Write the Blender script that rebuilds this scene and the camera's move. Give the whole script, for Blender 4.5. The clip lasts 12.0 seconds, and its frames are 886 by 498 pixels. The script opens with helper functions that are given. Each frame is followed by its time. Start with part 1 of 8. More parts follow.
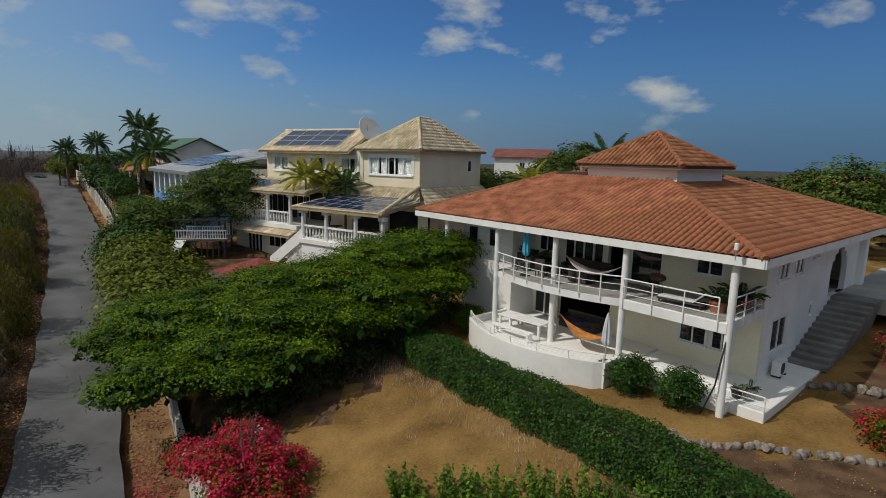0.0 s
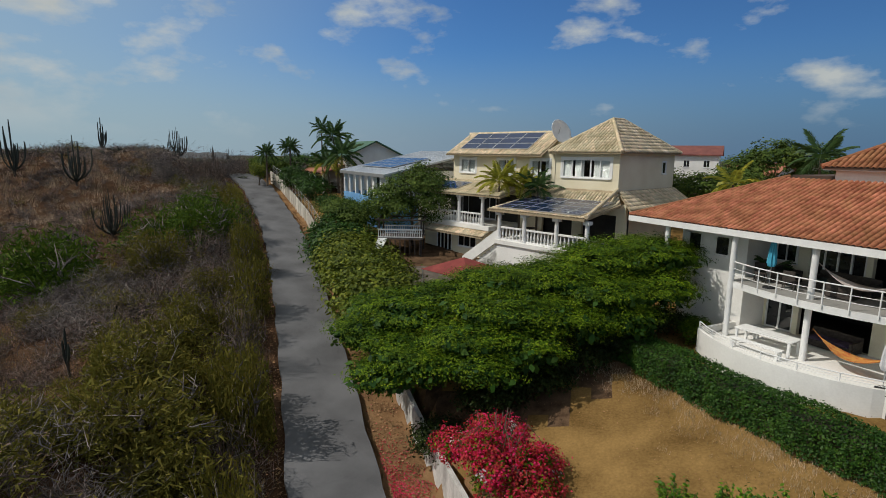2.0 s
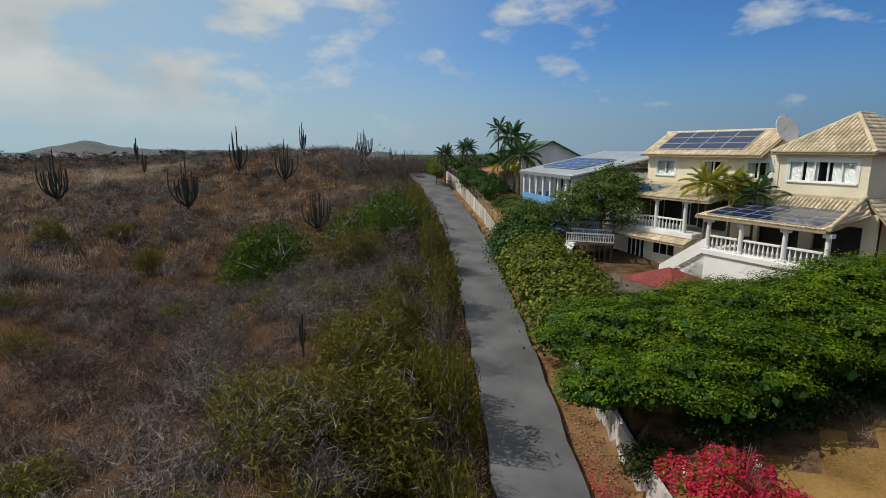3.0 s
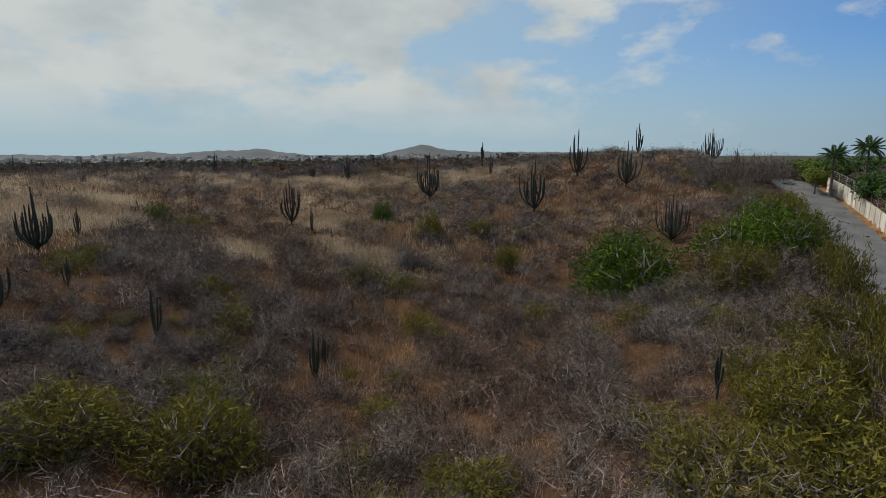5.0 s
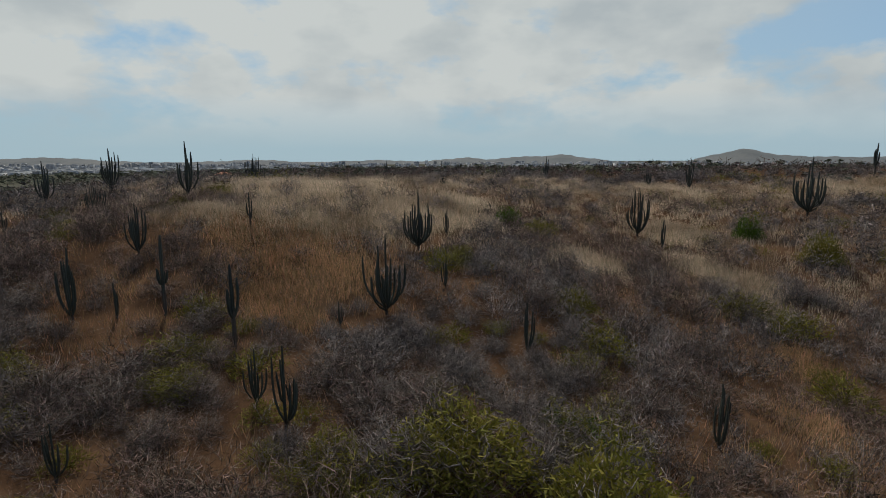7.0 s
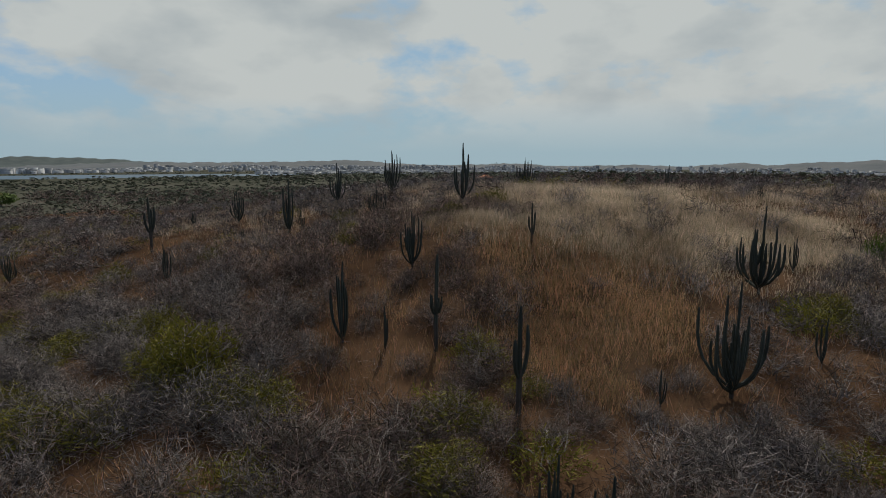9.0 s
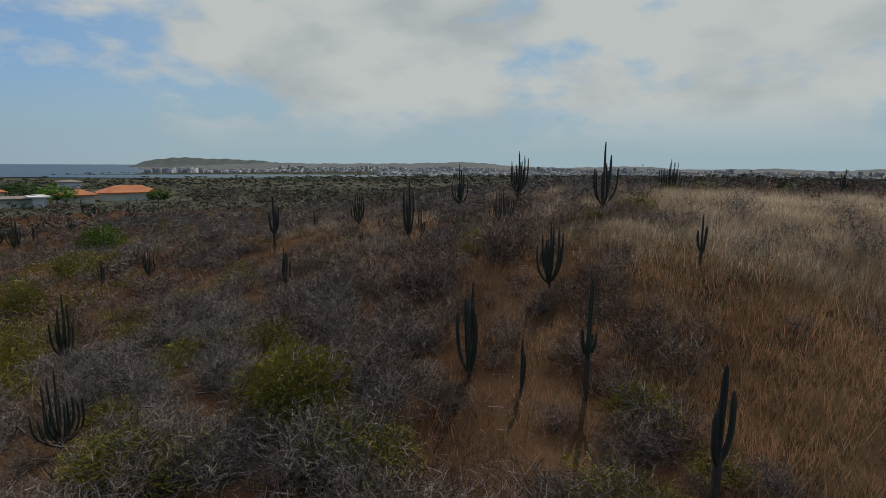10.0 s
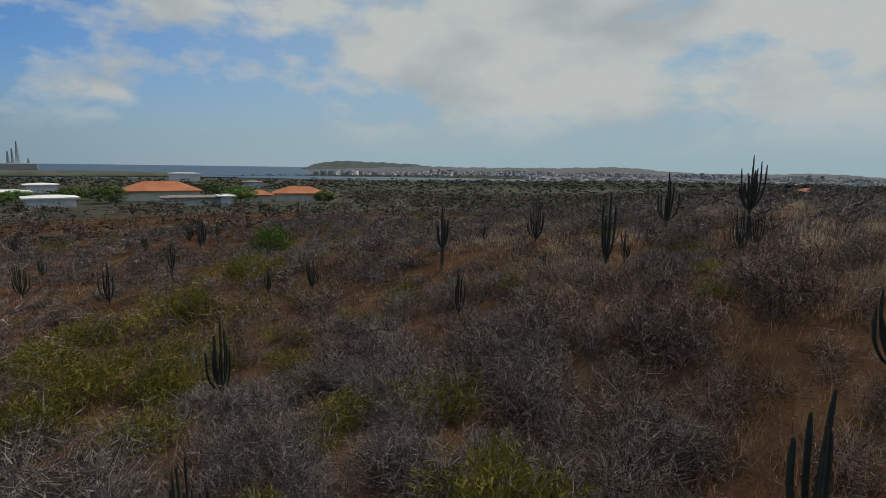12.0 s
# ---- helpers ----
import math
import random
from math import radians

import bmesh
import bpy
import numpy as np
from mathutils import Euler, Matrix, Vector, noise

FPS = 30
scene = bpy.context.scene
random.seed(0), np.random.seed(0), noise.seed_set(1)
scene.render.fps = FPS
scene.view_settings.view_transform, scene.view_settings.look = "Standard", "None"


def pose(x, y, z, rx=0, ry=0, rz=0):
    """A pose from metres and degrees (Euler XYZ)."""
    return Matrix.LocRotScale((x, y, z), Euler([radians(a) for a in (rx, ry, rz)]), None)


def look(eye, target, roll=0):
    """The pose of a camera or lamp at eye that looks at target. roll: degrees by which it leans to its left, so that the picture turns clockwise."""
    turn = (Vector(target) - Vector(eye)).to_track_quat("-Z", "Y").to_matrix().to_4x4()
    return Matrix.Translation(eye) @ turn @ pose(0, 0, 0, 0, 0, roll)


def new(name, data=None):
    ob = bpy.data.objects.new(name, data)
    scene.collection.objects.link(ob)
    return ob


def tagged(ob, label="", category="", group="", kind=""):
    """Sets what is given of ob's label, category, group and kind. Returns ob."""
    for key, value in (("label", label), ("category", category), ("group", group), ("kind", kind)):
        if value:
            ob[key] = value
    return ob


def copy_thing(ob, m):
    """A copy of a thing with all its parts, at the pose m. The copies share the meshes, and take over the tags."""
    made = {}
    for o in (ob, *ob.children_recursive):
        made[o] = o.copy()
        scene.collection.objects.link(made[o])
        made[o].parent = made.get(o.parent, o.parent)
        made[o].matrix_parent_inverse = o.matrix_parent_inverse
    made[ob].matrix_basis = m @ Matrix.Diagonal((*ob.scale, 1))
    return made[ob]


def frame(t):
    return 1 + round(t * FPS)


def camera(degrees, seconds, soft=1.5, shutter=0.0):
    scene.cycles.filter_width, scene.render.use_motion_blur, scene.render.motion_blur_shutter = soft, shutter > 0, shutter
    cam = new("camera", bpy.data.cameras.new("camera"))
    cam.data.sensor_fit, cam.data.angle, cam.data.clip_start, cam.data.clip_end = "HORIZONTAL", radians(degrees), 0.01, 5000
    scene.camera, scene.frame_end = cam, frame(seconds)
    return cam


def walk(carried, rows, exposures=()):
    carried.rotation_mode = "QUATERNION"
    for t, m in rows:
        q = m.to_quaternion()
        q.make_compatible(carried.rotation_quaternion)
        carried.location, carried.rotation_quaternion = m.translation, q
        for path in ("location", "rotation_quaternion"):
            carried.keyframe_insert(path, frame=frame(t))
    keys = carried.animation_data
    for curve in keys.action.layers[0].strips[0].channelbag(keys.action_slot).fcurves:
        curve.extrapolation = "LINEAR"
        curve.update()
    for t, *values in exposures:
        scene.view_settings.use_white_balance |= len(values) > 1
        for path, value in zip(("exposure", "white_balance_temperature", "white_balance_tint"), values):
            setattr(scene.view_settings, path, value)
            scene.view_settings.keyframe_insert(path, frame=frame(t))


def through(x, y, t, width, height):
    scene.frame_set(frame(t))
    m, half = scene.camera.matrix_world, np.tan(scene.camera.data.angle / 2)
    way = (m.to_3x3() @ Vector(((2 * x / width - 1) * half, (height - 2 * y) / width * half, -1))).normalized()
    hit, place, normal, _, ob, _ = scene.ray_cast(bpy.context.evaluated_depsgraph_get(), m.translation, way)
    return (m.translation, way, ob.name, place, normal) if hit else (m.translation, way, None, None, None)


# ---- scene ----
cam = camera(79.3, 12.0, soft=0.9)
PATH = [
    (0, (-0.053, -0.136, 8.547), (-0.092, 1.836, 8.214), 1.40),
    (0.5, (-1.029, -0.255, 8.519), (-1.134, 1.714, 8.185), 1.30),
    (1, (-2.160, -0.508, 8.576), (-2.351, 1.454, 8.239), 1.20),
    (1.5, (-3.434, -0.908, 8.739), (-3.720, 1.041, 8.395), 1.00),
    (2, (-4.869, -1.280, 8.908), (-5.365, 0.625, 8.555), 0.70),
    (2.5, (-6.313, -1.555, 8.962), (-7.048, 0.270, 8.604), 0.60),
    (3, (-7.758, -1.871, 9.082), (-8.766, -0.182, 8.719), 0.40),
    (3.5, (-9.160, -2.228, 9.191), (-10.401, -0.703, 8.825), 0.20),
    (3.7, (-9.742, -2.419, 9.207), (-11.069, -0.967, 8.843), 0.20),
    (5.3, (-14.484, -4.290, 9.177), (-16.285, -3.498, 8.817), 0.00),
    (5.5, (-15.045, -4.632, 9.150), (-16.885, -3.936, 8.792), 0.00),
    (6, (-16.345, -5.585, 9.077), (-18.268, -5.161, 8.725), -0.10),
    (6.5, (-17.634, -6.350, 9.055), (-19.597, -6.191, 8.709), -0.20),
    (7, (-19.277, -7.260, 9.049), (-21.245, -7.362, 8.709), -0.20),
    (7.5, (-20.948, -8.183, 9.010), (-22.890, -8.521, 8.674), -0.10),
    (7.7, (-21.631, -8.646, 8.985), (-23.556, -9.076, 8.653), 0.00),
    (9.3, (-26.754, -12.637, 9.045), (-28.416, -13.701, 8.720), 0.25),
    (9.5, (-27.293, -13.218, 9.034), (-28.912, -14.347, 8.710), 0.30),
    (10, (-28.584, -14.949, 8.960), (-30.069, -16.250, 8.640), 0.50),
    (10.5, (-29.557, -16.494, 8.923), (-30.889, -17.952, 8.606), 0.68),
    (11, (-30.336, -18.318, 8.942), (-31.507, -19.909, 8.628), 0.80),
    (11.5, (-30.793, -19.938, 8.983), (-31.900, -21.574, 8.670), 0.90),
    (12, (-31.097, -21.874, 9.019), (-32.184, -23.524, 8.708), 0.95),
]
EXPOSURES = [(0.0, -0.40), (1.5, -0.34), (3.0, 0.0), (6.0, 0.0), (9.0, -0.16), (12.0, -0.25)]
walk(cam, [(t, look(eye, target, roll)) for t, eye, target, roll in PATH], EXPOSURES)

# ---- world, sun ----
SUN_YAW, SUN_UP = 112.0, 48.0
VEIL_YAW = 104.0  # middle of the thin bright cloud on the sun's side
to_sun = Vector((-math.sin(radians(SUN_YAW)) * math.cos(radians(SUN_UP)), math.cos(radians(SUN_YAW)) * math.cos(radians(SUN_UP)), math.sin(radians(SUN_UP))))
world = bpy.data.worlds.new("sky")
scene.world = world
world.use_nodes = True
wn, wl = world.node_tree.nodes, world.node_tree.links
wn.clear()


def wnode(kind, **kw):
    n = wn.new(kind)
    for k, v in kw.items():
        n.inputs[k].default_value = v
    return n


def wmath(op, a, b=None, clamp=False):
    n = wn.new("ShaderNodeMath")
    n.operation, n.use_clamp = op, clamp
    for i, v in enumerate((a, b)):
        if v is None:
            continue
        if isinstance(v, (int, float)):
            n.inputs[i].default_value = v
        else:
            wl.new(v, n.inputs[i])
    return n.outputs[0]


sky = wn.new("ShaderNodeTexSky")
sky.sky_type, sky.sun_disc = "NISHITA", False
sky.sun_elevation, sky.sun_rotation = radians(SUN_UP), radians(-SUN_YAW)
sky.air_density, sky.dust_density, sky.ozone_density = 1.0, 0.3, 4.0
coord = wn.new("ShaderNodeTexCoord")
sep = wn.new("ShaderNodeSeparateXYZ")
wl.new(coord.outputs["Generated"], sep.inputs[0])
up = wmath("MAXIMUM", sep.outputs[2], 0.0)
comb = wn.new("ShaderNodeCombineXYZ")
wl.new(sep.outputs[0], comb.inputs[0])
wl.new(sep.outputs[1], comb.inputs[1])
wl.new(wmath("MULTIPLY", sep.outputs[2], 2.1), comb.inputs[2])
big = wnode("ShaderNodeTexNoise", Scale=2.3, Detail=2.0, Roughness=0.5)
fine = wnode("ShaderNodeTexNoise", Scale=6.5, Detail=7.0, Roughness=0.55)
for n in (big, fine):
    wl.new(comb.outputs[0], n.inputs["Vector"])
# cloud cover grows towards the sun's side of the sky
dot = wn.new("ShaderNodeVectorMath")
dot.operation = "DOT_PRODUCT"
wl.new(coord.outputs["Generated"], dot.inputs[0])
dot.inputs[1].default_value = (-math.sin(radians(VEIL_YAW)), math.cos(radians(VEIL_YAW)), 0.30)
near_sun = wn.new("ShaderNodeMapRange")
near_sun.interpolation_type = "SMOOTHSTEP"
near_sun.inputs["From Min"].default_value, near_sun.inputs["From Max"].default_value = 0.0, 1.0
near_sun.inputs["To Min"].default_value, near_sun.inputs["To Max"].default_value = -0.02, 0.225
wl.new(dot.outputs["Value"], near_sun.inputs["Value"])
m0 = wmath("ADD", wmath("MULTIPLY", big.outputs["Fac"], 0.6), wmath("MULTIPLY", fine.outputs["Fac"], 0.95))
m1 = wmath("ADD", m0, wmath("ADD", near_sun.outputs[0], wmath("MULTIPLY", up, 0.35)))
mask = wmath("MULTIPLY", wmath("SUBTRACT", m1, 0.88), 6.5, True)
band = wmath("MULTIPLY", wmath("SUBTRACT", sep.outputs[2], 0.015), 11.0, True)
mask = wmath("MULTIPLY", mask, band)
shade = wn.new("ShaderNodeValToRGB")
shade.color_ramp.elements[0].position, shade.color_ramp.elements[0].color = 0.34, (0.42, 0.47, 0.49, 1)
shade.color_ramp.elements[1].position, shade.color_ramp.elements[1].color = 0.58, (0.575, 0.61, 0.60, 1)
detail = wnode("ShaderNodeTexNoise", Scale=5.0, Detail=5.0, Roughness=0.5)
wl.new(comb.outputs[0], detail.inputs["Vector"])
wl.new(detail.outputs["Fac"], shade.inputs[0])
SKY = 0.062
skyrgb = wn.new("ShaderNodeVectorMath")
skyrgb.operation = "MULTIPLY"
wl.new(sky.outputs[0], skyrgb.inputs[0])
skyrgb.inputs[1].default_value = (SKY * 0.46, SKY * 0.79, SKY * 1.15)


def wmap(value, lo, hi, a, b):
    n = wn.new("ShaderNodeMapRange")
    n.interpolation_type = "SMOOTHSTEP"
    for k, v in (("From Min", lo), ("From Max", hi), ("To Min", a), ("To Max", b)):
        n.inputs[k].default_value = v
    wl.new(value, n.inputs["Value"])
    return n.outputs[0]


def wmix(fac, a, b):
    n = wn.new("ShaderNodeMix")
    n.data_type = "RGBA"
    wl.new(fac, n.inputs["Factor"])
    for k, v in (("A", a), ("B", b)):
        if isinstance(v, tuple):
            n.inputs[k].default_value = v
        else:
            wl.new(v, n.inputs[k])
    return n.outputs["Result"]


# the blue pales towards the sun's side and into haze at the horizon
gain = wn.new("ShaderNodeVectorMath")
gain.operation = "SCALE"
wl.new(skyrgb.outputs[0], gain.inputs[0])
wl.new(wmap(dot.outputs["Value"], -1.0, 0.45, 0.92, 1.6), gain.inputs["Scale"])
haze_rgb = wmix(wmap(dot.outputs["Value"], -0.8, 0.7, 0.0, 1.0), (0.085, 0.17, 0.30, 1), (0.34, 0.44, 0.51, 1))
clear = wmix(wmap(sep.outputs[2], 0.0, 0.19, 0.92, 0.0), gain.outputs[0], haze_rgb)
clear = wmix(wmap(dot.outputs["Value"], 0.0, 0.9, 0.0, 0.82), clear, (0.37, 0.50, 0.56, 1))
mix = wn.new("ShaderNodeMix")
mix.data_type = "RGBA"
wl.new(mask, mix.inputs["Factor"])
wl.new(clear, mix.inputs["A"])
wl.new(shade.outputs[0], mix.inputs["B"])
bg = wnode("ShaderNodeBackground", Strength=1.0)
wl.new(mix.outputs["Result"], bg.inputs["Color"])
wl.new(bg.outputs[0], wn.new("ShaderNodeOutputWorld").inputs["Surface"])

sun = new("sun", bpy.data.lights.new("sun", "SUN"))
sun.data.energy, sun.data.angle, sun.data.color = 3.25, radians(0.6), (1.0, 0.945, 0.865)
sun.matrix_world = look(to_sun * 60, (0, 0, 0))
# ---- materials ----
def rgba(c):
    return (*c, 1.0)


def mat(name, dark, light, scale=3.0, rough=0.8, metal=0.0, bump=0.3, fine=18.0, vary=0.0, island=0.0, sheen=0.5, through=0.0, stretch=(1, 1, 1)):
    """Two scales of noise between two colours, relief, and per-object or per-island variation."""
    m = bpy.data.materials.new(name)
    m.use_nodes = True
    n, l = m.node_tree.nodes, m.node_tree.links
    b = n["Principled BSDF"]
    b.inputs["Roughness"].default_value, b.inputs["Metallic"].default_value = rough, metal
    b.inputs["Specular IOR Level"].default_value = sheen
    tc, mp = n.new("ShaderNodeTexCoord"), n.new("ShaderNodeMapping")
    mp.inputs["Scale"].default_value = stretch
    l.new(tc.outputs["Object"], mp.inputs[0])
    a, f = n.new("ShaderNodeTexNoise"), n.new("ShaderNodeTexNoise")
    a.inputs["Scale"].default_value, a.inputs["Detail"].default_value = scale, 4
    f.inputs["Scale"].default_value, f.inputs["Detail"].default_value = scale * fine, 3
    for t in (a, f):
        l.new(mp.outputs[0], t.inputs["Vector"])
    mixf = n.new("ShaderNodeMath")
    mixf.operation = "MULTIPLY_ADD"
    l.new(f.outputs["Fac"], mixf.inputs[0])
    mixf.inputs[1].default_value = 0.45
    l.new(a.outputs["Fac"], mixf.inputs[2])
    ramp = n.new("ShaderNodeValToRGB")
    ramp.color_ramp.elements[0].position, ramp.color_ramp.elements[0].color = 0.5, rgba(dark)
    ramp.color_ramp.elements[1].position, ramp.color_ramp.elements[1].color = 0.95, rgba(light)
    l.new(mixf.outputs[0], ramp.inputs[0])
    col = ramp.outputs[0]
    for amount, kind, out in ((vary, "ShaderNodeObjectInfo", "Random"), (island, "ShaderNodeNewGeometry", "Random Per Island")):
        if amount:
            src, hsv, mr = n.new(kind), n.new("ShaderNodeHueSaturation"), n.new("ShaderNodeMapRange")
            mr.inputs["To Min"].default_value, mr.inputs["To Max"].default_value = 1 - amount, 1 + amount
            l.new(src.outputs[out], mr.inputs["Value"])
            l.new(mr.outputs[0], hsv.inputs["Value"])
            hue = n.new("ShaderNodeMapRange")
            hue.inputs["To Min"].default_value, hue.inputs["To Max"].default_value = 0.5 + amount * 0.05, 0.5 - amount * 0.05
            l.new(src.outputs[out], hue.inputs["Value"])
            l.new(hue.outputs[0], hsv.inputs["Hue"])
            l.new(col, hsv.inputs["Color"])
            col = hsv.outputs[0]
    l.new(col, b.inputs["Base Color"])
    if bump:
        bp = n.new("ShaderNodeBump")
        bp.inputs["Strength"].default_value, bp.inputs["Distance"].default_value = bump, 0.02
        l.new(mixf.outputs[0], bp.inputs["Height"])
        l.new(bp.outputs[0], b.inputs["Normal"])
    if through:
        tr, ms = n.new("ShaderNodeBsdfTranslucent"), n.new("ShaderNodeMixShader")
        l.new(col, tr.inputs["Color"])
        ms.inputs[0].default_value = through
        l.new(b.outputs[0], ms.inputs[1])
        l.new(tr.outputs[0], ms.inputs[2])
        l.new(ms.outputs[0], n["Material Output"].inputs["Surface"])
    return m


M_white = mat("white_render", (0.72, 0.71, 0.67), (0.85, 0.84, 0.80), 0.7, 0.85, bump=0.15)
M_cream = mat("cream_render", (0.72, 0.68, 0.52), (0.84, 0.80, 0.63), 0.7, 0.85, bump=0.15)
M_yellow = mat("yellow_render", (0.72, 0.64, 0.45), (0.82, 0.75, 0.57), 0.6, 0.85, bump=0.15)
M_trim = mat("white_paint", (0.72, 0.72, 0.70), (0.84, 0.84, 0.82), 2.0, 0.5, bump=0.05)
M_tile = mat("terracotta_tile", (0.185, 0.065, 0.030), (0.44, 0.190, 0.096), 1.4, 0.8, bump=0.3, vary=0.13, island=0.14, sheen=0.2)
M_tan_tile = mat("sand_tile", (0.48, 0.38, 0.23), (0.74, 0.63, 0.44), 0.9, 0.8, bump=0.3, vary=0.2, island=0.25)
M_tan_under = mat("sand_mortar", (0.26, 0.20, 0.12), (0.42, 0.34, 0.22), 2.0, 0.9)
M_under = mat("roof_underlay", (0.06, 0.035, 0.025), (0.10, 0.06, 0.04), 2.0, 0.9)
M_glass = mat("dark_glass", (0.012, 0.014, 0.016), (0.022, 0.024, 0.027), 0.4, 0.06, bump=0.0, sheen=0.7)
# near-black colour that stands in for the shade inside rooms
M_room_shade = mat("dark_interior", (0.02, 0.018, 0.016), (0.05, 0.045, 0.04), 1.0, 0.9)
M_floor = mat("floor_tiles_grey", (0.30, 0.29, 0.27), (0.42, 0.41, 0.38), 1.0, 0.55, bump=0.1)
M_concrete = mat("concrete", (0.26, 0.25, 0.23), (0.44, 0.42, 0.38), 0.8, 0.9, bump=0.4)
M_asphalt = mat("worn_asphalt", (0.090, 0.090, 0.093), (0.165, 0.165, 0.17), 0.4, 0.95, bump=0.5, fine=60, sheen=0.1)
M_hill = mat("dry_red_earth", (0.036, 0.020, 0.012), (0.118, 0.068, 0.039), 0.35, 0.97, bump=0.8, fine=40, sheen=0.0)
_n, _l = M_hill.node_tree.nodes, M_hill.node_tree.links
_old = _n["Principled BSDF"].inputs["Base Color"].links[0].from_socket
_at, _st, _mx = _n.new("ShaderNodeAttribute"), _n.new("ShaderNodeMix"), _n.new("ShaderNodeTexNoise")
_at.attribute_name = "straw"
_st.data_type = "RGBA"
_st.inputs["B"].default_value = (0.125, 0.088, 0.052, 1)
_l.new(_at.outputs["Fac"], _st.inputs["Factor"])
_l.new(_old, _st.inputs["A"])
_l.new(_st.outputs["Result"], _n["Principled BSDF"].inputs["Base Color"])
_n.remove(_mx)
M_sand = mat("bare_sandy_yard", (0.12, 0.070, 0.024), (0.30, 0.185, 0.068), 0.45, 0.97, bump=1.0, fine=22, sheen=0.0)
# dark littered earth; also carries painted shade below trees and by the stairs
M_mulch_shade = mat("dark_mulch", (0.055, 0.034, 0.021), (0.16, 0.10, 0.06), 1.5, 0.97, bump=1.0, fine=20, sheen=0.0)
# step concrete toned down: the shade on the stairs is in its colour
M_step = mat("weathered_step", (0.13, 0.125, 0.115), (0.24, 0.23, 0.215), 1.2, 0.9, bump=0.4)
M_verge = mat("stony_verge", (0.13, 0.07, 0.035), (0.30, 0.18, 0.09), 0.8, 0.97, bump=0.9, fine=25, sheen=0.0)
M_plain = mat("far_plain", (0.052, 0.054, 0.040), (0.098, 0.094, 0.074), 0.012, 0.97, bump=0.0, fine=30, sheen=0.0)
M_sea = mat("sea_water", (0.012, 0.045, 0.08), (0.02, 0.065, 0.11), 0.01, 0.4, bump=0.2, fine=50, sheen=0.2)
M_leaf = mat("tree_leaves", (0.014, 0.042, 0.002), (0.130, 0.215, 0.009), 0.9, 0.6, bump=0.0, island=0.55, through=0.12, sheen=0.1)
M_leaf_y = mat("yellow_green_leaves", (0.045, 0.070, 0.005), (0.165, 0.20, 0.018), 0.9, 0.6, bump=0.0, island=0.5, through=0.18, sheen=0.2)
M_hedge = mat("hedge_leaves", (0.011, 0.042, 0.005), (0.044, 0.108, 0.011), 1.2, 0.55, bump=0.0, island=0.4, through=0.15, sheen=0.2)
# undergrowth leaf colour, darkened to stand in for canopy shade
M_shade_leaf = mat("dull_undergrowth_leaves", (0.010, 0.020, 0.004), (0.036, 0.058, 0.010), 1.0, 0.6, bump=0.0, island=0.5, through=0.1, sheen=0.15)
M_scrub_green = mat("scrub_leaves", (0.066, 0.062, 0.010), (0.225, 0.200, 0.030), 0.5, 0.8, bump=0.0, island=0.35, through=0.25, sheen=0.2)
M_branch = mat("weathered_branches", (0.085, 0.072, 0.064), (0.27, 0.235, 0.21), 0.6, 0.9, bump=0.0, island=0.5, sheen=0.2)
M_twig = mat("grey_twigs", (0.060, 0.052, 0.047), (0.265, 0.230, 0.206), 0.4, 0.9, bump=0.0, island=0.8, sheen=0.2)
M_twig_b = mat("brown_twigs", (0.056, 0.041, 0.033), (0.235, 0.176, 0.135), 0.4, 0.9, bump=0.0, island=0.8, sheen=0.2)
M_grass = mat("dry_grass", (0.24, 0.18, 0.112), (0.70, 0.59, 0.42), 0.16, 0.9, bump=0.0, island=0.7, through=0.3, sheen=0.2)
M_russet = mat("russet_grass", (0.18, 0.108, 0.052), (0.52, 0.35, 0.185), 0.16, 0.9, bump=0.0, island=0.7, through=0.3, sheen=0.2)
M_cactus = mat("cactus_skin", (0.016, 0.021, 0.015), (0.042, 0.048, 0.032), 1.5, 0.7, bump=0.2, vary=0.25, fine=12)
M_bark = mat("bark", (0.07, 0.05, 0.035), (0.18, 0.14, 0.10), 3.0, 0.9, bump=0.8)
M_magenta = mat("magenta_bracts", (0.40, 0.006, 0.030), (0.72, 0.03, 0.11), 1.2, 0.6, bump=0.0, island=0.35, through=0.3, sheen=0.2)
M_redbract = mat("red_bracts", (0.35, 0.02, 0.02), (0.60, 0.07, 0.06), 1.2, 0.6, bump=0.0, island=0.35, through=0.3, sheen=0.2)
M_pv = mat("solar_cells", (0.010, 0.020, 0.06), (0.016, 0.034, 0.10), 1.0, 0.12, bump=0.0, sheen=0.6)
M_alu = mat("aluminium", (0.5, 0.5, 0.5), (0.62, 0.62, 0.62), 2.0, 0.4, metal=0.8, bump=0.05)
M_bluewall = mat("blue_render", (0.10, 0.26, 0.50), (0.16, 0.36, 0.62), 0.8, 0.8, bump=0.1)
M_metalroof = mat("pale_sheet_roof", (0.52, 0.56, 0.60), (0.68, 0.71, 0.74), 0.5, 0.35, metal=0.2, bump=0.1)
M_greenroof = mat("green_roof", (0.03, 0.09, 0.05), (0.06, 0.15, 0.08), 0.8, 0.6, bump=0.2)
M_brownroof = mat("maroon_roof", (0.13, 0.04, 0.035), (0.24, 0.08, 0.06), 0.8, 0.8, bump=0.2)
M_canopy = mat("maroon_canvas", (0.16, 0.025, 0.022), (0.26, 0.05, 0.04), 1.2, 0.9, bump=0.2)
M_wood = mat("weathered_wood", (0.07, 0.055, 0.045), (0.17, 0.14, 0.12), 2.5, 0.85, bump=0.4)
M_darkwood = mat("dark_wood", (0.025, 0.018, 0.014), (0.06, 0.045, 0.035), 2.5, 0.7, bump=0.3)
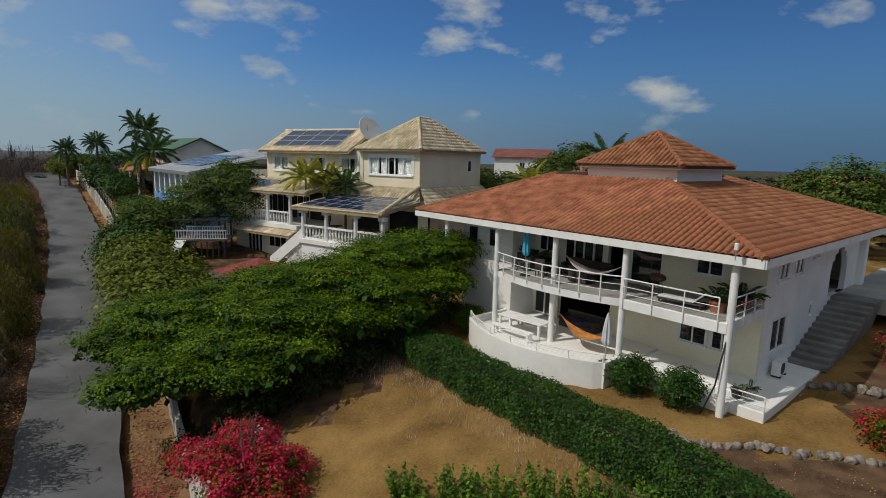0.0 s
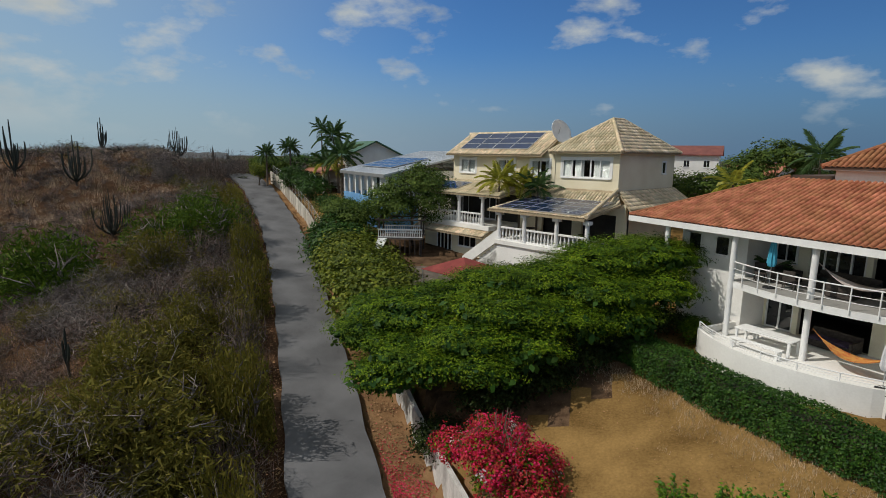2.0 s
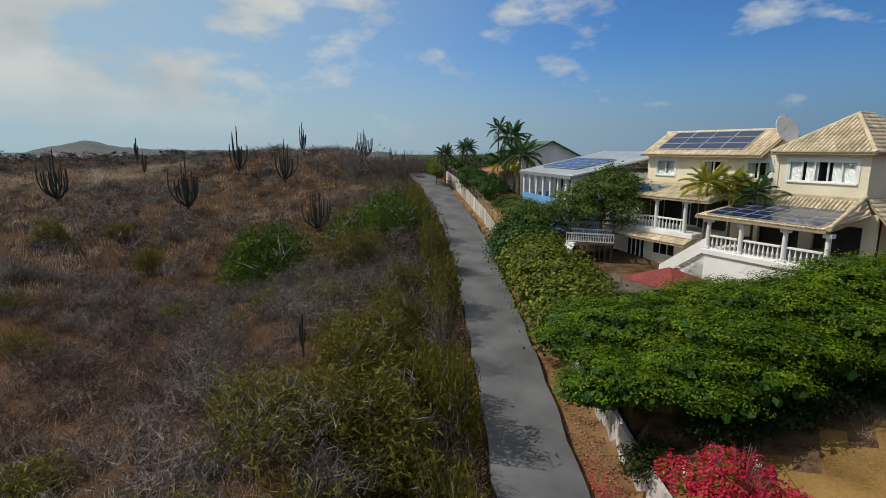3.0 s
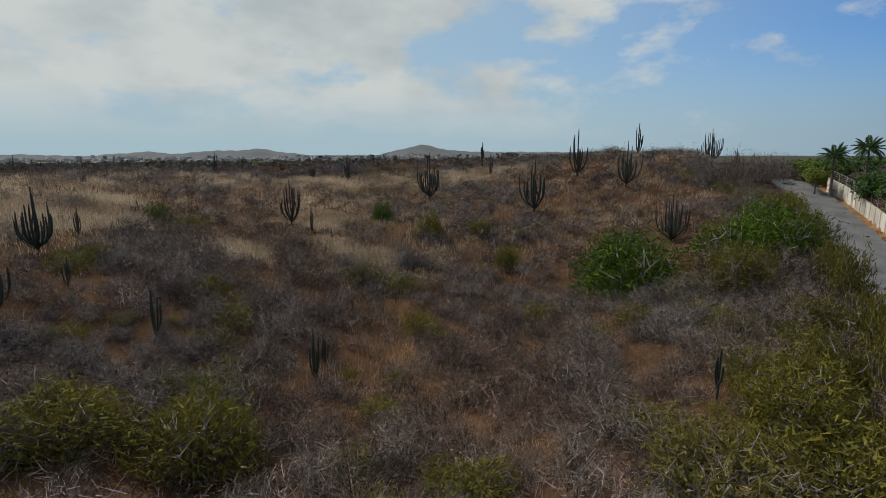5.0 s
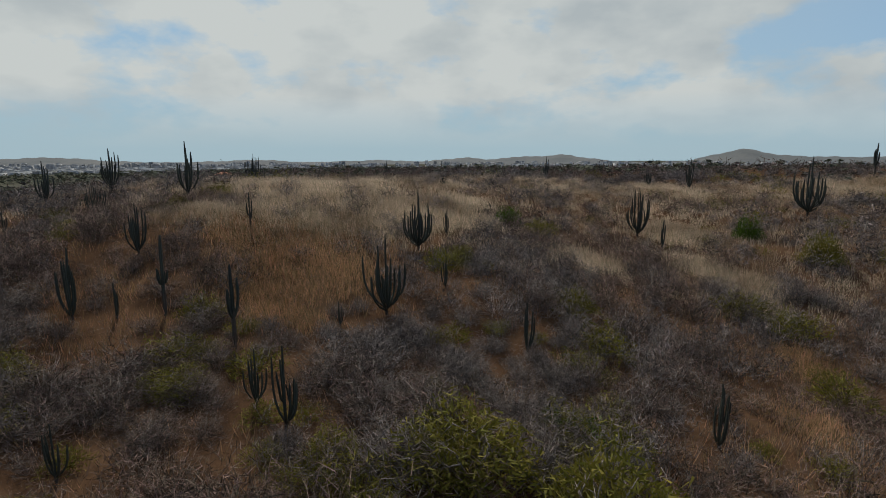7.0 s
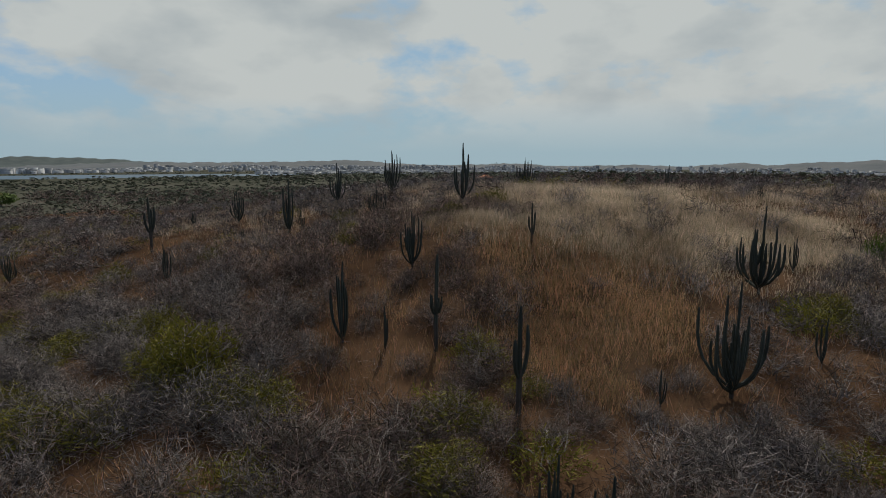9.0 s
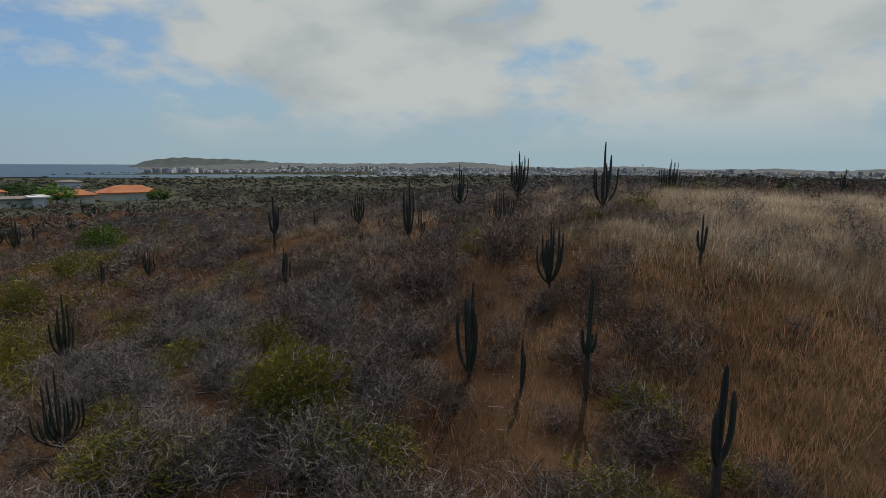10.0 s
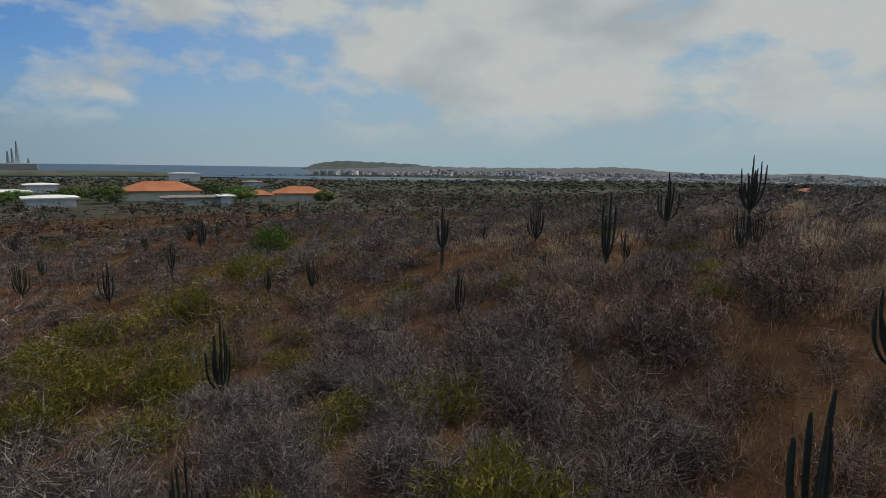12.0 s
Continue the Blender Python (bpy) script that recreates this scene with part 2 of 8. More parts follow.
M_blue = mat("turquoise_cloth", (0.04, 0.30, 0.45), (0.08, 0.42, 0.58), 2.0, 0.85, bump=0.2)
M_greycloth = mat("pale_grey_cloth", (0.45, 0.45, 0.47), (0.62, 0.62, 0.63), 2.0, 0.9, bump=0.2)
M_rattan = mat("dark_rattan", (0.025, 0.02, 0.018), (0.07, 0.055, 0.045), 8.0, 0.8, bump=0.4)
M_stone = mat("field_stone", (0.13, 0.11, 0.09), (0.32, 0.28, 0.23), 1.5, 0.95, bump=0.6, vary=0.3)
M_terracotta = mat("terracotta_pot", (0.26, 0.09, 0.05), (0.40, 0.16, 0.09), 2.0, 0.8, bump=0.2)
M_black = mat("black_plastic", (0.012, 0.012, 0.012), (0.03, 0.03, 0.03), 2.0, 0.5, bump=0.1)
M_palm = mat("palm_fronds", (0.03, 0.07, 0.02), (0.08, 0.15, 0.04), 1.0, 0.55, bump=0.0, island=0.3, through=0.25, sheen=0.4)
M_palm_y = mat("yellow_palm_fronds", (0.24, 0.26, 0.02), (0.48, 0.46, 0.06), 1.0, 0.55, bump=0.0, island=0.3, through=0.3, sheen=0.4)
M_hammock = mat("striped_hammock", (0.45, 0.10, 0.03), (0.62, 0.35, 0.08), 5.0, 0.9, bump=0.2)
M_net = mat("white_hammock", (0.5, 0.42, 0.40), (0.66, 0.60, 0.56), 5.0, 0.9, bump=0.2)
# town walls greyed so that their colour carries the distance haze
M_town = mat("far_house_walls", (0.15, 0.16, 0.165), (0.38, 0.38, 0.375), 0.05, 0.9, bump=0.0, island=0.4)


M_clear = bpy.data.materials.new("window_glass")
M_clear.use_nodes = True
_b = M_clear.node_tree.nodes["Principled BSDF"]
_b.inputs["Transmission Weight"].default_value, _b.inputs["Roughness"].default_value, _b.inputs["IOR"].default_value = 1.0, 0.02, 1.45
_b.inputs["Base Color"].default_value = (0.85, 0.9, 0.9, 1)

# ---- building helpers ----
def box(bm, x0, x1, y0, y1, z0, z1, bevel=0.0):
    r = bmesh.ops.create_cube(bm, size=1.0, matrix=Matrix.LocRotScale(((x0 + x1) / 2, (y0 + y1) / 2, (z0 + z1) / 2), None, (abs(x1 - x0), abs(y1 - y0), abs(z1 - z0))))
    if bevel:
        es = list({e for v in r["verts"] for e in v.link_edges})
        bmesh.ops.bevel(bm, geom=es, offset=bevel, segments=1, affect="EDGES")
    return bm


def rod(bm, p, q, r0, r1=None, n=8):
    p, q = Vector(p), Vector(q)
    d = q - p
    m = Matrix.Translation((p + q) / 2) @ d.to_track_quat("Z", "Y").to_matrix().to_4x4()
    bmesh.ops.create_cone(bm, cap_ends=True, segments=n, radius1=r0, radius2=r0 if r1 is None else r1, depth=d.length, matrix=m)
    return bm


def quad(bm, *ps):
    return bm.faces.new([bm.verts.new(p) for p in ps])


def prism(bm, pts, z0, z1):
    """A flat outline (anticlockwise) raised from z0 to z1."""
    lo, hi = [bm.verts.new((x, y, z0)) for x, y in pts], [bm.verts.new((x, y, z1)) for x, y in pts]
    bm.faces.new(hi)
    bm.faces.new(lo[::-1])
    for i in range(len(pts)):
        j = (i + 1) % len(pts)
        bm.faces.new((lo[i], lo[j], hi[j], hi[i]))
    return bm


def part(name, bm, material, parent=None, label="", smooth=False):
    if name in ("wall", "parapet", "handrail", "window_frame", "panel_frame", "surround", "fascia"):
        bmesh.ops.remove_doubles(bm, verts=bm.verts, dist=0.0005)
    me = bpy.data.meshes.new(name)
    bm.to_mesh(me)
    bm.free()
    if smooth:
        me.polygons.foreach_set("use_smooth", [True] * len(me.polygons))
    for m in material if isinstance(material, (list, tuple)) else (material,):
        me.materials.append(m)
    ob = new(name, me)
    ob.parent = parent
    if label:
        ob["label"] = label
    return ob


def thing(name, m=None, label="", category="", group="", kind=""):
    e = new(name)
    e.empty_display_size = 0.3
    if m is not None:
        e.matrix_basis = m
    return tagged(e, label, category, group, kind)


def arrays(name, verts, faces, material, parent=None):
    """A mesh from arrays of corners and of equal-sided faces, quickly."""
    me = bpy.data.meshes.new(name)
    verts, faces = np.asarray(verts, np.float32), np.asarray(faces, np.int32)
    k = faces.shape[1]
    me.vertices.add(len(verts))
    me.vertices.foreach_set("co", verts.ravel())
    me.loops.add(faces.size)
    me.loops.foreach_set("vertex_index", faces.ravel())
    me.polygons.add(len(faces))
    me.polygons.foreach_set("loop_start", np.arange(0, faces.size, k, dtype=np.int32))
    me.update(calc_edges=True)
    for m in material if isinstance(material, (list, tuple)) else (material,):
        me.materials.append(m)
    ob = new(name, me)
    ob.parent = parent
    return ob


def wall(bm, x0, x1, y0, y1, z0, z1, holes=(), axis="x"):
    """A wall with thickness along x (or y) with through openings (s0, s1, z0, z1)."""
    s0, s1 = (x0, x1) if axis == "x" else (y0, y1)
    ss = sorted({s0, s1, *(h[i] for h in holes for i in (0, 1) if s0 < h[i] < s1)})
    for a, b in zip(ss, ss[1:]):
        mid = (a + b) / 2
        hs = sorted((h[2], h[3]) for h in holes if h[0] < mid < h[1])
        z = z0
        for h0, h1 in hs + [(z1, z1)]:
            if h0 > z + 1e-4:
                if axis == "x":
                    box(bm, a, b, y0, y1, z, h0)
                else:
                    box(bm, x0, x1, a, b, z, h0)
            z = max(z, h1)
    return bm


def window_unit(parent, s0, s1, z0, z1, at, axis="x", panes=2, name="window", frame=0.06, out=-1, surround=0.0, glass=None):
    """A framed window in a wall's opening; at: the wall's outer face; out: the outward sign."""
    w = thing(name)
    w.parent = parent
    bm = bmesh.new()
    d0, d1 = at + out * 0.01, at - out * 0.09

    def bx(a, b, c, d, e, f):
        box(bm, a, b, min(e, f), max(e, f), c, d) if axis == "x" else box(bm, min(e, f), max(e, f), a, b, c, d)

    bx(s0, s1, z0, z0 + frame, d0, d1), bx(s0, s1, z1 - frame, z1, d0, d1)
    n = panes
    for i in range(n + 1):
        c = s0 + frame / 2 + (s1 - s0 - frame) * i / n
        bx(c - frame / 2, c + frame / 2, z0 + frame, z1 - frame, d0, d1)
    part("window_frame", bm, M_trim, w)
    for i in range(n):
        bm = bmesh.new()
        a, b = s0 + (s1 - s0) * i / n + frame * 0.6, s0 + (s1 - s0) * (i + 1) / n - frame * 0.6
        e, f = at - out * 0.03, at - out * 0.045
        bx(a, b, z0 + frame, z1 - frame, e, f)
        pane = part("pane", bm, glass or M_glass, w)
        pane.visible_shadow = glass is None
    bm = bmesh.new()
    bx(s0 - 0.08, s1 + 0.08, z0 - 0.07, z0, at + out * 0.10, at - out * 0.08)
    part("sill", bm, M_trim, w)
    if surround:
        bm = bmesh.new()
        e, f = at + out * 0.03, at + out * 0.002
        bx(s0 - surround, s0, z0 + 0.002, z1 + surround, e, f), bx(s1, s1 + surround, z0 + 0.002, z1 + surround, e, f), bx(s0, s1, z1, z1 + surround, e, f)
        part("surround", bm, M_trim, w)
    return w
# ---- the lie of the land ----
OH, UH, BH = np.array((9.4, 17.85)), np.array((0.665, -0.747)), np.array((0.747, 0.665))  # orange house: corner post, along the front, inwards
P_ROAD, D_ROAD = np.array((-15.2, 24.9)), np.array((-0.634, 0.773))
N_ROAD = np.array((0.773, 0.634))
HILLS = [(0.45, -77, 63, 11), (1.5, -64.5, 74, 6), (3.38, -75, 60, 14), (-2.31, -62, 45, 12), (-1.23, -80, 30, 15), (0.43, -62, 22, 12), (-4.75, -48, 22, 11), (-0.06, -52, 5, 11), (-1.91, -68, 5, 12), (2.79, -85, -10, 15), (1.31, -66, -18, 11), (1.9, -54, -24, 9), (-0.97, -44, -20, 8), (0.47, -46, -6, 8), (0.94, -38, -30, 11), (1.22, -58, -38, 11), (-0.88, -48, -48, 11), (3.97, -75, -42, 14), (-0.17, -38, -60, 13), (2.24, -58, -62, 12), (-0.43, -40, 40, 12), (-3.4, -36, 8, 11), (-1.14, -90, 55, 15), (-0.42, -35, -12, 10)]


def smooth(a, b, x):
    t = np.clip((x - a) / (b - a), 0, 1)
    return t * t * (3 - 2 * t)


def road_mid(s):
    """How far the road's middle swings off its straight line."""
    return np.interp(s, (-60, -5, 1.5, 11, 24, 34, 52, 90), (-9.0, -4.0, -3.2, -2.2, -1.1, -0.6, -0.8, -6.0))


def road_z(s):
    return np.interp(s, (-60, -30, -6, 60, 90), (-10.0, -8.0, -5.5, 4.65, 6.0))


def wall_off(s):
    """How far to the right of the road's middle its garden wall stands."""
    return np.interp(s, (-40, -14, 0, 10, 22, 57), (5.0, 4.7, 4.3, 3.7, 3.2, 3.1))


def land(x, y):
    """The ground's height, for arrays."""
    x, y = np.asarray(x, float), np.asarray(y, float)
    cx, cy = np.clip(x, -110, 60), np.clip(y, -90, 110)
    hill = -1.08 - 2.81 * cx / 50 + 2.05 * cy / 50
    for h, a, b, r in HILLS:
        hill = hill + h * np.exp(-((x - a) ** 2 + (y - b) ** 2) / (2 * r * r))
    hill = hill + 0.12 * np.sin(x * 0.45 + 1.3 * np.sin(y * 0.21)) + 0.1 * np.sin(y * 0.61 + x * 0.17)
    qx, qy = x - P_ROAD[0], y - P_ROAD[1]
    s, off = qx * D_ROAD[0] + qy * D_ROAD[1], qx * N_ROAD[0] + qy * N_ROAD[1]
    off = off - road_mid(s)
    rz = road_z(s)
    a = -((x - OH[0]) * UH[0] + (y - OH[1]) * UH[1])
    b = (x - OH[0]) * BH[0] + (y - OH[1]) * BH[1]
    yard = -0.38 + np.interp(b, (-40, -12, -1.5, 3, 10, 20), (-6.5, -2.9, 0, 0, 0.6, 2.0)) * smooth(40, 14, a) + np.interp(a, (-60, -20, 12, 30, 60, 90), (1.5, 0.5, 0, 0.9, 3.0, 5.0))
    yard = np.maximum(yard, rz + 0.25 + 0 * x) * smooth(-25, -8, s) + yard * (1 - smooth(-25, -8, s))
    left = (rz + 0.03) + (hill - rz) * smooth(-3.2, -11.0, off)
    right = (rz + 0.03) + (yard - rz - 0.03) * smooth(0.15, 0.9, off - wall_off(s))
    z = np.where(off < 0, left, right)
    # far off the land falls away to a coastal plain
    r = np.hypot(x + 25, y - 5)
    plain = np.interp(r, (0, 100, 160, 260, 500, 1000, 2000, 5000), (0.0, -1.9, -1.6, -3.0, -8.0, -16.0, -25.0, -28.0))
    # a low plateau holds the height a little longer to the west and north
    plain = plain + smooth(-0.85, -0.35, (y - 5) / (r + 1e-6)) * np.interp(r, (0, 160, 300, 600, 1500), (7.0, 6.4, 4.6, 3.6, 0.0))
    return z + (plain - z) * smooth(90, 155, r)


def axis_steps(lo, hi, step, far):
    inner = np.arange(lo, hi + step, step)
    outer = [step]
    while sum(outer) < far:
        outer.append(outer[-1] * 1.16)
    c = np.cumsum(outer)
    return np.concatenate([lo - c[::-1], inner, inner[-1] + c])


GRASSY = [(-66, -21, 7.5), (-57, -18, 5), (-55.5, -21, 4.2), (-52, -19, 3.2), (-48, -18.5, 2.6), (-49.2, -15.5, 2.6), (-64, -13, 4.6), (-66.4, -9, 4), (-56.5, -27, 2.8), (-70, 12.4, 3.4), (-62, 11, 2.2), (-90, 43.5, 6), (-70.7, -8.6, 3.6), (-60.7, 2, 2.2), (-59.5, 13.5, 2.4), (-49.5, 12.1, 1.8), (-42.5, 8.4, 1.4), (-45, -16.6, 1.8), (-80, -113, 6), (-87, -103, 6), (-90, 19, 6), (-74, -22, 8)]


def bumpy(x, y, zones):
    v = np.zeros_like(x)
    for cx, cy, r in zones:
        v = np.maximum(v, np.exp(-((x - cx) ** 2 + (y - cy) ** 2) / (r * r)))
    return v


gx, gy = axis_steps(-112, 36, 0.9, 4700), axis_steps(-84, 92, 0.9, 4700)
X, Y = np.meshgrid(gx, gy, indexing="ij")
Z = land(X, Y)
rng = np.random.default_rng(3)
Z = Z + (rng.random(Z.shape) - 0.5) * 0.10 * (np.hypot(X + 25, Y - 5) < 130)
ang = np.degrees(np.arctan2(-X, Y)) % 360  # yaw to the left of +y
Rr = np.hypot(X, Y)
# coast: beyond it the bottom lies under the sea
coast = np.interp(ang, (0, 145, 150, 165, 175, 230, 260, 285, 295, 360), (4600, 4600, 1500, 1250, 800, 700, 900, 900, 4600, 4600))
Z = np.where(Rr > coast, -34.0, Z)
nx, ny = X.shape
idx = np.arange(nx * ny).reshape(nx, ny)
F = np.stack([idx[:-1, :-1], idx[1:, :-1], idx[1:, 1:], idx[:-1, 1:]], -1).reshape(-1, 4)
ground = arrays("ground", np.stack([X, Y, Z], -1).reshape(-1, 3), F, (M_hill, M_sand, M_verge, M_plain, M_mulch_shade))
mx, my = (X[:-1, :-1] + 0.4).ravel(), (Y[:-1, :-1] + 0.4).ravel()
qs = (mx - P_ROAD[0]) * D_ROAD[0] + (my - P_ROAD[1]) * D_ROAD[1]
qo = (mx - P_ROAD[0]) * N_ROAD[0] + (my - P_ROAD[1]) * N_ROAD[1] - road_mid(qs)
slot = np.where((qo > 0) & (qo < wall_off(qs) + 0.6) & (qs < 62), 2, np.where((qo > 0) & (qs < 47) & (np.hypot(mx - 5, my - 25) < 62), 1, 0))
slot = np.where(np.hypot(mx + 25, my - 5) > 150, 3, slot)
hx, hy = (mx - OH[0]) * UH[0] + (my - OH[1]) * UH[1], (mx - OH[0]) * BH[0] + (my - OH[1]) * BH[1]
row = np.interp(hx, (-0.9, 1.0, 2.6, 4.2, 7.5), (-2.8, -2.2, -1.1, 0.1, 1.8))
slot = np.where((hx > -1.4) & (hx < 9) & (hy < row) & (hy > -6.5), 4, slot)
slot = np.where((np.hypot(mx + 16.5, my - 37.5) < 8.5) & (slot == 1), 4, slot)
# bank beside the stairs: brown earth with its shade put into the colour
slot = np.where((hx > 2.6) & (hx < 9) & (hy > 3.2) & (hy < 13), 4, slot)
# tree shade painted on the littered ground as a ragged dark patch
painted_tree_shade = np.minimum(np.minimum(np.hypot(mx + 8.2, my - 22.4), np.hypot(mx + 4.2, my - 25.8)), np.hypot(mx + 11.2, my - 20.2))
slot = np.where((painted_tree_shade + 0.9 * np.sin(mx * 37.1 + my * 91.7) < 2.9) & (slot == 1), 4, slot)
straw = ground.data.attributes.new("straw", "FLOAT", "POINT")
straw.data.foreach_set("value", np.clip(1.0 * bumpy(X, Y, GRASSY) ** 1.2 * (0.15 + 1.1 * rng.random(X.shape)), 0, 1).astype(np.float32).ravel())
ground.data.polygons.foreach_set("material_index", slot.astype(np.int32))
ground.data.polygons.foreach_set("use_smooth", np.ones(len(F), bool))
tagged(ground, "dry sloping ground of red earth, sandy yard and stony verge", "ground", kind="structure")

bm = bmesh.new()
bmesh.ops.create_circle(bm, cap_ends=True, segments=96, radius=4950)
sea = part("water", bm, M_sea)
sea.location.z = -30
tagged(sea, "calm blue sea reaching the horizon", "sea", kind="structure")


def road_at(s, o):
    c = P_ROAD + D_ROAD * s + N_ROAD * (road_mid(s) + o)
    return float(c[0]), float(c[1])


vs, fs = [], []
for i, s in enumerate(np.arange(-58, 66, 1.0)):
    for o in (-1.9, -1.1, 0, 1.2, 2.05):
        wob = 0.07 * math.sin(s * 1.3 + o) + 0.05 * math.sin(s * 3.1) if abs(o) > 1.5 else 0
        x, y = road_at(s, o + wob)
        vs.append((x, y, float(road_z(s)) + 0.16 - 0.02 * abs(o)))
    if i:
        fs += [(5 * i + k - 5, 5 * i + k - 4, 5 * i + k + 1, 5 * i + k) for k in range(4)]
road = arrays("road", vs, fs, M_asphalt)
road.data.flip_normals()
md = road.modifiers.new("thick", "SOLIDIFY")
md.thickness, md.offset = 0.3, -1
road.data.polygons.foreach_set("use_smooth", np.zeros(len(fs), bool))
tagged(road, "narrow worn grey asphalt lane without markings", "road", kind="structure")


# ---- distant hills ----
def ridge(name, label, yaws, heights, dist, depth, material):
    """A range of hills far off: crest heights over the horizon in degrees, by yaw."""
    n = 420
    yy = np.linspace(yaws[0], yaws[-1], n)
    hh = np.interp(yy, yaws, heights)
    hh = np.convolve(np.pad(hh, 2, "edge"), np.ones(5) / 5, "valid") + 0.03 * np.sin(yy * 1.9) + 0.025 * np.sin(yy * 5.3 + 1)
    vs, fs = [], []
    prof = ((-1, 0), (-0.7, 0.18), (-0.4, 0.55), (-0.15, 0.9), (0, 1), (0.5, 0.6), (1, 0))
    for i in range(n):
        a = radians(yy[i])
        for d, k in prof:
            r = dist + d * depth
            z = -30 + (38 + dist * math.tan(radians(max(hh[i], -0.9)))) * k
            vs.append((-20 - math.sin(a) * r, -10 + math.cos(a) * r, z))
    m = len(prof)
    for i in range(n - 1):
        for k in range(m - 1):
            fs.append((m * i + k, m * i + k + 1, m * i + m + k + 1, m * i + m + k))
    ob = arrays(name, vs, fs, material)
    ob.data.polygons.foreach_set("use_smooth", np.ones(len(fs), bool))
    return tagged(ob, label, "hills", kind="structure")


# aerial haze is mixed into both colours as a blue-grey tint
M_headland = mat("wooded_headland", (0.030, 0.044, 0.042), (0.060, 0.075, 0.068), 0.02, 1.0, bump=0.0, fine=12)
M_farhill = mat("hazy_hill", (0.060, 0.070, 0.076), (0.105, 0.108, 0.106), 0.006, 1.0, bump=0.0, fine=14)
ridge("backdrop_hills", "low hills on the horizon with haze painted into their colour", (36, 50, 57, 61, 63.9, 66, 68.7, 71.5, 74.7, 78.3, 80.5, 83, 85, 87.6, 90.5, 95.5, 99, 107, 111.5, 119, 124, 128.4, 135, 142, 149, 156, 162),
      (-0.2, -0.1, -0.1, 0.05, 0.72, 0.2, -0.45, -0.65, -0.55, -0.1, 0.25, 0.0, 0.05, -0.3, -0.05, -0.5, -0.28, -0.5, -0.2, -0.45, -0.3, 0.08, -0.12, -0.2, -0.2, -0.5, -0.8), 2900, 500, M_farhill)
ridge("backdrop_headland", "dark green headland beside the bay, tinted with painted haze", (140, 145, 149, 150.2, 154, 157.7, 159.7, 161.2, 161.8), (-0.35, -0.25, -0.1, 0.06, 0.18, 0.27, -0.05, -0.5, -0.9), 3600, 380, M_headland)
# ---- tiled roofs ----
TILE_W, TILE_L = 0.25, 0.38


def tile_shape():
    """One barrel tile: arched across, lapping a little over the course below. Runs up +y from its lower end."""
    n, vs = 6, []
    for y, lift, r in ((-0.04, 0.018, 0.106), (TILE_L, 0.0, 0.096)):
        for i in range(n + 1):
            t = math.pi * i / n
            vs.append((-math.cos(t) * r, y, math.sin(t) * 0.088 + lift))
    for i in range(n + 1):
        x, y, z = vs[i]
        vs.append((x, y, max(z - 0.03, -0.01)))
    fs = [(i, i + 1, n + 2 + i, n + 1 + i) for i in range(n)] + [(2 * n + 2 + i, 2 * n + 3 + i, i + 1, i) for i in range(n)]
    return np.array(vs), np.array(fs)


TV, TF = tile_shape()


def tile_plane(parent, eave0, eave1, top0, top1, material, pieces=0, piece_from=1, sink=0.0):
    """Courses of barrel tiles on one roof slope. pieces: how many tiles at one end of the eave are objects of their own."""
    e0, e1, t0, t1 = (Vector(p) for p in (eave0, eave1, top0, top1))
    u = (e1 - e0).normalized()
    n = u.cross(t0 - e0 if (t0 - e0).length > 0.1 else t1 - e0).normalized()
    if n.z < 0:
        n = -n
    v = n.cross(u)
    if v.z < 0:
        v = -v
    flip = u.cross(v).dot(n) < 0
    H = (t0 - e0).dot(v)
    a0, b0 = (t0 - e0).dot(u) / H, ((t1 - e0).dot(u) - (e1 - e0).length) / H
    Lw = (e1 - e0).length
    cells = []
    for j in range(int(H / TILE_L)):
        y = j * TILE_L
        lo, hi = a0 * (y + 0.2), Lw + b0 * (y + 0.2)
        k = math.ceil((lo + 0.06) / TILE_W)
        while k * TILE_W < hi - 0.06:
            cells.append((k * TILE_W, y))
            k += 1
    order = sorted(cells, key=lambda c: (Lw - c[0] if piece_from else c[0]) + c[1] * 0.9)
    own, rest = order[:pieces], order[pieces:]
    frame3 = Matrix((u if not flip else u, v, n)).transposed().to_4x4()
    rs = np.random.default_rng(11)
    if rest:
        R = np.array(frame3.to_3x3())
        c = np.array(rest)
        jit = (rs.random((len(c), 3)) - 0.5) * (0.012, 0.02, 0.014)
        loc = np.c_[c, np.full(len(c), 0.02 - sink)] + jit
        V = (TV[None] + loc[:, None]) @ R.T + np.array(e0)
        Fc = TF[None] + (np.arange(len(c)) * len(TV))[:, None, None]
        ob = arrays("tiling", V.reshape(-1, 3), Fc.reshape(-1, 4), material, parent)
        ob.data.polygons.foreach_set("use_smooth", np.ones(len(ob.data.polygons), bool))
        ob["kind"] = "stuff"
    if own:
        me = bpy.data.meshes.new("tile")
        me.from_pydata([tuple(p) for p in TV], [], [tuple(int(i) for i in f) for f in TF])
        me.materials.append(material)
        me.polygons.foreach_set("use_smooth", [True] * len(TF))
        for x, y in own:
            ob = new("tile", me)
            ob.parent = parent
            ob.matrix_basis = Matrix.Translation(e0) @ frame3 @ pose(x + rs.uniform(-0.006, 0.006), y + rs.uniform(-0.01, 0.01), 0.02, 0, 0, rs.uniform(-1.5, 1.5))
    return n


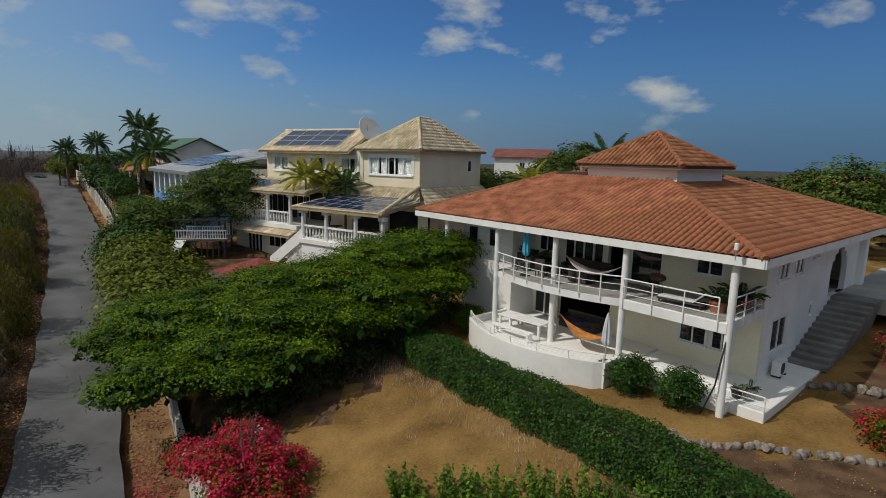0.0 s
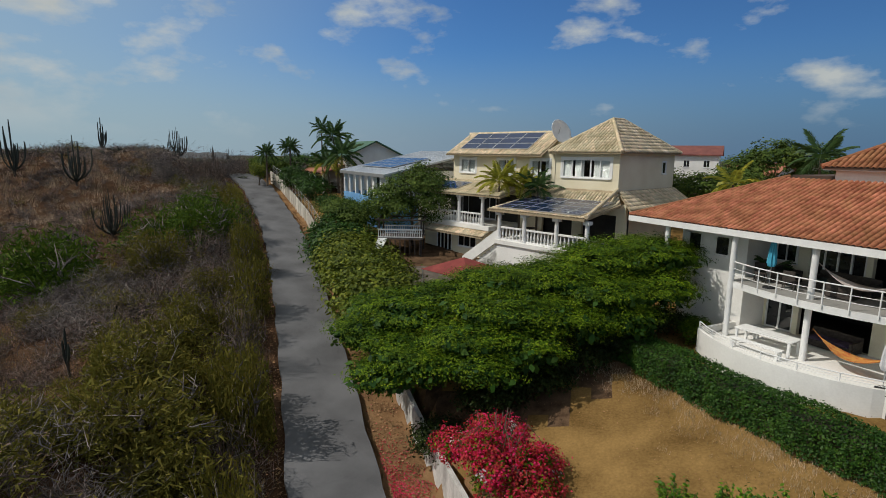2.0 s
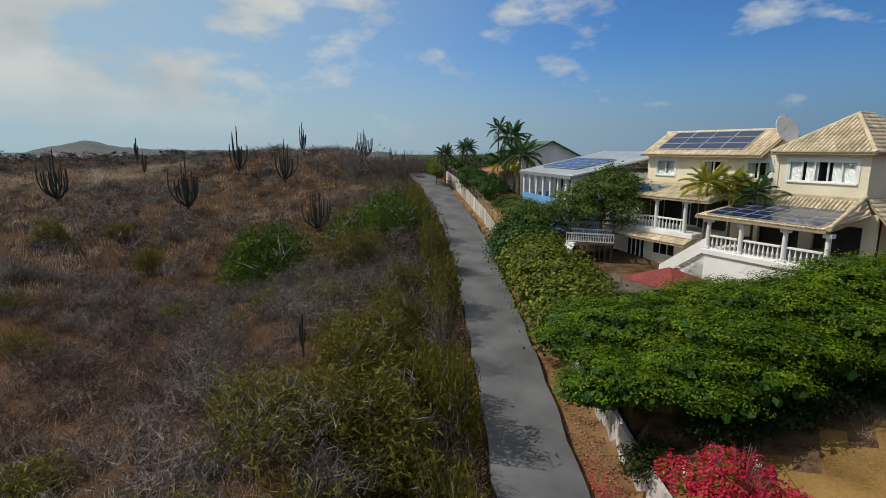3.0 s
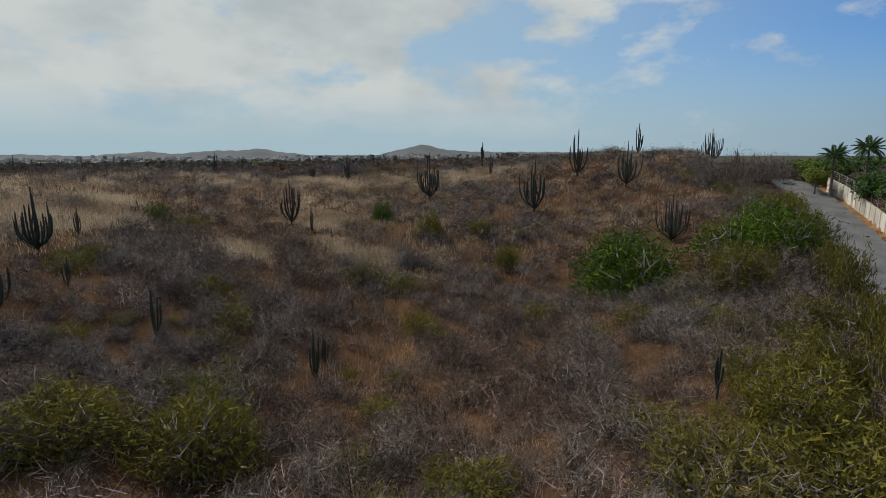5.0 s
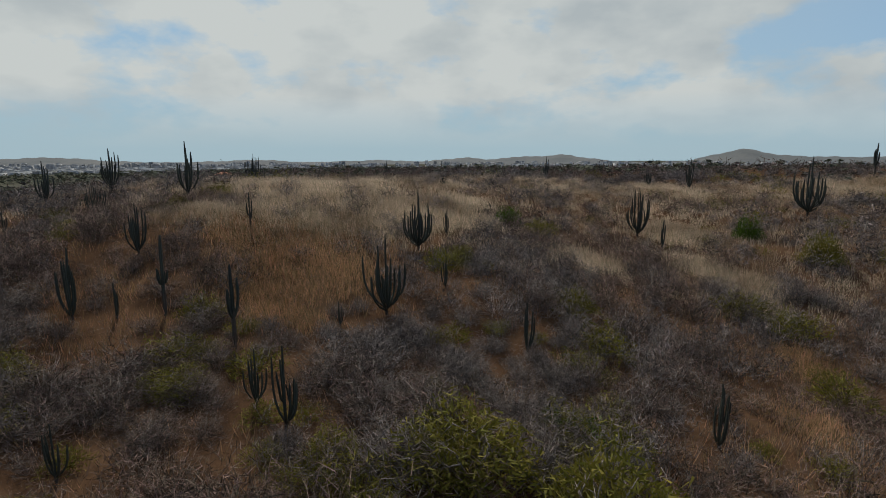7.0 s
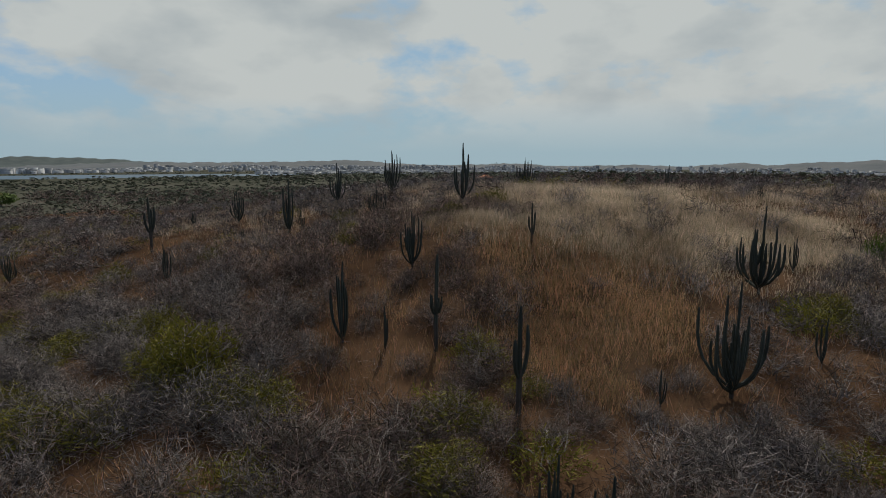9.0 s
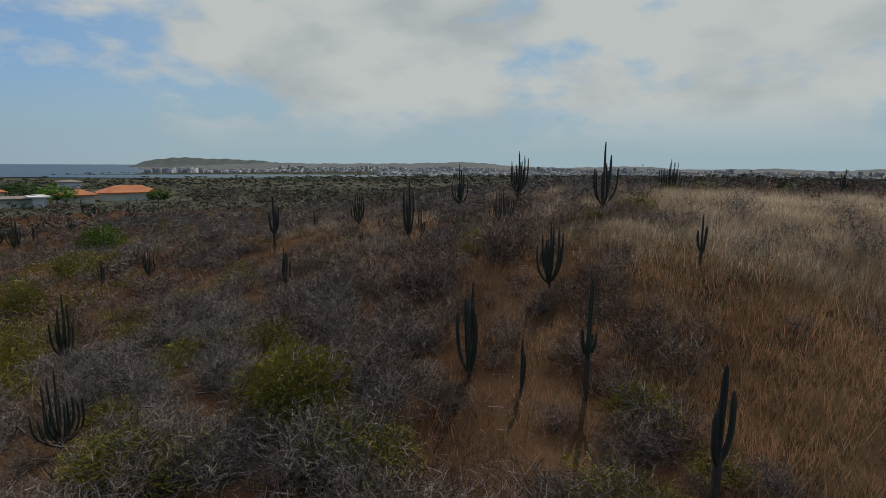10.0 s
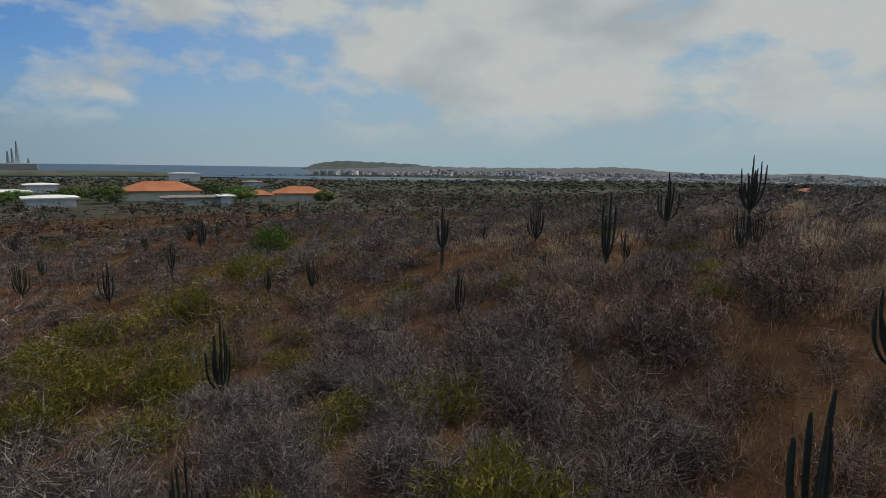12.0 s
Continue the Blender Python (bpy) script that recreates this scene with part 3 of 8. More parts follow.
def slope_slab(bm, e0, e1, t0, t1, thick=0.12):
    """The solid deck under one slope."""
    ps = [Vector(p) for p in (e0, e1, t1, t0)]
    if (ps[2] - ps[3]).length < 0.01:
        ps = ps[:3]
    lo = [p - Vector((0, 0, thick)) for p in ps]
    a, b = [bm.verts.new(p) for p in ps], [bm.verts.new(p) for p in lo]
    bm.faces.new(a), bm.faces.new(b[::-1])
    for i in range(len(ps)):
        j = (i + 1) % len(ps)
        bm.faces.new((a[i], b[i], b[j], a[j]))


def ridge_caps(parent, p, q, material, r=0.13):
    """Half-round caps, lapped one over another along a hip or ridge."""
    p, q = Vector(p), Vector(q)
    k = max(2, int((q - p).length / 0.36))
    d = (q - p) / k
    me = None
    for i in range(k):
        if me is None:
            bm = bmesh.new()
            rod(bm, (0, 0, 0.03), d * 1.12 + Vector((0, 0, 0.03)), r * 1.06, r * 0.92, 9)
            ob = part("ridge_cap", bm, material, parent)
            me = ob.data
        else:
            ob = new("ridge_cap", me)
            ob.parent = parent
        ob.location = p + d * i
# ---- the white house with the orange roof ----
H_M = pose(9.4, 17.85, 0, 0, 0, -48.32)
Z_T, Z_B, Z_E = 0.45, 3.12, 5.5  # terrace, balcony, eaves
house = thing("house", H_M, "two-storey white rendered house with orange barrel-tile hip roof and curved balcony", "house")


def arc_band(x0, x1, y_end, y_mid, n=28):
    """Points of a shallow bow from one end to the other."""
    out = []
    for i in range(n + 1):
        t = i / n
        out.append((x0 + (x1 - x0) * t, y_end + (y_mid - y_end) * math.sin(math.pi * t) ** 0.8))
    return out


# walls
front_holes = [(-3.05, -1.9, 1.1, 2.05), (-1.7, -0.85, 1.1, 2.05), (-9.5, -6.45, Z_T, 2.55), (-11.1, -9.75, Z_T, 2.4),
               (-2.6, -1.5, 4.1, 5.0), (-5.6, -4.05, Z_B, 5.15), (-6.75, -5.75, Z_B, 5.15), (-9.3, -7.0, Z_B, 5.05), (-10.9, -9.9, 3.9, 5.0)]
bm = wall(bmesh.new(), -11.2, 0.1, 3.2, 3.45, -0.5, 5.5, front_holes)
part("wall", bm, M_cream, house, "cream front wall")
left_holes = [(-14.55, -13.75, 3.95, 4.95), (-12.95, -12.15, 3.95, 4.95)]
bm = wall(bmesh.new(), -14.95, -11.2, 1.4, 1.65, -0.6, 5.5, left_holes)
wall(bm, -11.45, -11.2, 1.65, 3.2, -0.6, 5.5, axis="y")
wall(bm, -14.95, -14.7, 1.65, 7.0, -0.6, 5.5, axis="y")
wall(bm, -17.0, -14.95, 6.0, 6.25, -0.6, 5.5, [(-16.6, -15.4, 3.1, 5.0)])
part("wall", bm, M_white, house)
side_holes = [(4.4, 5.5, 4.1, 5.1), (6.25, 7.3, 4.1, 5.1), (8.6, 9.3, 4.65, 5.1), (4.35, 6.0, 1.15, 2.5), (8.9, 9.3, 1.95, 2.45), (11.6, 14.4, 2.37, 4.75)]
bm = wall(bmesh.new(), -0.15, 0.1, 3.45, 17.0, -0.5, 5.5, side_holes, axis="y")
# the arch's rounded head
for k in range(8):
    t0, t1 = math.pi * k / 8, math.pi * (k + 1) / 8
    y0, y1 = 13.0 - 1.4 * math.cos(t0), 13.0 - 1.4 * math.cos(t1)
    zz = 3.75 + min(math.sin(t0), math.sin(t1)) * 1.0
    box(bm, -0.148, 0.098, y0, y1, zz, 4.76)
part("wall", bm, M_white, house, "white side wall with an arched entry")
bm = wall(bmesh.new(), -17.0, 0.1, 17.0, 17.25, -0.5, 5.5)
part("wall", bm, M_white, house)
# added dark backing sheets: room shade painted behind the openings
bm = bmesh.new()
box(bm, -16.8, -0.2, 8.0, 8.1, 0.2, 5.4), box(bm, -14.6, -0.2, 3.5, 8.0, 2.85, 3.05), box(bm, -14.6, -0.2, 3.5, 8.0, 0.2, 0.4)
part("inner_wall", bm, M_room_shade, house)
bm = bmesh.new()
box(bm, -14.9, -0.2, 3.5, 16.9, 5.2, 5.42)
part("soffit", bm, M_trim, house)
bm = bmesh.new()
box(bm, -16.9, 0.9, -0.2, 3.2, 5.32, 5.40), box(bm, 0.1, 0.95, 3.2, 17, 5.30, 5.38)
part("porch_ceiling", bm, M_trim, house)

for s0, s1, z0, z1 in front_holes[:2] + [front_holes[4], front_holes[8]]:
    window_unit(house, s0, s1, z0, z1, 3.2, "x", 2, surround=0.07)
for s0, s1, z0, z1 in left_holes:
    window_unit(house, s0, s1, z0, z1, 1.4, "x", 1, surround=0.07)
for s0, s1, z0, z1 in side_holes[:5]:
    window_unit(house, s0, s1, z0, z1, 0.1, "y", 2 if s1 - s0 > 0.8 else 1, out=1, surround=0.06)
for s0, s1, z0, z1, k in ((-11.1, -9.75, Z_T, 2.4, 2), (-9.3, -7.0, Z_B, 5.05, 4), (-5.6, -4.05, Z_B, 5.15, 1)):
    window_unit(house, s0, s1, z0, z1, 3.25, "x", k, name="glazed_door", frame=0.08)

# balcony slab: straight on the near half, bowed on the far half
bow = arc_band(-11.1, -4.0, 0.15, -0.62)
bm = prism(bmesh.new(), bow + [(-4.0, 3.2), (-11.1, 3.2)], Z_B - 0.28, Z_B)
part("balcony", bm, [M_trim], house, "white bowed balcony slab")
bm = bmesh.new()
box(bm, -4.0, 0.12, -0.15, 3.2, Z_B - 0.3, Z_B + 0.1, 0.02)
part("balcony", bm, M_trim, house)
bm = bmesh.new()
prism(bm, [(x, y + 0.12) for x, y in bow] + [(-4.0, 3.19), (-11.1, 3.19)], Z_B + 0.004, Z_B + 0.015), box(bm, -3.99, 0.0, 0.0, 3.19, Z_B + 0.104, Z_B + 0.115)
part("balcony_floor", bm, M_floor, house, "grey tiled balcony floor")

# terrace with its curved parapet
ter = arc_band(-11.55, -3.9, -1.15, -2.42)
bm = prism(bmesh.new(), ter + [(-3.9, 3.2), (-11.55, 3.2)], -0.6, Z_T)
part("terrace", bm, M_white, house)
bm = bmesh.new()
for (xa, ya), (xb, yb) in zip(ter, ter[1:]):
    prism(bm, [(xa, ya - 0.02), (xb, yb - 0.02), (xb, yb + 0.16), (xa, ya + 0.16)], -1.0, 0.78)
box(bm, -11.6, -11.42, -1.15, 1.4, -1.0, 0.78), box(bm, -3.98, -3.8, -1.16, 0.2, -1.0, 0.78)
part("parapet", bm, M_white, house, "white curved parapet")
bm = bmesh.new()
box(bm, -3.9, 0.1, 1.6, 3.2, -0.5, 0.35, 0.02)
part("ledge", bm, M_white, house)
part("front_terrace", box(bmesh.new(), -3.8, 0.2, 0.3, 1.8, -0.6, 0.22, 0.02), M_white, house)
part("side_terrace", box(bmesh.new(), -0.3, 1.35, 0.6, 6.9, -0.75, 0.2, 0.02), M_white, house, "white plastered side terrace")

# posts
for x, z0 in ((0.14, -0.5), (-3.94, 0.2), (-7.4, Z_T), (-10.95, Z_T), (-14.75, -0.6)):
    bm = bmesh.new()
    rod(bm, (x, 0, z0), (x, 0, Z_E - 0.1), 0.13, 0.13, 20)
    rod(bm, (x, 0, Z_E - 0.2), (x, 0, Z_E - 0.08), 0.17, 0.17, 20)
    part("post", bm, M_trim, house, "round white post", smooth=False)


def railing(pts, z, name="railing", posts=0.9, height=0.95, drop=0.12):
    """Square rails and stanchions along a line of points."""
    r = thing(name)
    r.parent = house
    length = [0.0]
    for p, q in zip(pts, pts[1:]):
        length.append(length[-1] + math.dist(p, q))
    for h, k in ((height, 0.028), (height * 0.66, 0.014), (height * 0.36, 0.014)):
        bm = bmesh.new()
        for p, q in zip(pts, pts[1:]):
            rod(bm, (*p, z + h), (*q, z + h), k, k, 6)
        part("rail", bm, M_trim, r)
    k = max(1, round(length[-1] / posts))
    for i in range(k + 1):
        d = length[-1] * i / k
        x = np.interp(d, length, [p[0] for p in pts])
        y = np.interp(d, length, [p[1] for p in pts])
        bm = bmesh.new()
        box(bm, x - 0.022, x + 0.022, y - 0.022, y + 0.022, z - drop, z + height, 0.004)
        part("stanchion", bm, M_trim, r)
    return r


railing([(x, y - 0.05) for x, y in bow[::2]], Z_B, posts=0.95)
railing([(-3.85, -0.19), (-0.2, -0.19)], Z_B, posts=1.2, drop=0.25)
railing([(0.14, 0.25), (0.14, 3.1)], Z_B, posts=0.95, drop=0.25)
railing([(x, y + 0.07) for x, y in ter[::3]] + [ter[-1]], 0.78, posts=1.35, height=0.32, drop=0.1)
railing([(0.05, 0.55), (1.32, 0.62)], 0.2, posts=1.2, height=0.55)
railing([(-3.5, 0.4), (-2.2, 0.4)], 0.25, posts=1.3, height=0.55)
railing([(-1.1, 0.32), (-0.25, 0.32)], 0.22, posts=0.9, height=0.55)

# stairs along the side wall
for i in range(12):
    bm = bmesh.new()
    box(bm, 0.1, 1.55 + 0.03 * i, 6.8 + i * 0.49, 13.4, 0.2 + i * 0.18 - 0.02, 0.2 + (i + 1) * 0.18, 0.012)
    part("step", bm, M_step, house, "grey concrete step")
bm = bmesh.new()
box(bm, -0.1, 4.5, 13.4, 24.0, 1.6, 2.37)
box(bm, -3.0, -0.16, 11.4, 17.0, 2.2, 2.36)
part("landing", bm, M_concrete, house, "grey concrete landing")
bm = bmesh.new()
box(bm, -0.25, 0.4, 16.4, 17.0, 2.3, 5.4, 0.02)
part("pier", bm, M_white, house)

# roof
EX0, EX1, EY0, EY1, ZT = -17.2, 1.1, -0.32, 20.0, 7.85
e = [(EX0, EY0, Z_E + 0.1), (EX1, EY0, Z_E + 0.1), (EX1, EY1, Z_E + 0.1), (EX0, EY1, Z_E + 0.1)]
tp = [(-12.6, 6.4, ZT), (-5.9, 6.4, ZT), (-5.9, 13.4, ZT), (-12.6, 13.4, ZT)]
roof = thing("roof")
roof.parent = house
bm = bmesh.new()
for i in range(4):
    j = (i + 1) % 4
    slope_slab(bm, e[i], e[j], tp[i], tp[j])
part("roof_deck", bm, M_under, roof)
bm = bmesh.new()
for (xa, ya, z), (xb, yb, _) in zip(e, e[1:] + e[:1]):
    dx, dy = xb - xa, yb - ya
    k = math.hypot(dx, dy)
    nx_, ny_ = dy / k * 0.05, -dx / k * 0.05
    prism(bm, [(xa + nx_, ya + ny_), (xb + nx_, yb + ny_), (xb - nx_, yb - ny_), (xa - nx_, ya - ny_)], z - 0.30, z - 0.002)
part("fascia", bm, M_trim, roof, "white fascia board")
bm = bmesh.new()
box(bm, tp[0][0] + 0.1, tp[1][0] - 0.1, 6.5, 13.3, 7.0, ZT + 0.14)
part("roof_cap", bm, M_under, roof)
# raised lantern with its own small hip roof
HC, HS = (-7.7, 8.6), 2.95
bm = bmesh.new()
box(bm, HC[0] - HS + 0.45, HC[0] + HS - 0.45, HC[1] - HS + 0.45, HC[1] + HS - 0.45, 7.6, 8.42)
part("lantern_wall", bm, M_white, roof)
hz = 8.45
hc = [(HC[0] - HS, HC[1] - HS, hz), (HC[0] + HS, HC[1] - HS, hz), (HC[0] + HS, HC[1] + HS, hz), (HC[0] - HS, HC[1] + HS, hz)]
ap = (HC[0], HC[1], 10.2)
bm = bmesh.new()
for i in range(4):
    slope_slab(bm, hc[i], hc[(i + 1) % 4], ap, ap, 0.1)
part("lantern_deck", bm, M_under, roof)
bm = bmesh.new()
box(bm, HC[0] - HS + 0.05, HC[0] + HS - 0.05, HC[1] - HS + 0.05, HC[1] + HS - 0.05, 8.30, 8.40)
part("fascia", bm, M_trim, roof)
ROOF_MAIN = (roof, e, tp, hc, ap)
for i in range(4):
    ridge_caps(roof, hc[i], ap, M_tile)
    ridge_caps(roof, e[i], tp[i], M_tile)
# ---- the yellow house ----
Y_M = pose(-2.75, 37.4, 0, 0, 0, -32)
yellow = thing("house", Y_M, "pale yellow rendered house with sand-coloured tiles, solar panels and balustraded verandas", "house")
EXTRA_SLOPES = []


def hip_roof(parent, x0, x1, y0, y1, z, apex_h, material, ridge=0.0, skip=(), deck=True):
    c = [(x0, y0, z), (x1, y0, z), (x1, y1, z), (x0, y1, z)]
    mx, my = (x0 + x1) / 2, (y0 + y1) / 2
    if ridge:
        run = ridge / 2
        a, b = ((mx - run, my, z + apex_h), (mx + run, my, z + apex_h)) if x1 - x0 > y1 - y0 else ((mx, my - run, z + apex_h), (mx, my + run, z + apex_h))
        tops = [(a, b), (b, b), (b, a), (a, a)] if x1 - x0 > y1 - y0 else [(a, a), (a, b), (b, b), (b, a)]
    else:
        a = b = (mx, my, z + apex_h)
        tops = [(a, a)] * 4
    bm = bmesh.new()
    for i in range(4):
        slope_slab(bm, c[i], c[(i + 1) % 4], tops[i][0], tops[i][1], 0.1)
        EXTRA_SLOPES.append((parent, c[i], c[(i + 1) % 4], tops[i][0], tops[i][1], material))
        ridge_caps(parent, c[i], tops[i][0], material)
    if ridge:
        ridge_caps(parent, a, b, material)
    part("roof_deck", bm, M_tan_under, parent)


def roof_of(parent):
    r = thing("roof")
    r.parent = parent
    return r


yr = roof_of(yellow)
# tower
bm = wall(bmesh.new(), -5.25, 0.0, 0.35, 0.6, 0.0, 9.05, [(-4.62, -0.65, 7.27, 8.61)])
part("wall", bm, M_yellow, yellow, "pale yellow tower wall")
bm = wall(bmesh.new(), -0.25, 0.0, 0.6, 8.7, 0.0, 9.05, [(6.9, 7.5, 7.55, 8.45)], axis="y")
part("wall", bm, M_yellow, yellow)
bm = wall(bmesh.new(), -5.25, -5.0, 0.6, 8.7, 0.0, 9.05, axis="y")
wall(bm, -5.25, 0.0, 8.7, 8.95, 0.0, 9.05)
part("wall", bm, M_yellow, yellow)
window_unit(yellow, -4.62, -0.65, 7.27, 8.61, 0.35, "x", 5, surround=0.16, frame=0.09, glass=M_clear)
window_unit(yellow, 6.9, 7.5, 7.55, 8.45, 0.0, "y", 1, out=1, surround=0.08)
for x in (-4.5, -4.15, -3.55, -3.2, -2.0, -1.65, -1.25, -0.98):
    cbm = bmesh.new()
    for j in range(5):
        rod(cbm, (x + j * 0.075, 0.5, 7.3), (x + j * 0.075, 0.5, 8.55), 0.05, None, 6)
    part("curtain", cbm, M_trim, yellow, "white curtain behind the glass")
hip_roof(yr, -5.6, 0.4, -0.15, 9.15, 9.1, 2.45, M_tan_tile, ridge=1.6)
# wing
wing_holes = [(-15.3, -13.5, 7.25, 8.48), (-10.95, -9.15, 7.25, 8.48), (-7.5, -5.75, 7.25, 8.48)]
bm = wall(bmesh.new(), -16.2, -5.25, 0.3, 0.55, 0.0, 8.95, wing_holes)
part("wall", bm, M_yellow, yellow, "pale yellow wing wall")
bm = wall(bmesh.new(), -16.2, -15.95, 0.55, 5.8, 0.0, 8.95, axis="y")
wall(bm, -16.2, -5.25, 5.8, 6.05, 0.0, 8.95)
part("wall", bm, M_yellow, yellow)
for s0, s1, z0, z1 in wing_holes:
    window_unit(yellow, s0, s1, z0, z1, 0.3, "x", 2, surround=0.16, frame=0.1, glass=M_clear)
for i, (s0, s1, z0, z1) in enumerate(wing_holes):
    for q in ((s0 + 0.1, s0 + 0.6, s1 - 1.0, s1 - 0.5), (s0 + 0.12, s1 - 0.5), (s0 + 0.08, s1 - 0.42))[i]:
        cbm = bmesh.new()
        for j in range(5):
            rod(cbm, (q + j * 0.1, 0.48, z0 + 0.05), (q + j * 0.1, 0.48, z1 - 0.05), 0.06, None, 6)
        part("curtain", cbm, M_trim, yellow, "white curtain behind the glass")
# added backing behind the windows, with the rooms' shade in its colour
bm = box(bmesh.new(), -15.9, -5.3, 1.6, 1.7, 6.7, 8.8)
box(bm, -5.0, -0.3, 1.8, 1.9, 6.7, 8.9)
part("inner_wall", bm, M_room_shade, yellow)
RZ = 10.65
bm = bmesh.new()
slope_slab(bm, (-16.5, -0.4, 8.85), (-6.0, -0.4, 8.85), (-16.5, 2.7, RZ), (-6.0, 2.7, RZ))
slope_slab(bm, (-6.0, 6.4, 8.85), (-16.5, 6.4, 8.85), (-6.0, 2.7, RZ), (-16.5, 2.7, RZ))
bmesh.ops.recalc_face_normals(bm, faces=bm.faces)
part("roof_deck", bm, M_tan_under, yr)
for gx0 in (-16.2, -6.25):
    bm = bmesh.new()
    g = [(gx0, 0.3, 8.9), (gx0, 6.0, 8.9), (gx0, 2.7, RZ - 0.2)]
    v0, v1 = [bm.verts.new(p) for p in g], [bm.verts.new((p[0] + 0.2, p[1], p[2])) for p in g]
    bm.faces.new(v0), bm.faces.new(v1[::-1])
    for i in range(3):
        bm.faces.new((v0[i], v1[i], v1[(i + 1) % 3], v0[(i + 1) % 3]))
    bmesh.ops.recalc_face_normals(bm, faces=bm.faces)
    part("gable", bm, M_yellow, yellow)
EXTRA_SLOPES += [(yr, (-16.5, -0.4, 8.85), (-6.0, -0.4, 8.85), (-16.5, 2.7, RZ), (-6.0, 2.7, RZ), M_tan_tile)]
ridge_caps(yr, (-16.5, 2.7, RZ), (-6.0, 2.7, RZ), M_tan_tile)


def solar_array(parent_m, e0, u, v, cols, rows, w, h, gap=0.03):
    """Framed panels in a grid; e0: lower-left corner, u and v: directions."""
    arr = thing("solar_array", parent_m, "grid of dark blue solar panels in aluminium frames", "solar panels", "roof solar arrays")
    e0, u, v = Vector(e0), Vector(u).normalized(), Vector(v).normalized()
    n = u.cross(v)
    f = Matrix((u, v, n)).transposed().to_4x4()
    for j in range(rows):
        for i in range(cols):
            p = thing("panel")
            p.parent = arr
            p.matrix_basis = Matrix.Translation(e0 + u * (i * (w + gap)) + v * (j * (h + gap))) @ f
            bm = bmesh.new()
            box(bm, 0.04, w - 0.04, 0.04, h - 0.04, 0.0, 0.035)
            part("cell_sheet", bm, M_pv, p)
            bm = bmesh.new()
            box(bm, 0, w, 0, 0.04, -0.01, 0.04), box(bm, 0, w, h - 0.04, h, -0.01, 0.04), box(bm, 0, 0.04, 0.04, h - 0.04, -0.01, 0.04), box(bm, w - 0.04, w, 0.04, h - 0.04, -0.01, 0.04)
            part("panel_frame", bm, M_alu, p)
    return arr


solar_array(Y_M, Vector((-15.2, 0.1, 9.30)), (1, 0, 0), (0, 3.1, 1.8), 4, 3, 1.84, 0.86)

# veranda in front of the tower: low panelled roof, tiled skirt above it
pr = roof_of(yellow)
bm = bmesh.new()
slope_slab(bm, (-7.1, -5.15, 5.0), (0.9, -5.15, 5.0), (-7.1, -0.8, 5.62), (0.9, -0.8, 5.62), 0.16)
slope_slab(bm, (-7.1, -0.8, 5.62), (0.9, -0.8, 5.62), (-7.1, 0.35, 6.45), (0.0, 0.35, 6.45), 0.16)
slope_slab(bm, (1.7, -0.9, 5.25), (1.7, 9.0, 5.25), (0.0, 0.35, 6.45), (0.0, 8.9, 6.45), 0.12)
bmesh.ops.recalc_face_normals(bm, faces=bm.faces)
part("roof_deck", bm, M_tan_under, pr)
EXTRA_SLOPES.append((pr, (-7.1, -5.15, 5.0), (0.9, -5.15, 5.0), (-7.1, -0.8, 5.62), (0.9, -0.8, 5.62), M_tan_tile))
EXTRA_SLOPES.append((pr, (-7.1, -0.9, 5.6), (0.9, -0.9, 5.6), (-7.1, 0.35, 6.45), (0.1, 0.35, 6.45), M_tan_tile))
EXTRA_SLOPES.append((pr, (1.7, -0.9, 5.3), (1.7, 9.0, 5.3), (0.0, 0.35, 6.45), (0.0, 8.9, 6.45), M_tan_tile))
ridge_caps(pr, (1.0, -5.1, 5.1), (0.0, 0.35, 6.5), M_tan_tile)
solar_array(Y_M, Vector((-6.4, -4.95, 5.17)), (1, 0, 0), (0, 4.35, 0.62), 6, 4, 1.12, 1.0)
PCOL = (-6.3, -4.05, -1.4, 0.87)
for x in PCOL:
    bm = bmesh.new()
    rod(bm, (x, -4.7, 2.9), (x, -4.7, 4.75), 0.15, 0.13, 14)
    box(bm, x - 0.22, x + 0.22, -4.92, -4.48, 4.6, 4.82), box(bm, x - 0.2, x + 0.2, -4.9, -4.5, 2.7, 3.0)
    part("column", bm, M_trim, yellow, "white column")


def balustrade(parent, x0, x1, y, z, h=0.95, step=0.28):
    b = thing("balustrade")
    b.parent = parent
    bm = bmesh.new()
    box(bm, x0, x1, y - 0.1, y + 0.1, z + h - 0.12, z + h, 0.015)
    part("handrail", bm, M_trim, b)
    bm = bmesh.new()
    box(bm, x0, x1, y - 0.1, y + 0.1, z, z + 0.1, 0.01)
    part("plinth", bm, M_trim, b)
    k = int((x1 - x0) / step)
    me = None
    for i in range(k):
        x = x0 + (i + 0.5) * (x1 - x0) / k
        if me is None:
            bm = bmesh.new()
            prof = ((0.0, 0.06), (0.12, 0.035), (0.3, 0.085), (0.45, 0.05), (0.62, 0.035), (0.73, 0.06))
            for (za, ra), (zb, rb) in zip(prof, prof[1:]):
                rod(bm, (0, 0, za), (0, 0, zb), ra, rb, 8)
            ob = part("baluster", bm, M_trim, b)
            me = ob.data
        else:
            ob = new("baluster", me)
            ob.parent = b
        ob.location = (x, y, z + 0.1)
    return b


for x0_, x1_ in zip(PCOL, PCOL[1:]):
    balustrade(yellow, x0_ + 0.2, x1_ - 0.2, -4.7, 2.85)
bm = bmesh.new()
box(bm, -6.6, 1.2, -4.95, 0.35, 2.5, 2.85, 0.03)
part("veranda_floor", bm, M_white, yellow, "white veranda floor")
bm = bmesh.new()
box(bm, -6.4, 1.0, -4.8, 0.3, 0.0, 2.5)
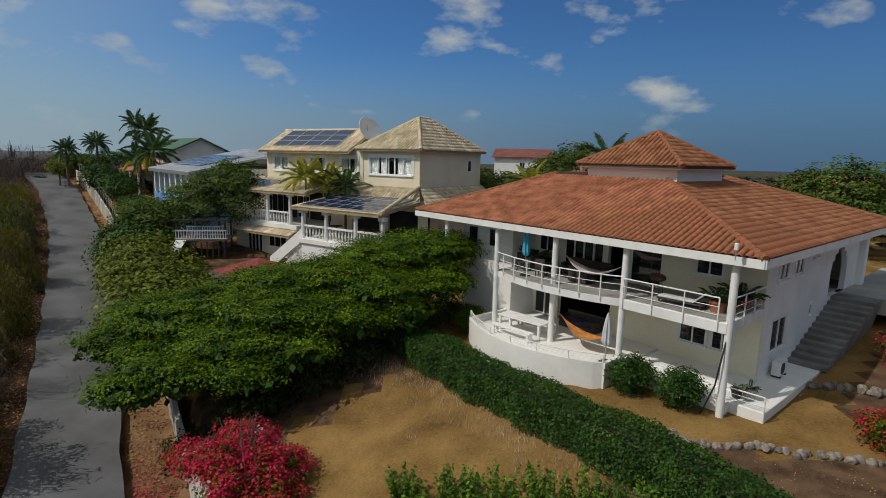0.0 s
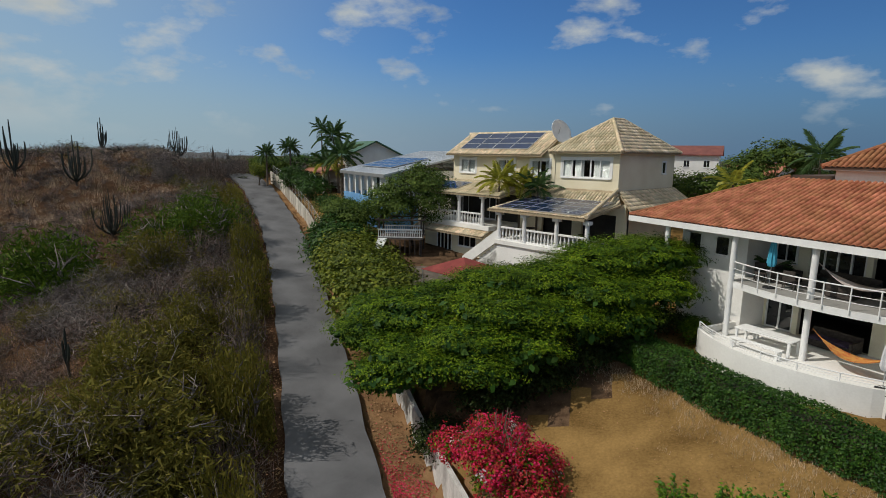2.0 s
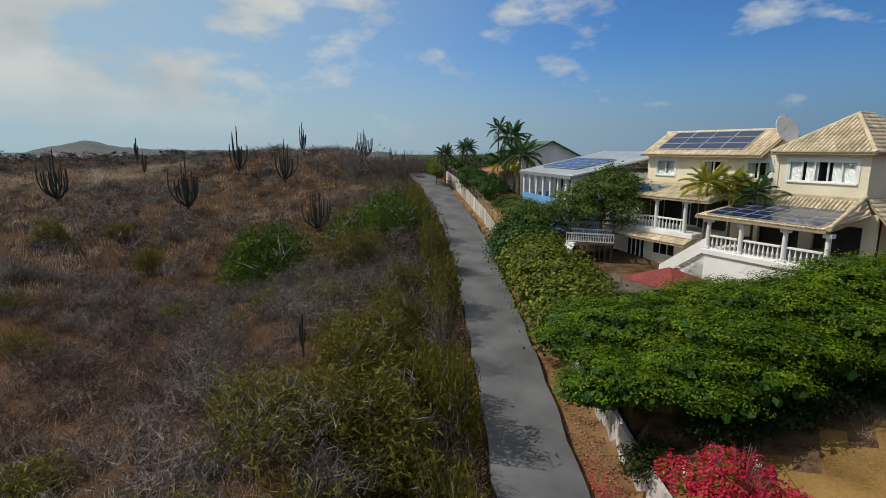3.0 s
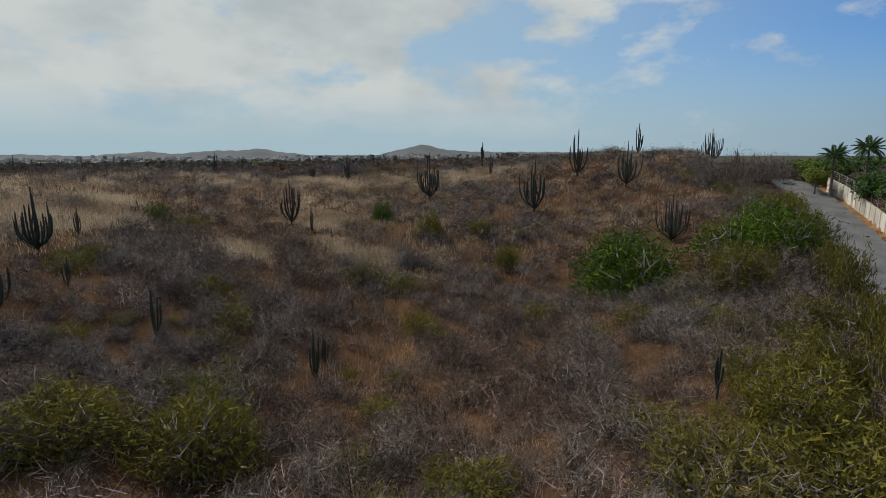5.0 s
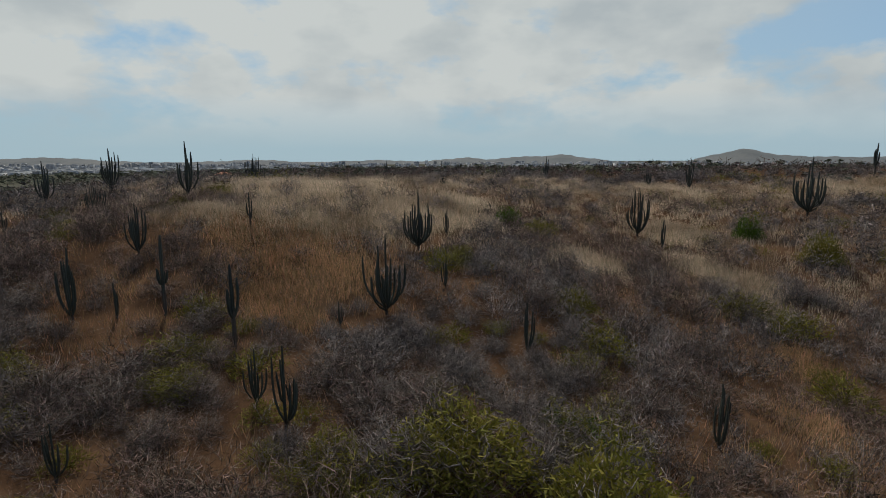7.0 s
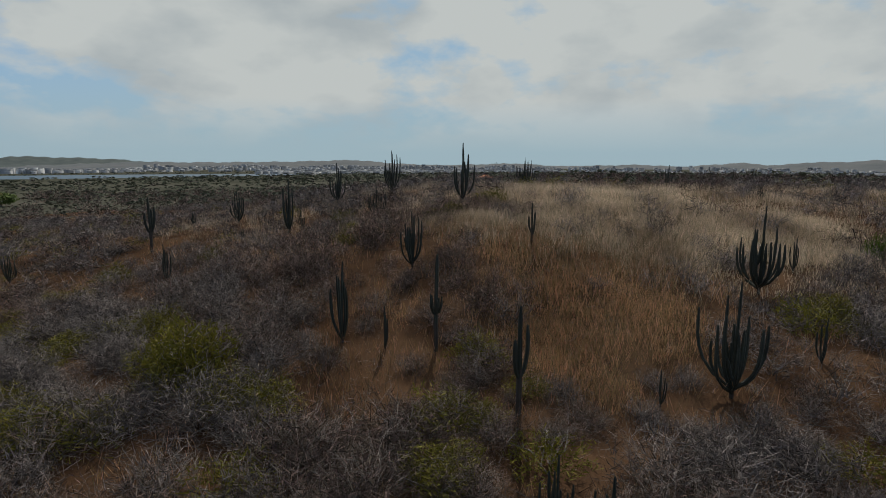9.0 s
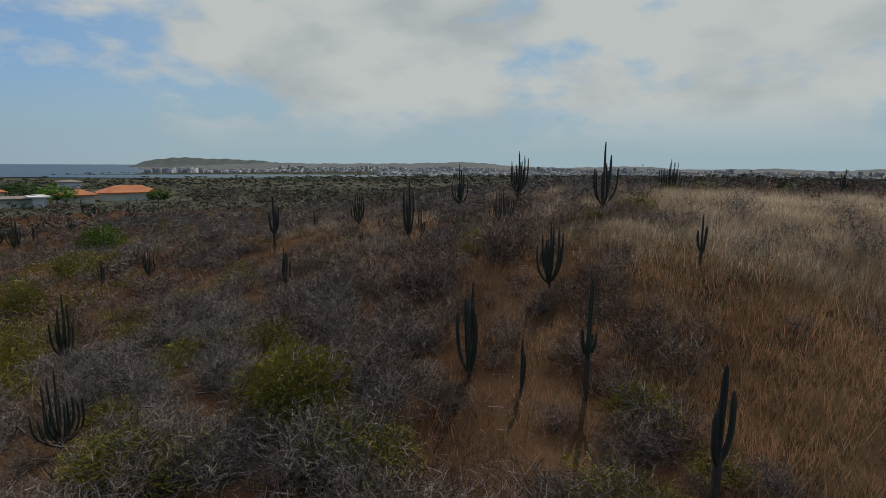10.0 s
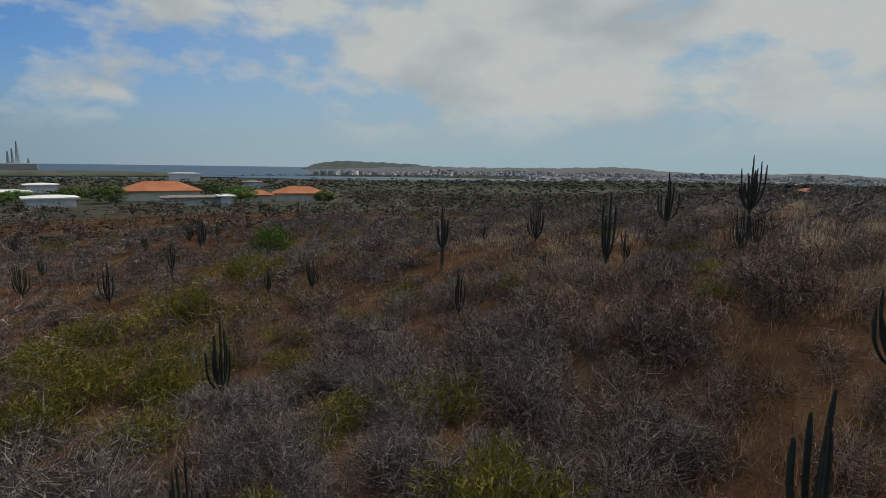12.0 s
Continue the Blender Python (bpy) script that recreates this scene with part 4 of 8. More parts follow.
part("veranda_base", bm, M_white, yellow, "white veranda base")
bm = wall(bmesh.new(), -7.0, 1.0, -0.2, 0.05, 2.85, 5.6, [(-5.9, -3.2, 2.85, 4.8), (-2.4, 0.3, 2.85, 4.8)])
part("wall", bm, M_yellow, yellow)
# added dark sheet for the shade at the back of the veranda
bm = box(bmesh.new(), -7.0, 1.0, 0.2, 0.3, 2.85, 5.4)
part("inner_wall", bm, M_room_shade, yellow)
for k, x in enumerate((-5.2, -3.0, -0.6)):
    tb = thing("cafe_table", Y_M @ pose(x, -2.6, 2.85), "round dark veranda table", "table", "veranda tables")
    part("tabletop", rod(bmesh.new(), (0, 0, 0.72), (0, 0, 0.76), 0.45, None, 20), M_darkwood, tb)
    part("pedestal", rod(bmesh.new(), (0, 0, 0), (0, 0, 0.72), 0.05, None, 8), M_darkwood, tb)

# balcony of the wing, with columns and a tiled lean-to
bm = box(bmesh.new(), -16.6, -8.6, -3.3, 0.3, 3.0, 3.35, 0.02)
part("balcony", bm, M_white, yellow)
BCOL = (-16.4, -14.5, -12.0, -9.45)
for x0_, x1_ in zip(BCOL, BCOL[1:]):
    balustrade(yellow, x0_ + 0.18, x1_ - 0.18, -3.1, 3.35)
for x in BCOL:
    bm = bmesh.new()
    rod(bm, (x, -3.1, 3.35), (x, -3.1, 5.6), 0.15, 0.13, 14)
    box(bm, x - 0.2, x + 0.2, -3.3, -2.9, 5.45, 5.65)
    part("column", bm, M_trim, yellow, "white column")
bm = bmesh.new()
slope_slab(bm, (-17.0, -3.6, 5.75), (-7.2, -3.6, 5.75), (-17.0, 0.3, 6.65), (-7.2, 0.3, 6.65))
part("roof_deck", bm, M_tan_under, pr)
EXTRA_SLOPES.append((pr, (-17.0, -3.6, 5.75), (-7.2, -3.6, 5.75), (-17.0, 0.3, 6.65), (-7.2, 0.3, 6.65), M_tan_tile))
solar_array(Y_M, Vector((-16.2, -2.9, 6.05)), (1, 0, 0), (0, 3.9, 0.9), 2, 1, 1.75, 2.0)
# added dark sheet for the deep shade of the wing's balcony
bm = box(bmesh.new(), -16.4, -8.6, 0.2, 0.28, 3.4, 5.6)
part("inner_wall", bm, M_room_shade, yellow)
for x in (-15.6, -12.4):
    window_unit(yellow, x, x + 1.5, 3.4, 5.3, 0.2, "x", 2, name="glazed_door", frame=0.09)

# ground floor of the wing under the balcony
bm = wall(bmesh.new(), -16.6, -8.4, -2.75, -2.5, -0.4, 3.0, [(-15.05, -13.2, 0.3, 2.3), (-12.45, -10.4, 1.35, 2.55)])
part("wall", bm, M_cream, yellow)
bm = wall(bmesh.new(), -16.6, -16.35, -2.5, 0.3, -0.4, 3.0, axis="y")
part("wall", bm, M_cream, yellow)
window_unit(yellow, -15.05, -13.2, 0.3, 2.3, -2.75, "x", 4, name="glazed_door", frame=0.1)
window_unit(yellow, -12.45, -10.4, 1.35, 2.55, -2.75, "x", 3)
bm = bmesh.new()
slope_slab(bm, (-17.0, -4.0, 2.55), (-8.6, -4.0, 2.55), (-17.0, -2.75, 3.0), (-8.6, -2.75, 3.0), 0.1)
part("roof_deck", bm, M_tan_under, pr)
EXTRA_SLOPES.append((pr, (-17.0, -4.0, 2.58), (-8.6, -4.0, 2.58), (-17.0, -2.75, 3.03), (-8.6, -2.75, 3.03), M_tan_tile))
for k in range(9):
    part("step", box(bmesh.new(), -9.6 + k * 0.35, -6.4, -4.3, -2.8, 0.0, 0.3 + k * 0.28), M_white, yellow)
bm = bmesh.new()
slope_slab(bm, (-10.2, -4.5, 1.0), (-10.2, -4.3, 1.0), (-6.5, -4.5, 3.6), (-6.5, -4.3, 3.6), 0.9)
bmesh.ops.recalc_face_normals(bm, faces=bm.faces)
part("stair_wall", bm, M_white, yellow, "white stair parapet")
# ---- plants: generators ----
def leaf_mesh(points, normals, size, rs, aspect=0.5, flat=0.5):
    """Folded diamond leaves at points, facing more or less along normals. Returns corners and quads."""
    n = len(points)
    nrm = normals + rs.normal(0, flat, (n, 3))
    nrm /= np.linalg.norm(nrm, axis=1, keepdims=True) + 1e-9
    d = rs.normal(0, 1, (n, 3))
    d -= nrm * (d * nrm).sum(1, keepdims=True)
    d /= np.linalg.norm(d, axis=1, keepdims=True) + 1e-9
    s = np.cross(nrm, d)
    L = (size * (0.6 + 0.8 * rs.random(n)))[:, None]
    c0, c1, c2, c3 = points - d * L * 0.5, points + s * L * aspect * 0.5 + nrm * L * 0.08, points + d * L * 0.5, points - s * L * aspect * 0.5 + nrm * L * 0.08
    V = np.stack([c0, c1, c2, c3], 1).reshape(-1, 3)
    return V, np.arange(4 * n).reshape(-1, 4)


def cloud(blobs, count, rs, clump=14, spread=0.35, inner=0.25, flatten=0.45):
    """Points in small clumps over the skins of ellipsoids, with outward normals; clumps leave gaps and an uneven outline."""
    b = np.array(blobs, float)
    area = (b[:, 3] * b[:, 4] + b[:, 3] * b[:, 5] + b[:, 4] * b[:, 5])
    k = count // clump
    which = rs.choice(len(b), k, p=area / area.sum())
    u = rs.normal(0, 1, (k, 3))
    u[:, 2] = np.abs(u[:, 2]) * np.where(rs.random(k) < 0.78, 1, -1)
    u /= np.linalg.norm(u, axis=1, keepdims=True)
    r = 1 - inner * rs.random(k) ** 1.5 + 0.11 * rs.normal(0, 1, k)
    c = b[which, :3] + u * b[which, 3:] * r[:, None]
    nrm = u / b[which, 3:]
    nrm /= np.linalg.norm(nrm, axis=1, keepdims=True)
    p = c[:, None] + rs.normal(0, 1, (k, clump, 3)) * np.array((spread, spread, spread * flatten))
    nn = np.repeat((nrm + (0, 0, 0.7))[:, None], clump, 1)
    return p.reshape(-1, 3), nn.reshape(-1, 3)


def tree(name, label, foot, top, blobs, leaves, size, leafmat, seed, trunk=0.16, clump=16, spread=0.32, group="", aspect=0.5, limbs=True, flatten=0.45, category="tree", loose=0.5, inner=0.25, heart=0):
    rs = np.random.default_rng(seed)
    t = thing(name, None, label, category, group)
    t.location = foot
    f = Vector(foot)
    if limbs:
        bm = bmesh.new()
        mid = Vector((0, 0, top))
        prev = Vector((0, 0, -0.3))
        for i in range(4):
            q = mid * ((i + 1) / 4) + Vector((rs.normal(0, 0.06), rs.normal(0, 0.06), 0))
            rod(bm, prev, q, trunk * (1.15 - 0.14 * i), trunk * (1.0 - 0.14 * i), 9)
            prev = q
        part("trunk", bm, M_bark, t)
        for x, y, z, rx, ry, rz in blobs:
            bm = bmesh.new()
            e = Vector((x, y, z)) - f
            m = prev.lerp(e, 0.5) + Vector((0, 0, 0.25))
            rod(bm, prev, m, trunk * 0.5, trunk * 0.32, 7), rod(bm, m, e, trunk * 0.32, trunk * 0.12, 6)
            for k in range(5):
                g = e + Vector((rs.uniform(-0.7, 0.7) * rx, rs.uniform(-0.7, 0.7) * ry, rs.uniform(0, 0.6) * rz))
                rod(bm, m.lerp(e, rs.random()), g, trunk * 0.13, trunk * 0.03, 4)
            part("limb", bm, M_bark, t)
    P, N = cloud(blobs, leaves, rs, clump, spread, inner=inner, flatten=flatten)
    V, Fq = leaf_mesh(P - np.array(foot), N, size, rs, aspect, loose)
    ob = arrays("crown", V, Fq, leafmat, t)
    # added darker leaves inside the crown, their colour standing for its self-shade
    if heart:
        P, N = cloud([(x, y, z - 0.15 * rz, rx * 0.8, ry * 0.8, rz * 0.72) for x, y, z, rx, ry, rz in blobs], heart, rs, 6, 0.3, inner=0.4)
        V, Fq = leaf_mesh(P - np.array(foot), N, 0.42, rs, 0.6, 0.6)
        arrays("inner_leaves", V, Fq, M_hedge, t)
    return t


def gz(x, y):
    return float(land(x, y))


# the spreading bright-green trees between the lane and the house
def low_tree(x, y, blobs, leaves, seed, label):
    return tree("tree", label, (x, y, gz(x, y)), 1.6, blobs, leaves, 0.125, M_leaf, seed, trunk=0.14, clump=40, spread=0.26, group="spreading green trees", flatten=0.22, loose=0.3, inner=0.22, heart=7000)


low_tree(-3.6, 26.9, [(-1.2, 28.8, 3.7, 2.6, 2.2, 1.0), (-3.6, 28.2, 3.3, 2.8, 2.4, 1.1), (-5.8, 26.8, 2.6, 2.4, 2.4, 1.0), (-3.4, 26.0, 2.3, 2.4, 2.0, 0.9), (-1.0, 27.2, 2.3, 1.9, 1.8, 1.0), (-2.8, 25.4, 1.2, 1.9, 1.5, 1.0), (-4.6, 24.8, 0.9, 1.7, 1.4, 0.9)], 70000, 1, "bright green spreading tree with feathery layered foliage by the house")
low_tree(-8.6, 24.6, [(-8.6, 26.2, 2.2, 2.8, 2.4, 0.9), (-8.2, 24.0, 1.5, 2.8, 2.2, 0.9), (-6.0, 24.4, 1.3, 2.2, 1.9, 0.8), (-10.9, 25.2, 1.5, 2.4, 2.1, 0.9), (-9.6, 22.2, 0.5, 2.2, 1.6, 0.8), (-11.2, 21.0, -0.5, 1.8, 1.4, 0.8), (-7.2, 22.6, 0.2, 2.0, 1.5, 0.9), (-8.8, 21.0, -0.5, 1.7, 1.2, 0.8)], 72000, 2, "bright green spreading tree shading the sandy slope")
low_tree(-12.9, 23.6, [(-13.2, 24.2, 0.9, 2.5, 2.3, 0.9), (-14.9, 23.2, 0.0, 2.0, 1.9, 0.9), (-12.4, 21.8, -0.3, 2.1, 1.7, 0.9), (-15.2, 25.6, 0.4, 1.9, 1.9, 0.9), (-13.4, 20.6, -1.2, 1.5, 1.2, 0.8)], 36000, 3, "bright green spreading tree leaning over the lane")

# undergrowth added to fill the deep shade below the trees with dark leaves
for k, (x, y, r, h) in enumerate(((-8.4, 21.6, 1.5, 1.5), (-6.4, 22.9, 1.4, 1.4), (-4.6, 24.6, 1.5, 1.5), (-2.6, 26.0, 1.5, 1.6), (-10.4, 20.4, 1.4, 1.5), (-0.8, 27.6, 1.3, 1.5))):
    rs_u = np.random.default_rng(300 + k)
    u = thing("shrub", pose(x, y, gz(x, y)), "added undergrowth with the shade of the spreading trees in its dark leaves", "shrub", "shaded undergrowth")
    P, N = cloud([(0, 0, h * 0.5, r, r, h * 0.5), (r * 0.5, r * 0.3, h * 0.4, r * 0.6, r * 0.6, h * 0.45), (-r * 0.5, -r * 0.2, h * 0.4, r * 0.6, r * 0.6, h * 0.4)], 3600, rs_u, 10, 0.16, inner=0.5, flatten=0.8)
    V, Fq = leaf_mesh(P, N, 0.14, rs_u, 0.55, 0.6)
    arrays("foliage", V, Fq, M_shade_leaf, u)
    bm = bmesh.new()
    for j in range(6):
        rod(bm, (0, 0, -0.1), (math.cos(j) * r * 0.6, math.sin(j) * r * 0.6, h * 0.7), 0.03, 0.01, 5)
    part("woody_stem", bm, M_bark, u)

# big-leaved creeper tumbling over the road wall
for k, (s, o, z, rx, h) in enumerate(((4.5, 4.2, 0.2, 2.0, 1.6), (8.0, 4.2, 0.5, 2.1, 1.7), (11.5, 4.2, 0.9, 2.1, 1.7), (15.0, 4.1, 1.3, 2.1, 1.6), (18.5, 4.0, 1.5, 2.0, 1.6), (21.6, 3.8, 1.9, 1.6, 1.7))):
    x, y = road_at(s, o)
    g = float(road_z(s))
    dark = k >= 4
    tree("creeper", "dark green big-leaved creeper on the road wall" if dark else "yellow-green big-leaved creeper tumbling over the road wall", (x, y, gz(x, y)), 0.8,
         [(x, y, z - 0.5 + 0.2, rx, rx, h), (x - 0.9, y - 0.7, z - 1.3, rx * 0.8, rx * 0.8, h), (x + 1.4, y + 1.1, z - 0.4, rx * 0.8, rx * 0.8, h * 0.8)], 5500, 0.25, M_hedge if dark else M_leaf_y, 20 + k, trunk=0.05, clump=10, spread=0.35, aspect=0.7, group="creepers", limbs=False, category="creeper")


# clipped hedge along the slope, in the house's own axes
def from_house(x, y):
    v = H_M @ Vector((x, y, 0))
    return v.x, v.y


rs_h = np.random.default_rng(5)
hedge = thing("hedge", None, "long dark green clipped hedge curving below the terrace", "hedge")
hp = [(-15.3, -3.3), (-12.6, -3.5), (-9.8, -3.75), (-7.0, -3.9), (-4.4, -3.95), (-1.8, -4.0), (0.8, -4.15), (3.2, -4.5), (5.0, -5.0)]
P, N = [], []
core = bmesh.new()
hl = [0.0]
for p, q in zip(hp, hp[1:]):
    hl.append(hl[-1] + math.dist(p, q))
top_z = 0.62
for i in range(46000):
    d = rs_h.random() * hl[-1]
    lx, ly = np.interp(d, hl, [p[0] for p in hp]), np.interp(d, hl, [p[1] for p in hp])
    wv = 1 + 0.12 * math.sin(d * 1.9) + 0.08 * math.sin(d * 4.3)
    u = rs_h.random()
    hw, hh = 0.92 * wv, 1.2 * (1 + 0.06 * math.sin(d * 1.3 + 1))
    if u < 0.45:
        oy, oz, n = rs_h.uniform(-hw, hw), hh, (0, 0, 1)
        oz -= 0.22 * (abs(oy) / hw) ** 3
    else:
        sgn = -1 if u < 0.8 else 1
        oy, oz, n = sgn * hw, rs_h.uniform(-0.15, hh - 0.1), (0, sgn, 0.2)
    x, y = from_house(lx, ly + oy + rs_h.normal(0, 0.05))
    P.append((x, y, gz(*from_house(lx, ly)) + oz + rs_h.normal(0, 0.06)))
    v = H_M.to_3x3() @ Vector(n)
    N.append((v.x, v.y, v.z + 0.4))
V, Fq = leaf_mesh(np.array(P), np.array(N), 0.105, rs_h, 0.55, 0.6)
arrays("foliage", V, Fq, M_hedge, hedge)
for (ax, ay), (bx_, by_) in zip(hp, hp[1:]):
    x0, y0 = from_house(ax, ay)
    x1, y1 = from_house(bx_, by_)
    for k in range(4):
        xa, ya = x0 + (x1 - x0) * k / 4, y0 + (y1 - y0) * k / 4
        rod(core, (xa, ya, gz(xa, ya) - 0.2), (xa + 0.1, ya, gz(xa, ya) + 1.0), 0.05, 0.03, 6)
        xb, yb = x0 + (x1 - x0) * (k + 1) / 4, y0 + (y1 - y0) * (k + 1) / 4
        prism(core, [(xa - 0.35, ya - 0.35), (xb - 0.35, yb - 0.35), (xb + 0.35, yb + 0.35), (xa + 0.35, ya + 0.35)], gz(xa, ya) - 0.1, gz(xa, ya) + 1.0)
part("woody_stem", core, M_darkwood, hedge)


def round_bush(x, y, r, h, mat_, seed, label, size=0.10, n=5200, name="bush", extra=None, share=0.0, z=None):
    g = gz(x, y) if z is None else z
    rs = np.random.default_rng(seed)
    t = thing(name, None, label, "bush")
    t.location = (x, y, g)
    bl = [(0, 0, h * 0.5, r, r, h * 0.52), (r * 0.4, r * 0.2, h * 0.55, r * 0.6, r * 0.6, h * 0.42), (-r * 0.35, -r * 0.3, h * 0.5, r * 0.62, r * 0.62, h * 0.45)]
    P, N = cloud(bl, n, rs, 8, 0.09, inner=0.3, flatten=0.9)
    V, Fq = leaf_mesh(P, N, size, rs, 0.55, 0.6)
    arrays("foliage", V, Fq, mat_, t)
    if extra is not None:
        P, N = cloud(bl, int(n * share * 1.4), rs, 34, 0.16, inner=0.10, flatten=0.9)
        V, Fq = leaf_mesh(P, N, size * 0.9, rs, 0.8, 0.7)
        arrays("blossom", V, Fq, extra, t)["label"] = "vivid blossom"
    bm = bmesh.new()
    for k in range(7):
        a = rs.random() * 6.28
        rod(bm, (0, 0, -0.1), (math.cos(a) * r * 0.6, math.sin(a) * r * 0.6, h * 0.7), 0.03, 0.01, 5)
    part("woody_stem", bm, M_bark, t)
    return t


for lx, ly, s in ((-3.0, -0.55, 31), (-1.15, -0.35, 32)):
    x, y = from_house(lx, ly)
    round_bush(x, y, 0.82, 1.35, M_hedge, s, "rounded dark green clipped bush beside the terrace wall", n=5200, size=0.10)
x, y = from_house(-12.3, -0.4)
round_bush(x, y, 0.8, 1.3, M_leaf, 33, "loose green shrub at the terrace end", n=3000)
x, y = from_house(-13.6, 0.6)
round_bush(x, y, 0.6, 0.9, M_hedge, 34, "small green shrub by the wall", n=2000)
# bougainvillea
M_pale = mat("pale_bracts", (0.55, 0.42, 0.44), (0.78, 0.68, 0.68), 1.2, 0.6, bump=0.0, island=0.3, through=0.3, sheen=0.2)


def bougainvillea(x, y, r, h, seed, bracts, n):
    """A sprawling mound of uneven lobes with arching sprays: green leaves inside, bracts in clusters outside."""
    rs = np.random.default_rng(seed)
    t = thing("bougainvillea", pose(x, y, gz(x, y)), "sprawling bougainvillea covered in magenta and red bracts", "bush")
    lobes = []
    for k in range(11):
        a, q = 2.4 * k + rs.normal(0, 0.3), r * math.sqrt((k + 0.4) / 11)
        w = r * rs.uniform(0.26, 0.46)
        lobes.append((math.cos(a) * q, math.sin(a) * q, h * rs.uniform(0.35, 0.8) * (1 - 0.45 * (q / r) ** 2), w, w, w * rs.uniform(0.6, 0.9)))
    P, N = cloud(lobes, n // 2, rs, 9, 0.1, inner=0.6, flatten=0.9)
    V, Fq = leaf_mesh(P, N, 0.11, rs, 0.55, 0.6)
    arrays("foliage", V, Fq, M_leaf, t)
    for name, share, m in (("blossom", 0.85, bracts), ("red_blossom", 0.45, M_redbract if bracts is M_magenta else M_magenta), ("pale_blossom", 0.03, M_pale)):
        P, N = cloud(lobes, int(n * share), rs, 26, 0.12, inner=0.12, flatten=0.9)
        V, Fq = leaf_mesh(P, N, 0.095, rs, 0.8, 0.7)
        arrays(name, V, Fq, m, t)["label"] = "cluster of papery bracts"
    bm, P, N = bmesh.new(), [], []
    for k in range(26):
        a, o = rs.random() * 6.283, r * rs.uniform(0.5, 1.25)
        mid, tip = Vector((math.cos(a) * o * 0.5, math.sin(a) * o * 0.5, h * rs.uniform(0.7, 1.1))), Vector((math.cos(a) * o, math.sin(a) * o, h * rs.uniform(0.25, 0.95)))
        rod(bm, (0, 0, -0.1), mid, 0.025, 0.012, 5), rod(bm, mid, tip, 0.012, 0.004, 4)
        for j in range(16):
            p = mid.lerp(tip, 0.2 + 0.8 * j / 16)
            P.append(np.array(p) + rs.normal(0, 0.05, 3))
            N.append(rs.normal(0, 0.4, 3) + (0, 0, 0.9))
    part("woody_stem", bm, M_bark, t)
    V, Fq = leaf_mesh(np.array(P), np.array(N), 0.1, rs, 0.8, 0.6)
    arrays("spray", V, Fq, bracts, t)


for x, y, r, h, s, n, m1 in ((-7.5, 17.3, 1.9, 2.5, 41, 10000, M_magenta), (-6.3, 16.3, 1.1, 1.4, 42, 4000, M_redbract), (-8.9, 16.3, 1.3, 1.5, 43, 4500, M_redbract), (-7.3, 15.3, 1.4, 1.5, 44, 5000, M_magenta), (-9.5, 14.8, 1.0, 1.0, 46, 3000, M_magenta)):
    bougainvillea(x, y, r, h, s, m1, n)
# bright shrubs at the foot of the slope, below the hedge
def shoot_shrub(x, y, r, h, seed):
    """Upright leafy shoots of uneven height from one root."""
    rs = np.random.default_rng(seed)
    t = thing("shrub", pose(x, y, gz(x, y)), "bright green shrub of upright leafy shoots on the slope", "shrub", "leafy shrubs")
    bm, P, N = bmesh.new(), [], []
    for k in range(34):
        a, q = rs.random() * 6.283, r * math.sqrt(rs.random())
        top = np.array((math.cos(a) * q * 1.25, math.sin(a) * q * 1.25, h * rs.uniform(0.55, 1.1) * (1 - 0.3 * q / r)))
        foot = np.array((math.cos(a) * q * 0.5, math.sin(a) * q * 0.5, -0.1))
        rod(bm, foot, top, 0.012, 0.005, 4)
        for j in range(26):
            f = 0.25 + 0.78 * j / 26
            d = rs.normal(0, 1, 3)
            P.append(foot + (top - foot) * f + d / np.linalg.norm(d) * 0.075)
            N.append(d * 0.5 + (0, 0, 0.9))
    part("woody_stem", bm, M_bark, t)
    V, Fq = leaf_mesh(np.array(P), np.array(N), 0.15, rs, 0.5, 0.4)
    arrays("foliage", V, Fq, M_shoot, t)


M_shoot = mat("young_leaves", (0.030, 0.085, 0.003), (0.12, 0.25, 0.012), 0.9, 0.5, bump=0.0, island=0.5, through=0.2, sheen=0.25)
for x, y, r, h, s in ((0.2, 15.2, 0.8, 1.35, 51), (1.5, 14.6, 0.9, 1.5, 52), (2.8, 14.4, 0.9, 1.5, 53), (-1.4, 15.5, 0.6, 1.4, 54), (4.2, 14.0, 0.9, 1.4, 55), (5.4, 13.4, 0.9, 1.3, 56)):
    shoot_shrub(x, y, r, h, s)
for lx, ly, r, h, s in ((3.6, 9.5, 0.9, 1.3, 61), (4.6, 11.5, 1.1, 1.7, 62), (5.2, 8.0, 0.9, 1.2, 63), (4.4, 2.0, 0.7, 1.0, 64), (5.4, 0.8, 0.8, 1.1, 65)):
    x, y = from_house(lx, ly)
    round_bush(x, y, r, h, M_leaf, s, "bougainvillea with red bracts beside the stairs", size=0.10, n=2600, extra=M_magenta if s < 64 else M_redbract, share=0.7, name="bougainvillea")

# garden trees further up
def gtree(x, y, blobs, n, size, m_, seed, label, top=2.6, **kw):
    return tree("tree", label, (x, y, gz(x, y)), top, blobs, n, size, m_, seed, **kw)


M_grove = mat("grey_green_leaves", (0.036, 0.070, 0.012), (0.12, 0.175, 0.03), 0.6, 0.65, bump=0.0, island=0.4, through=0.22, sheen=0.15)
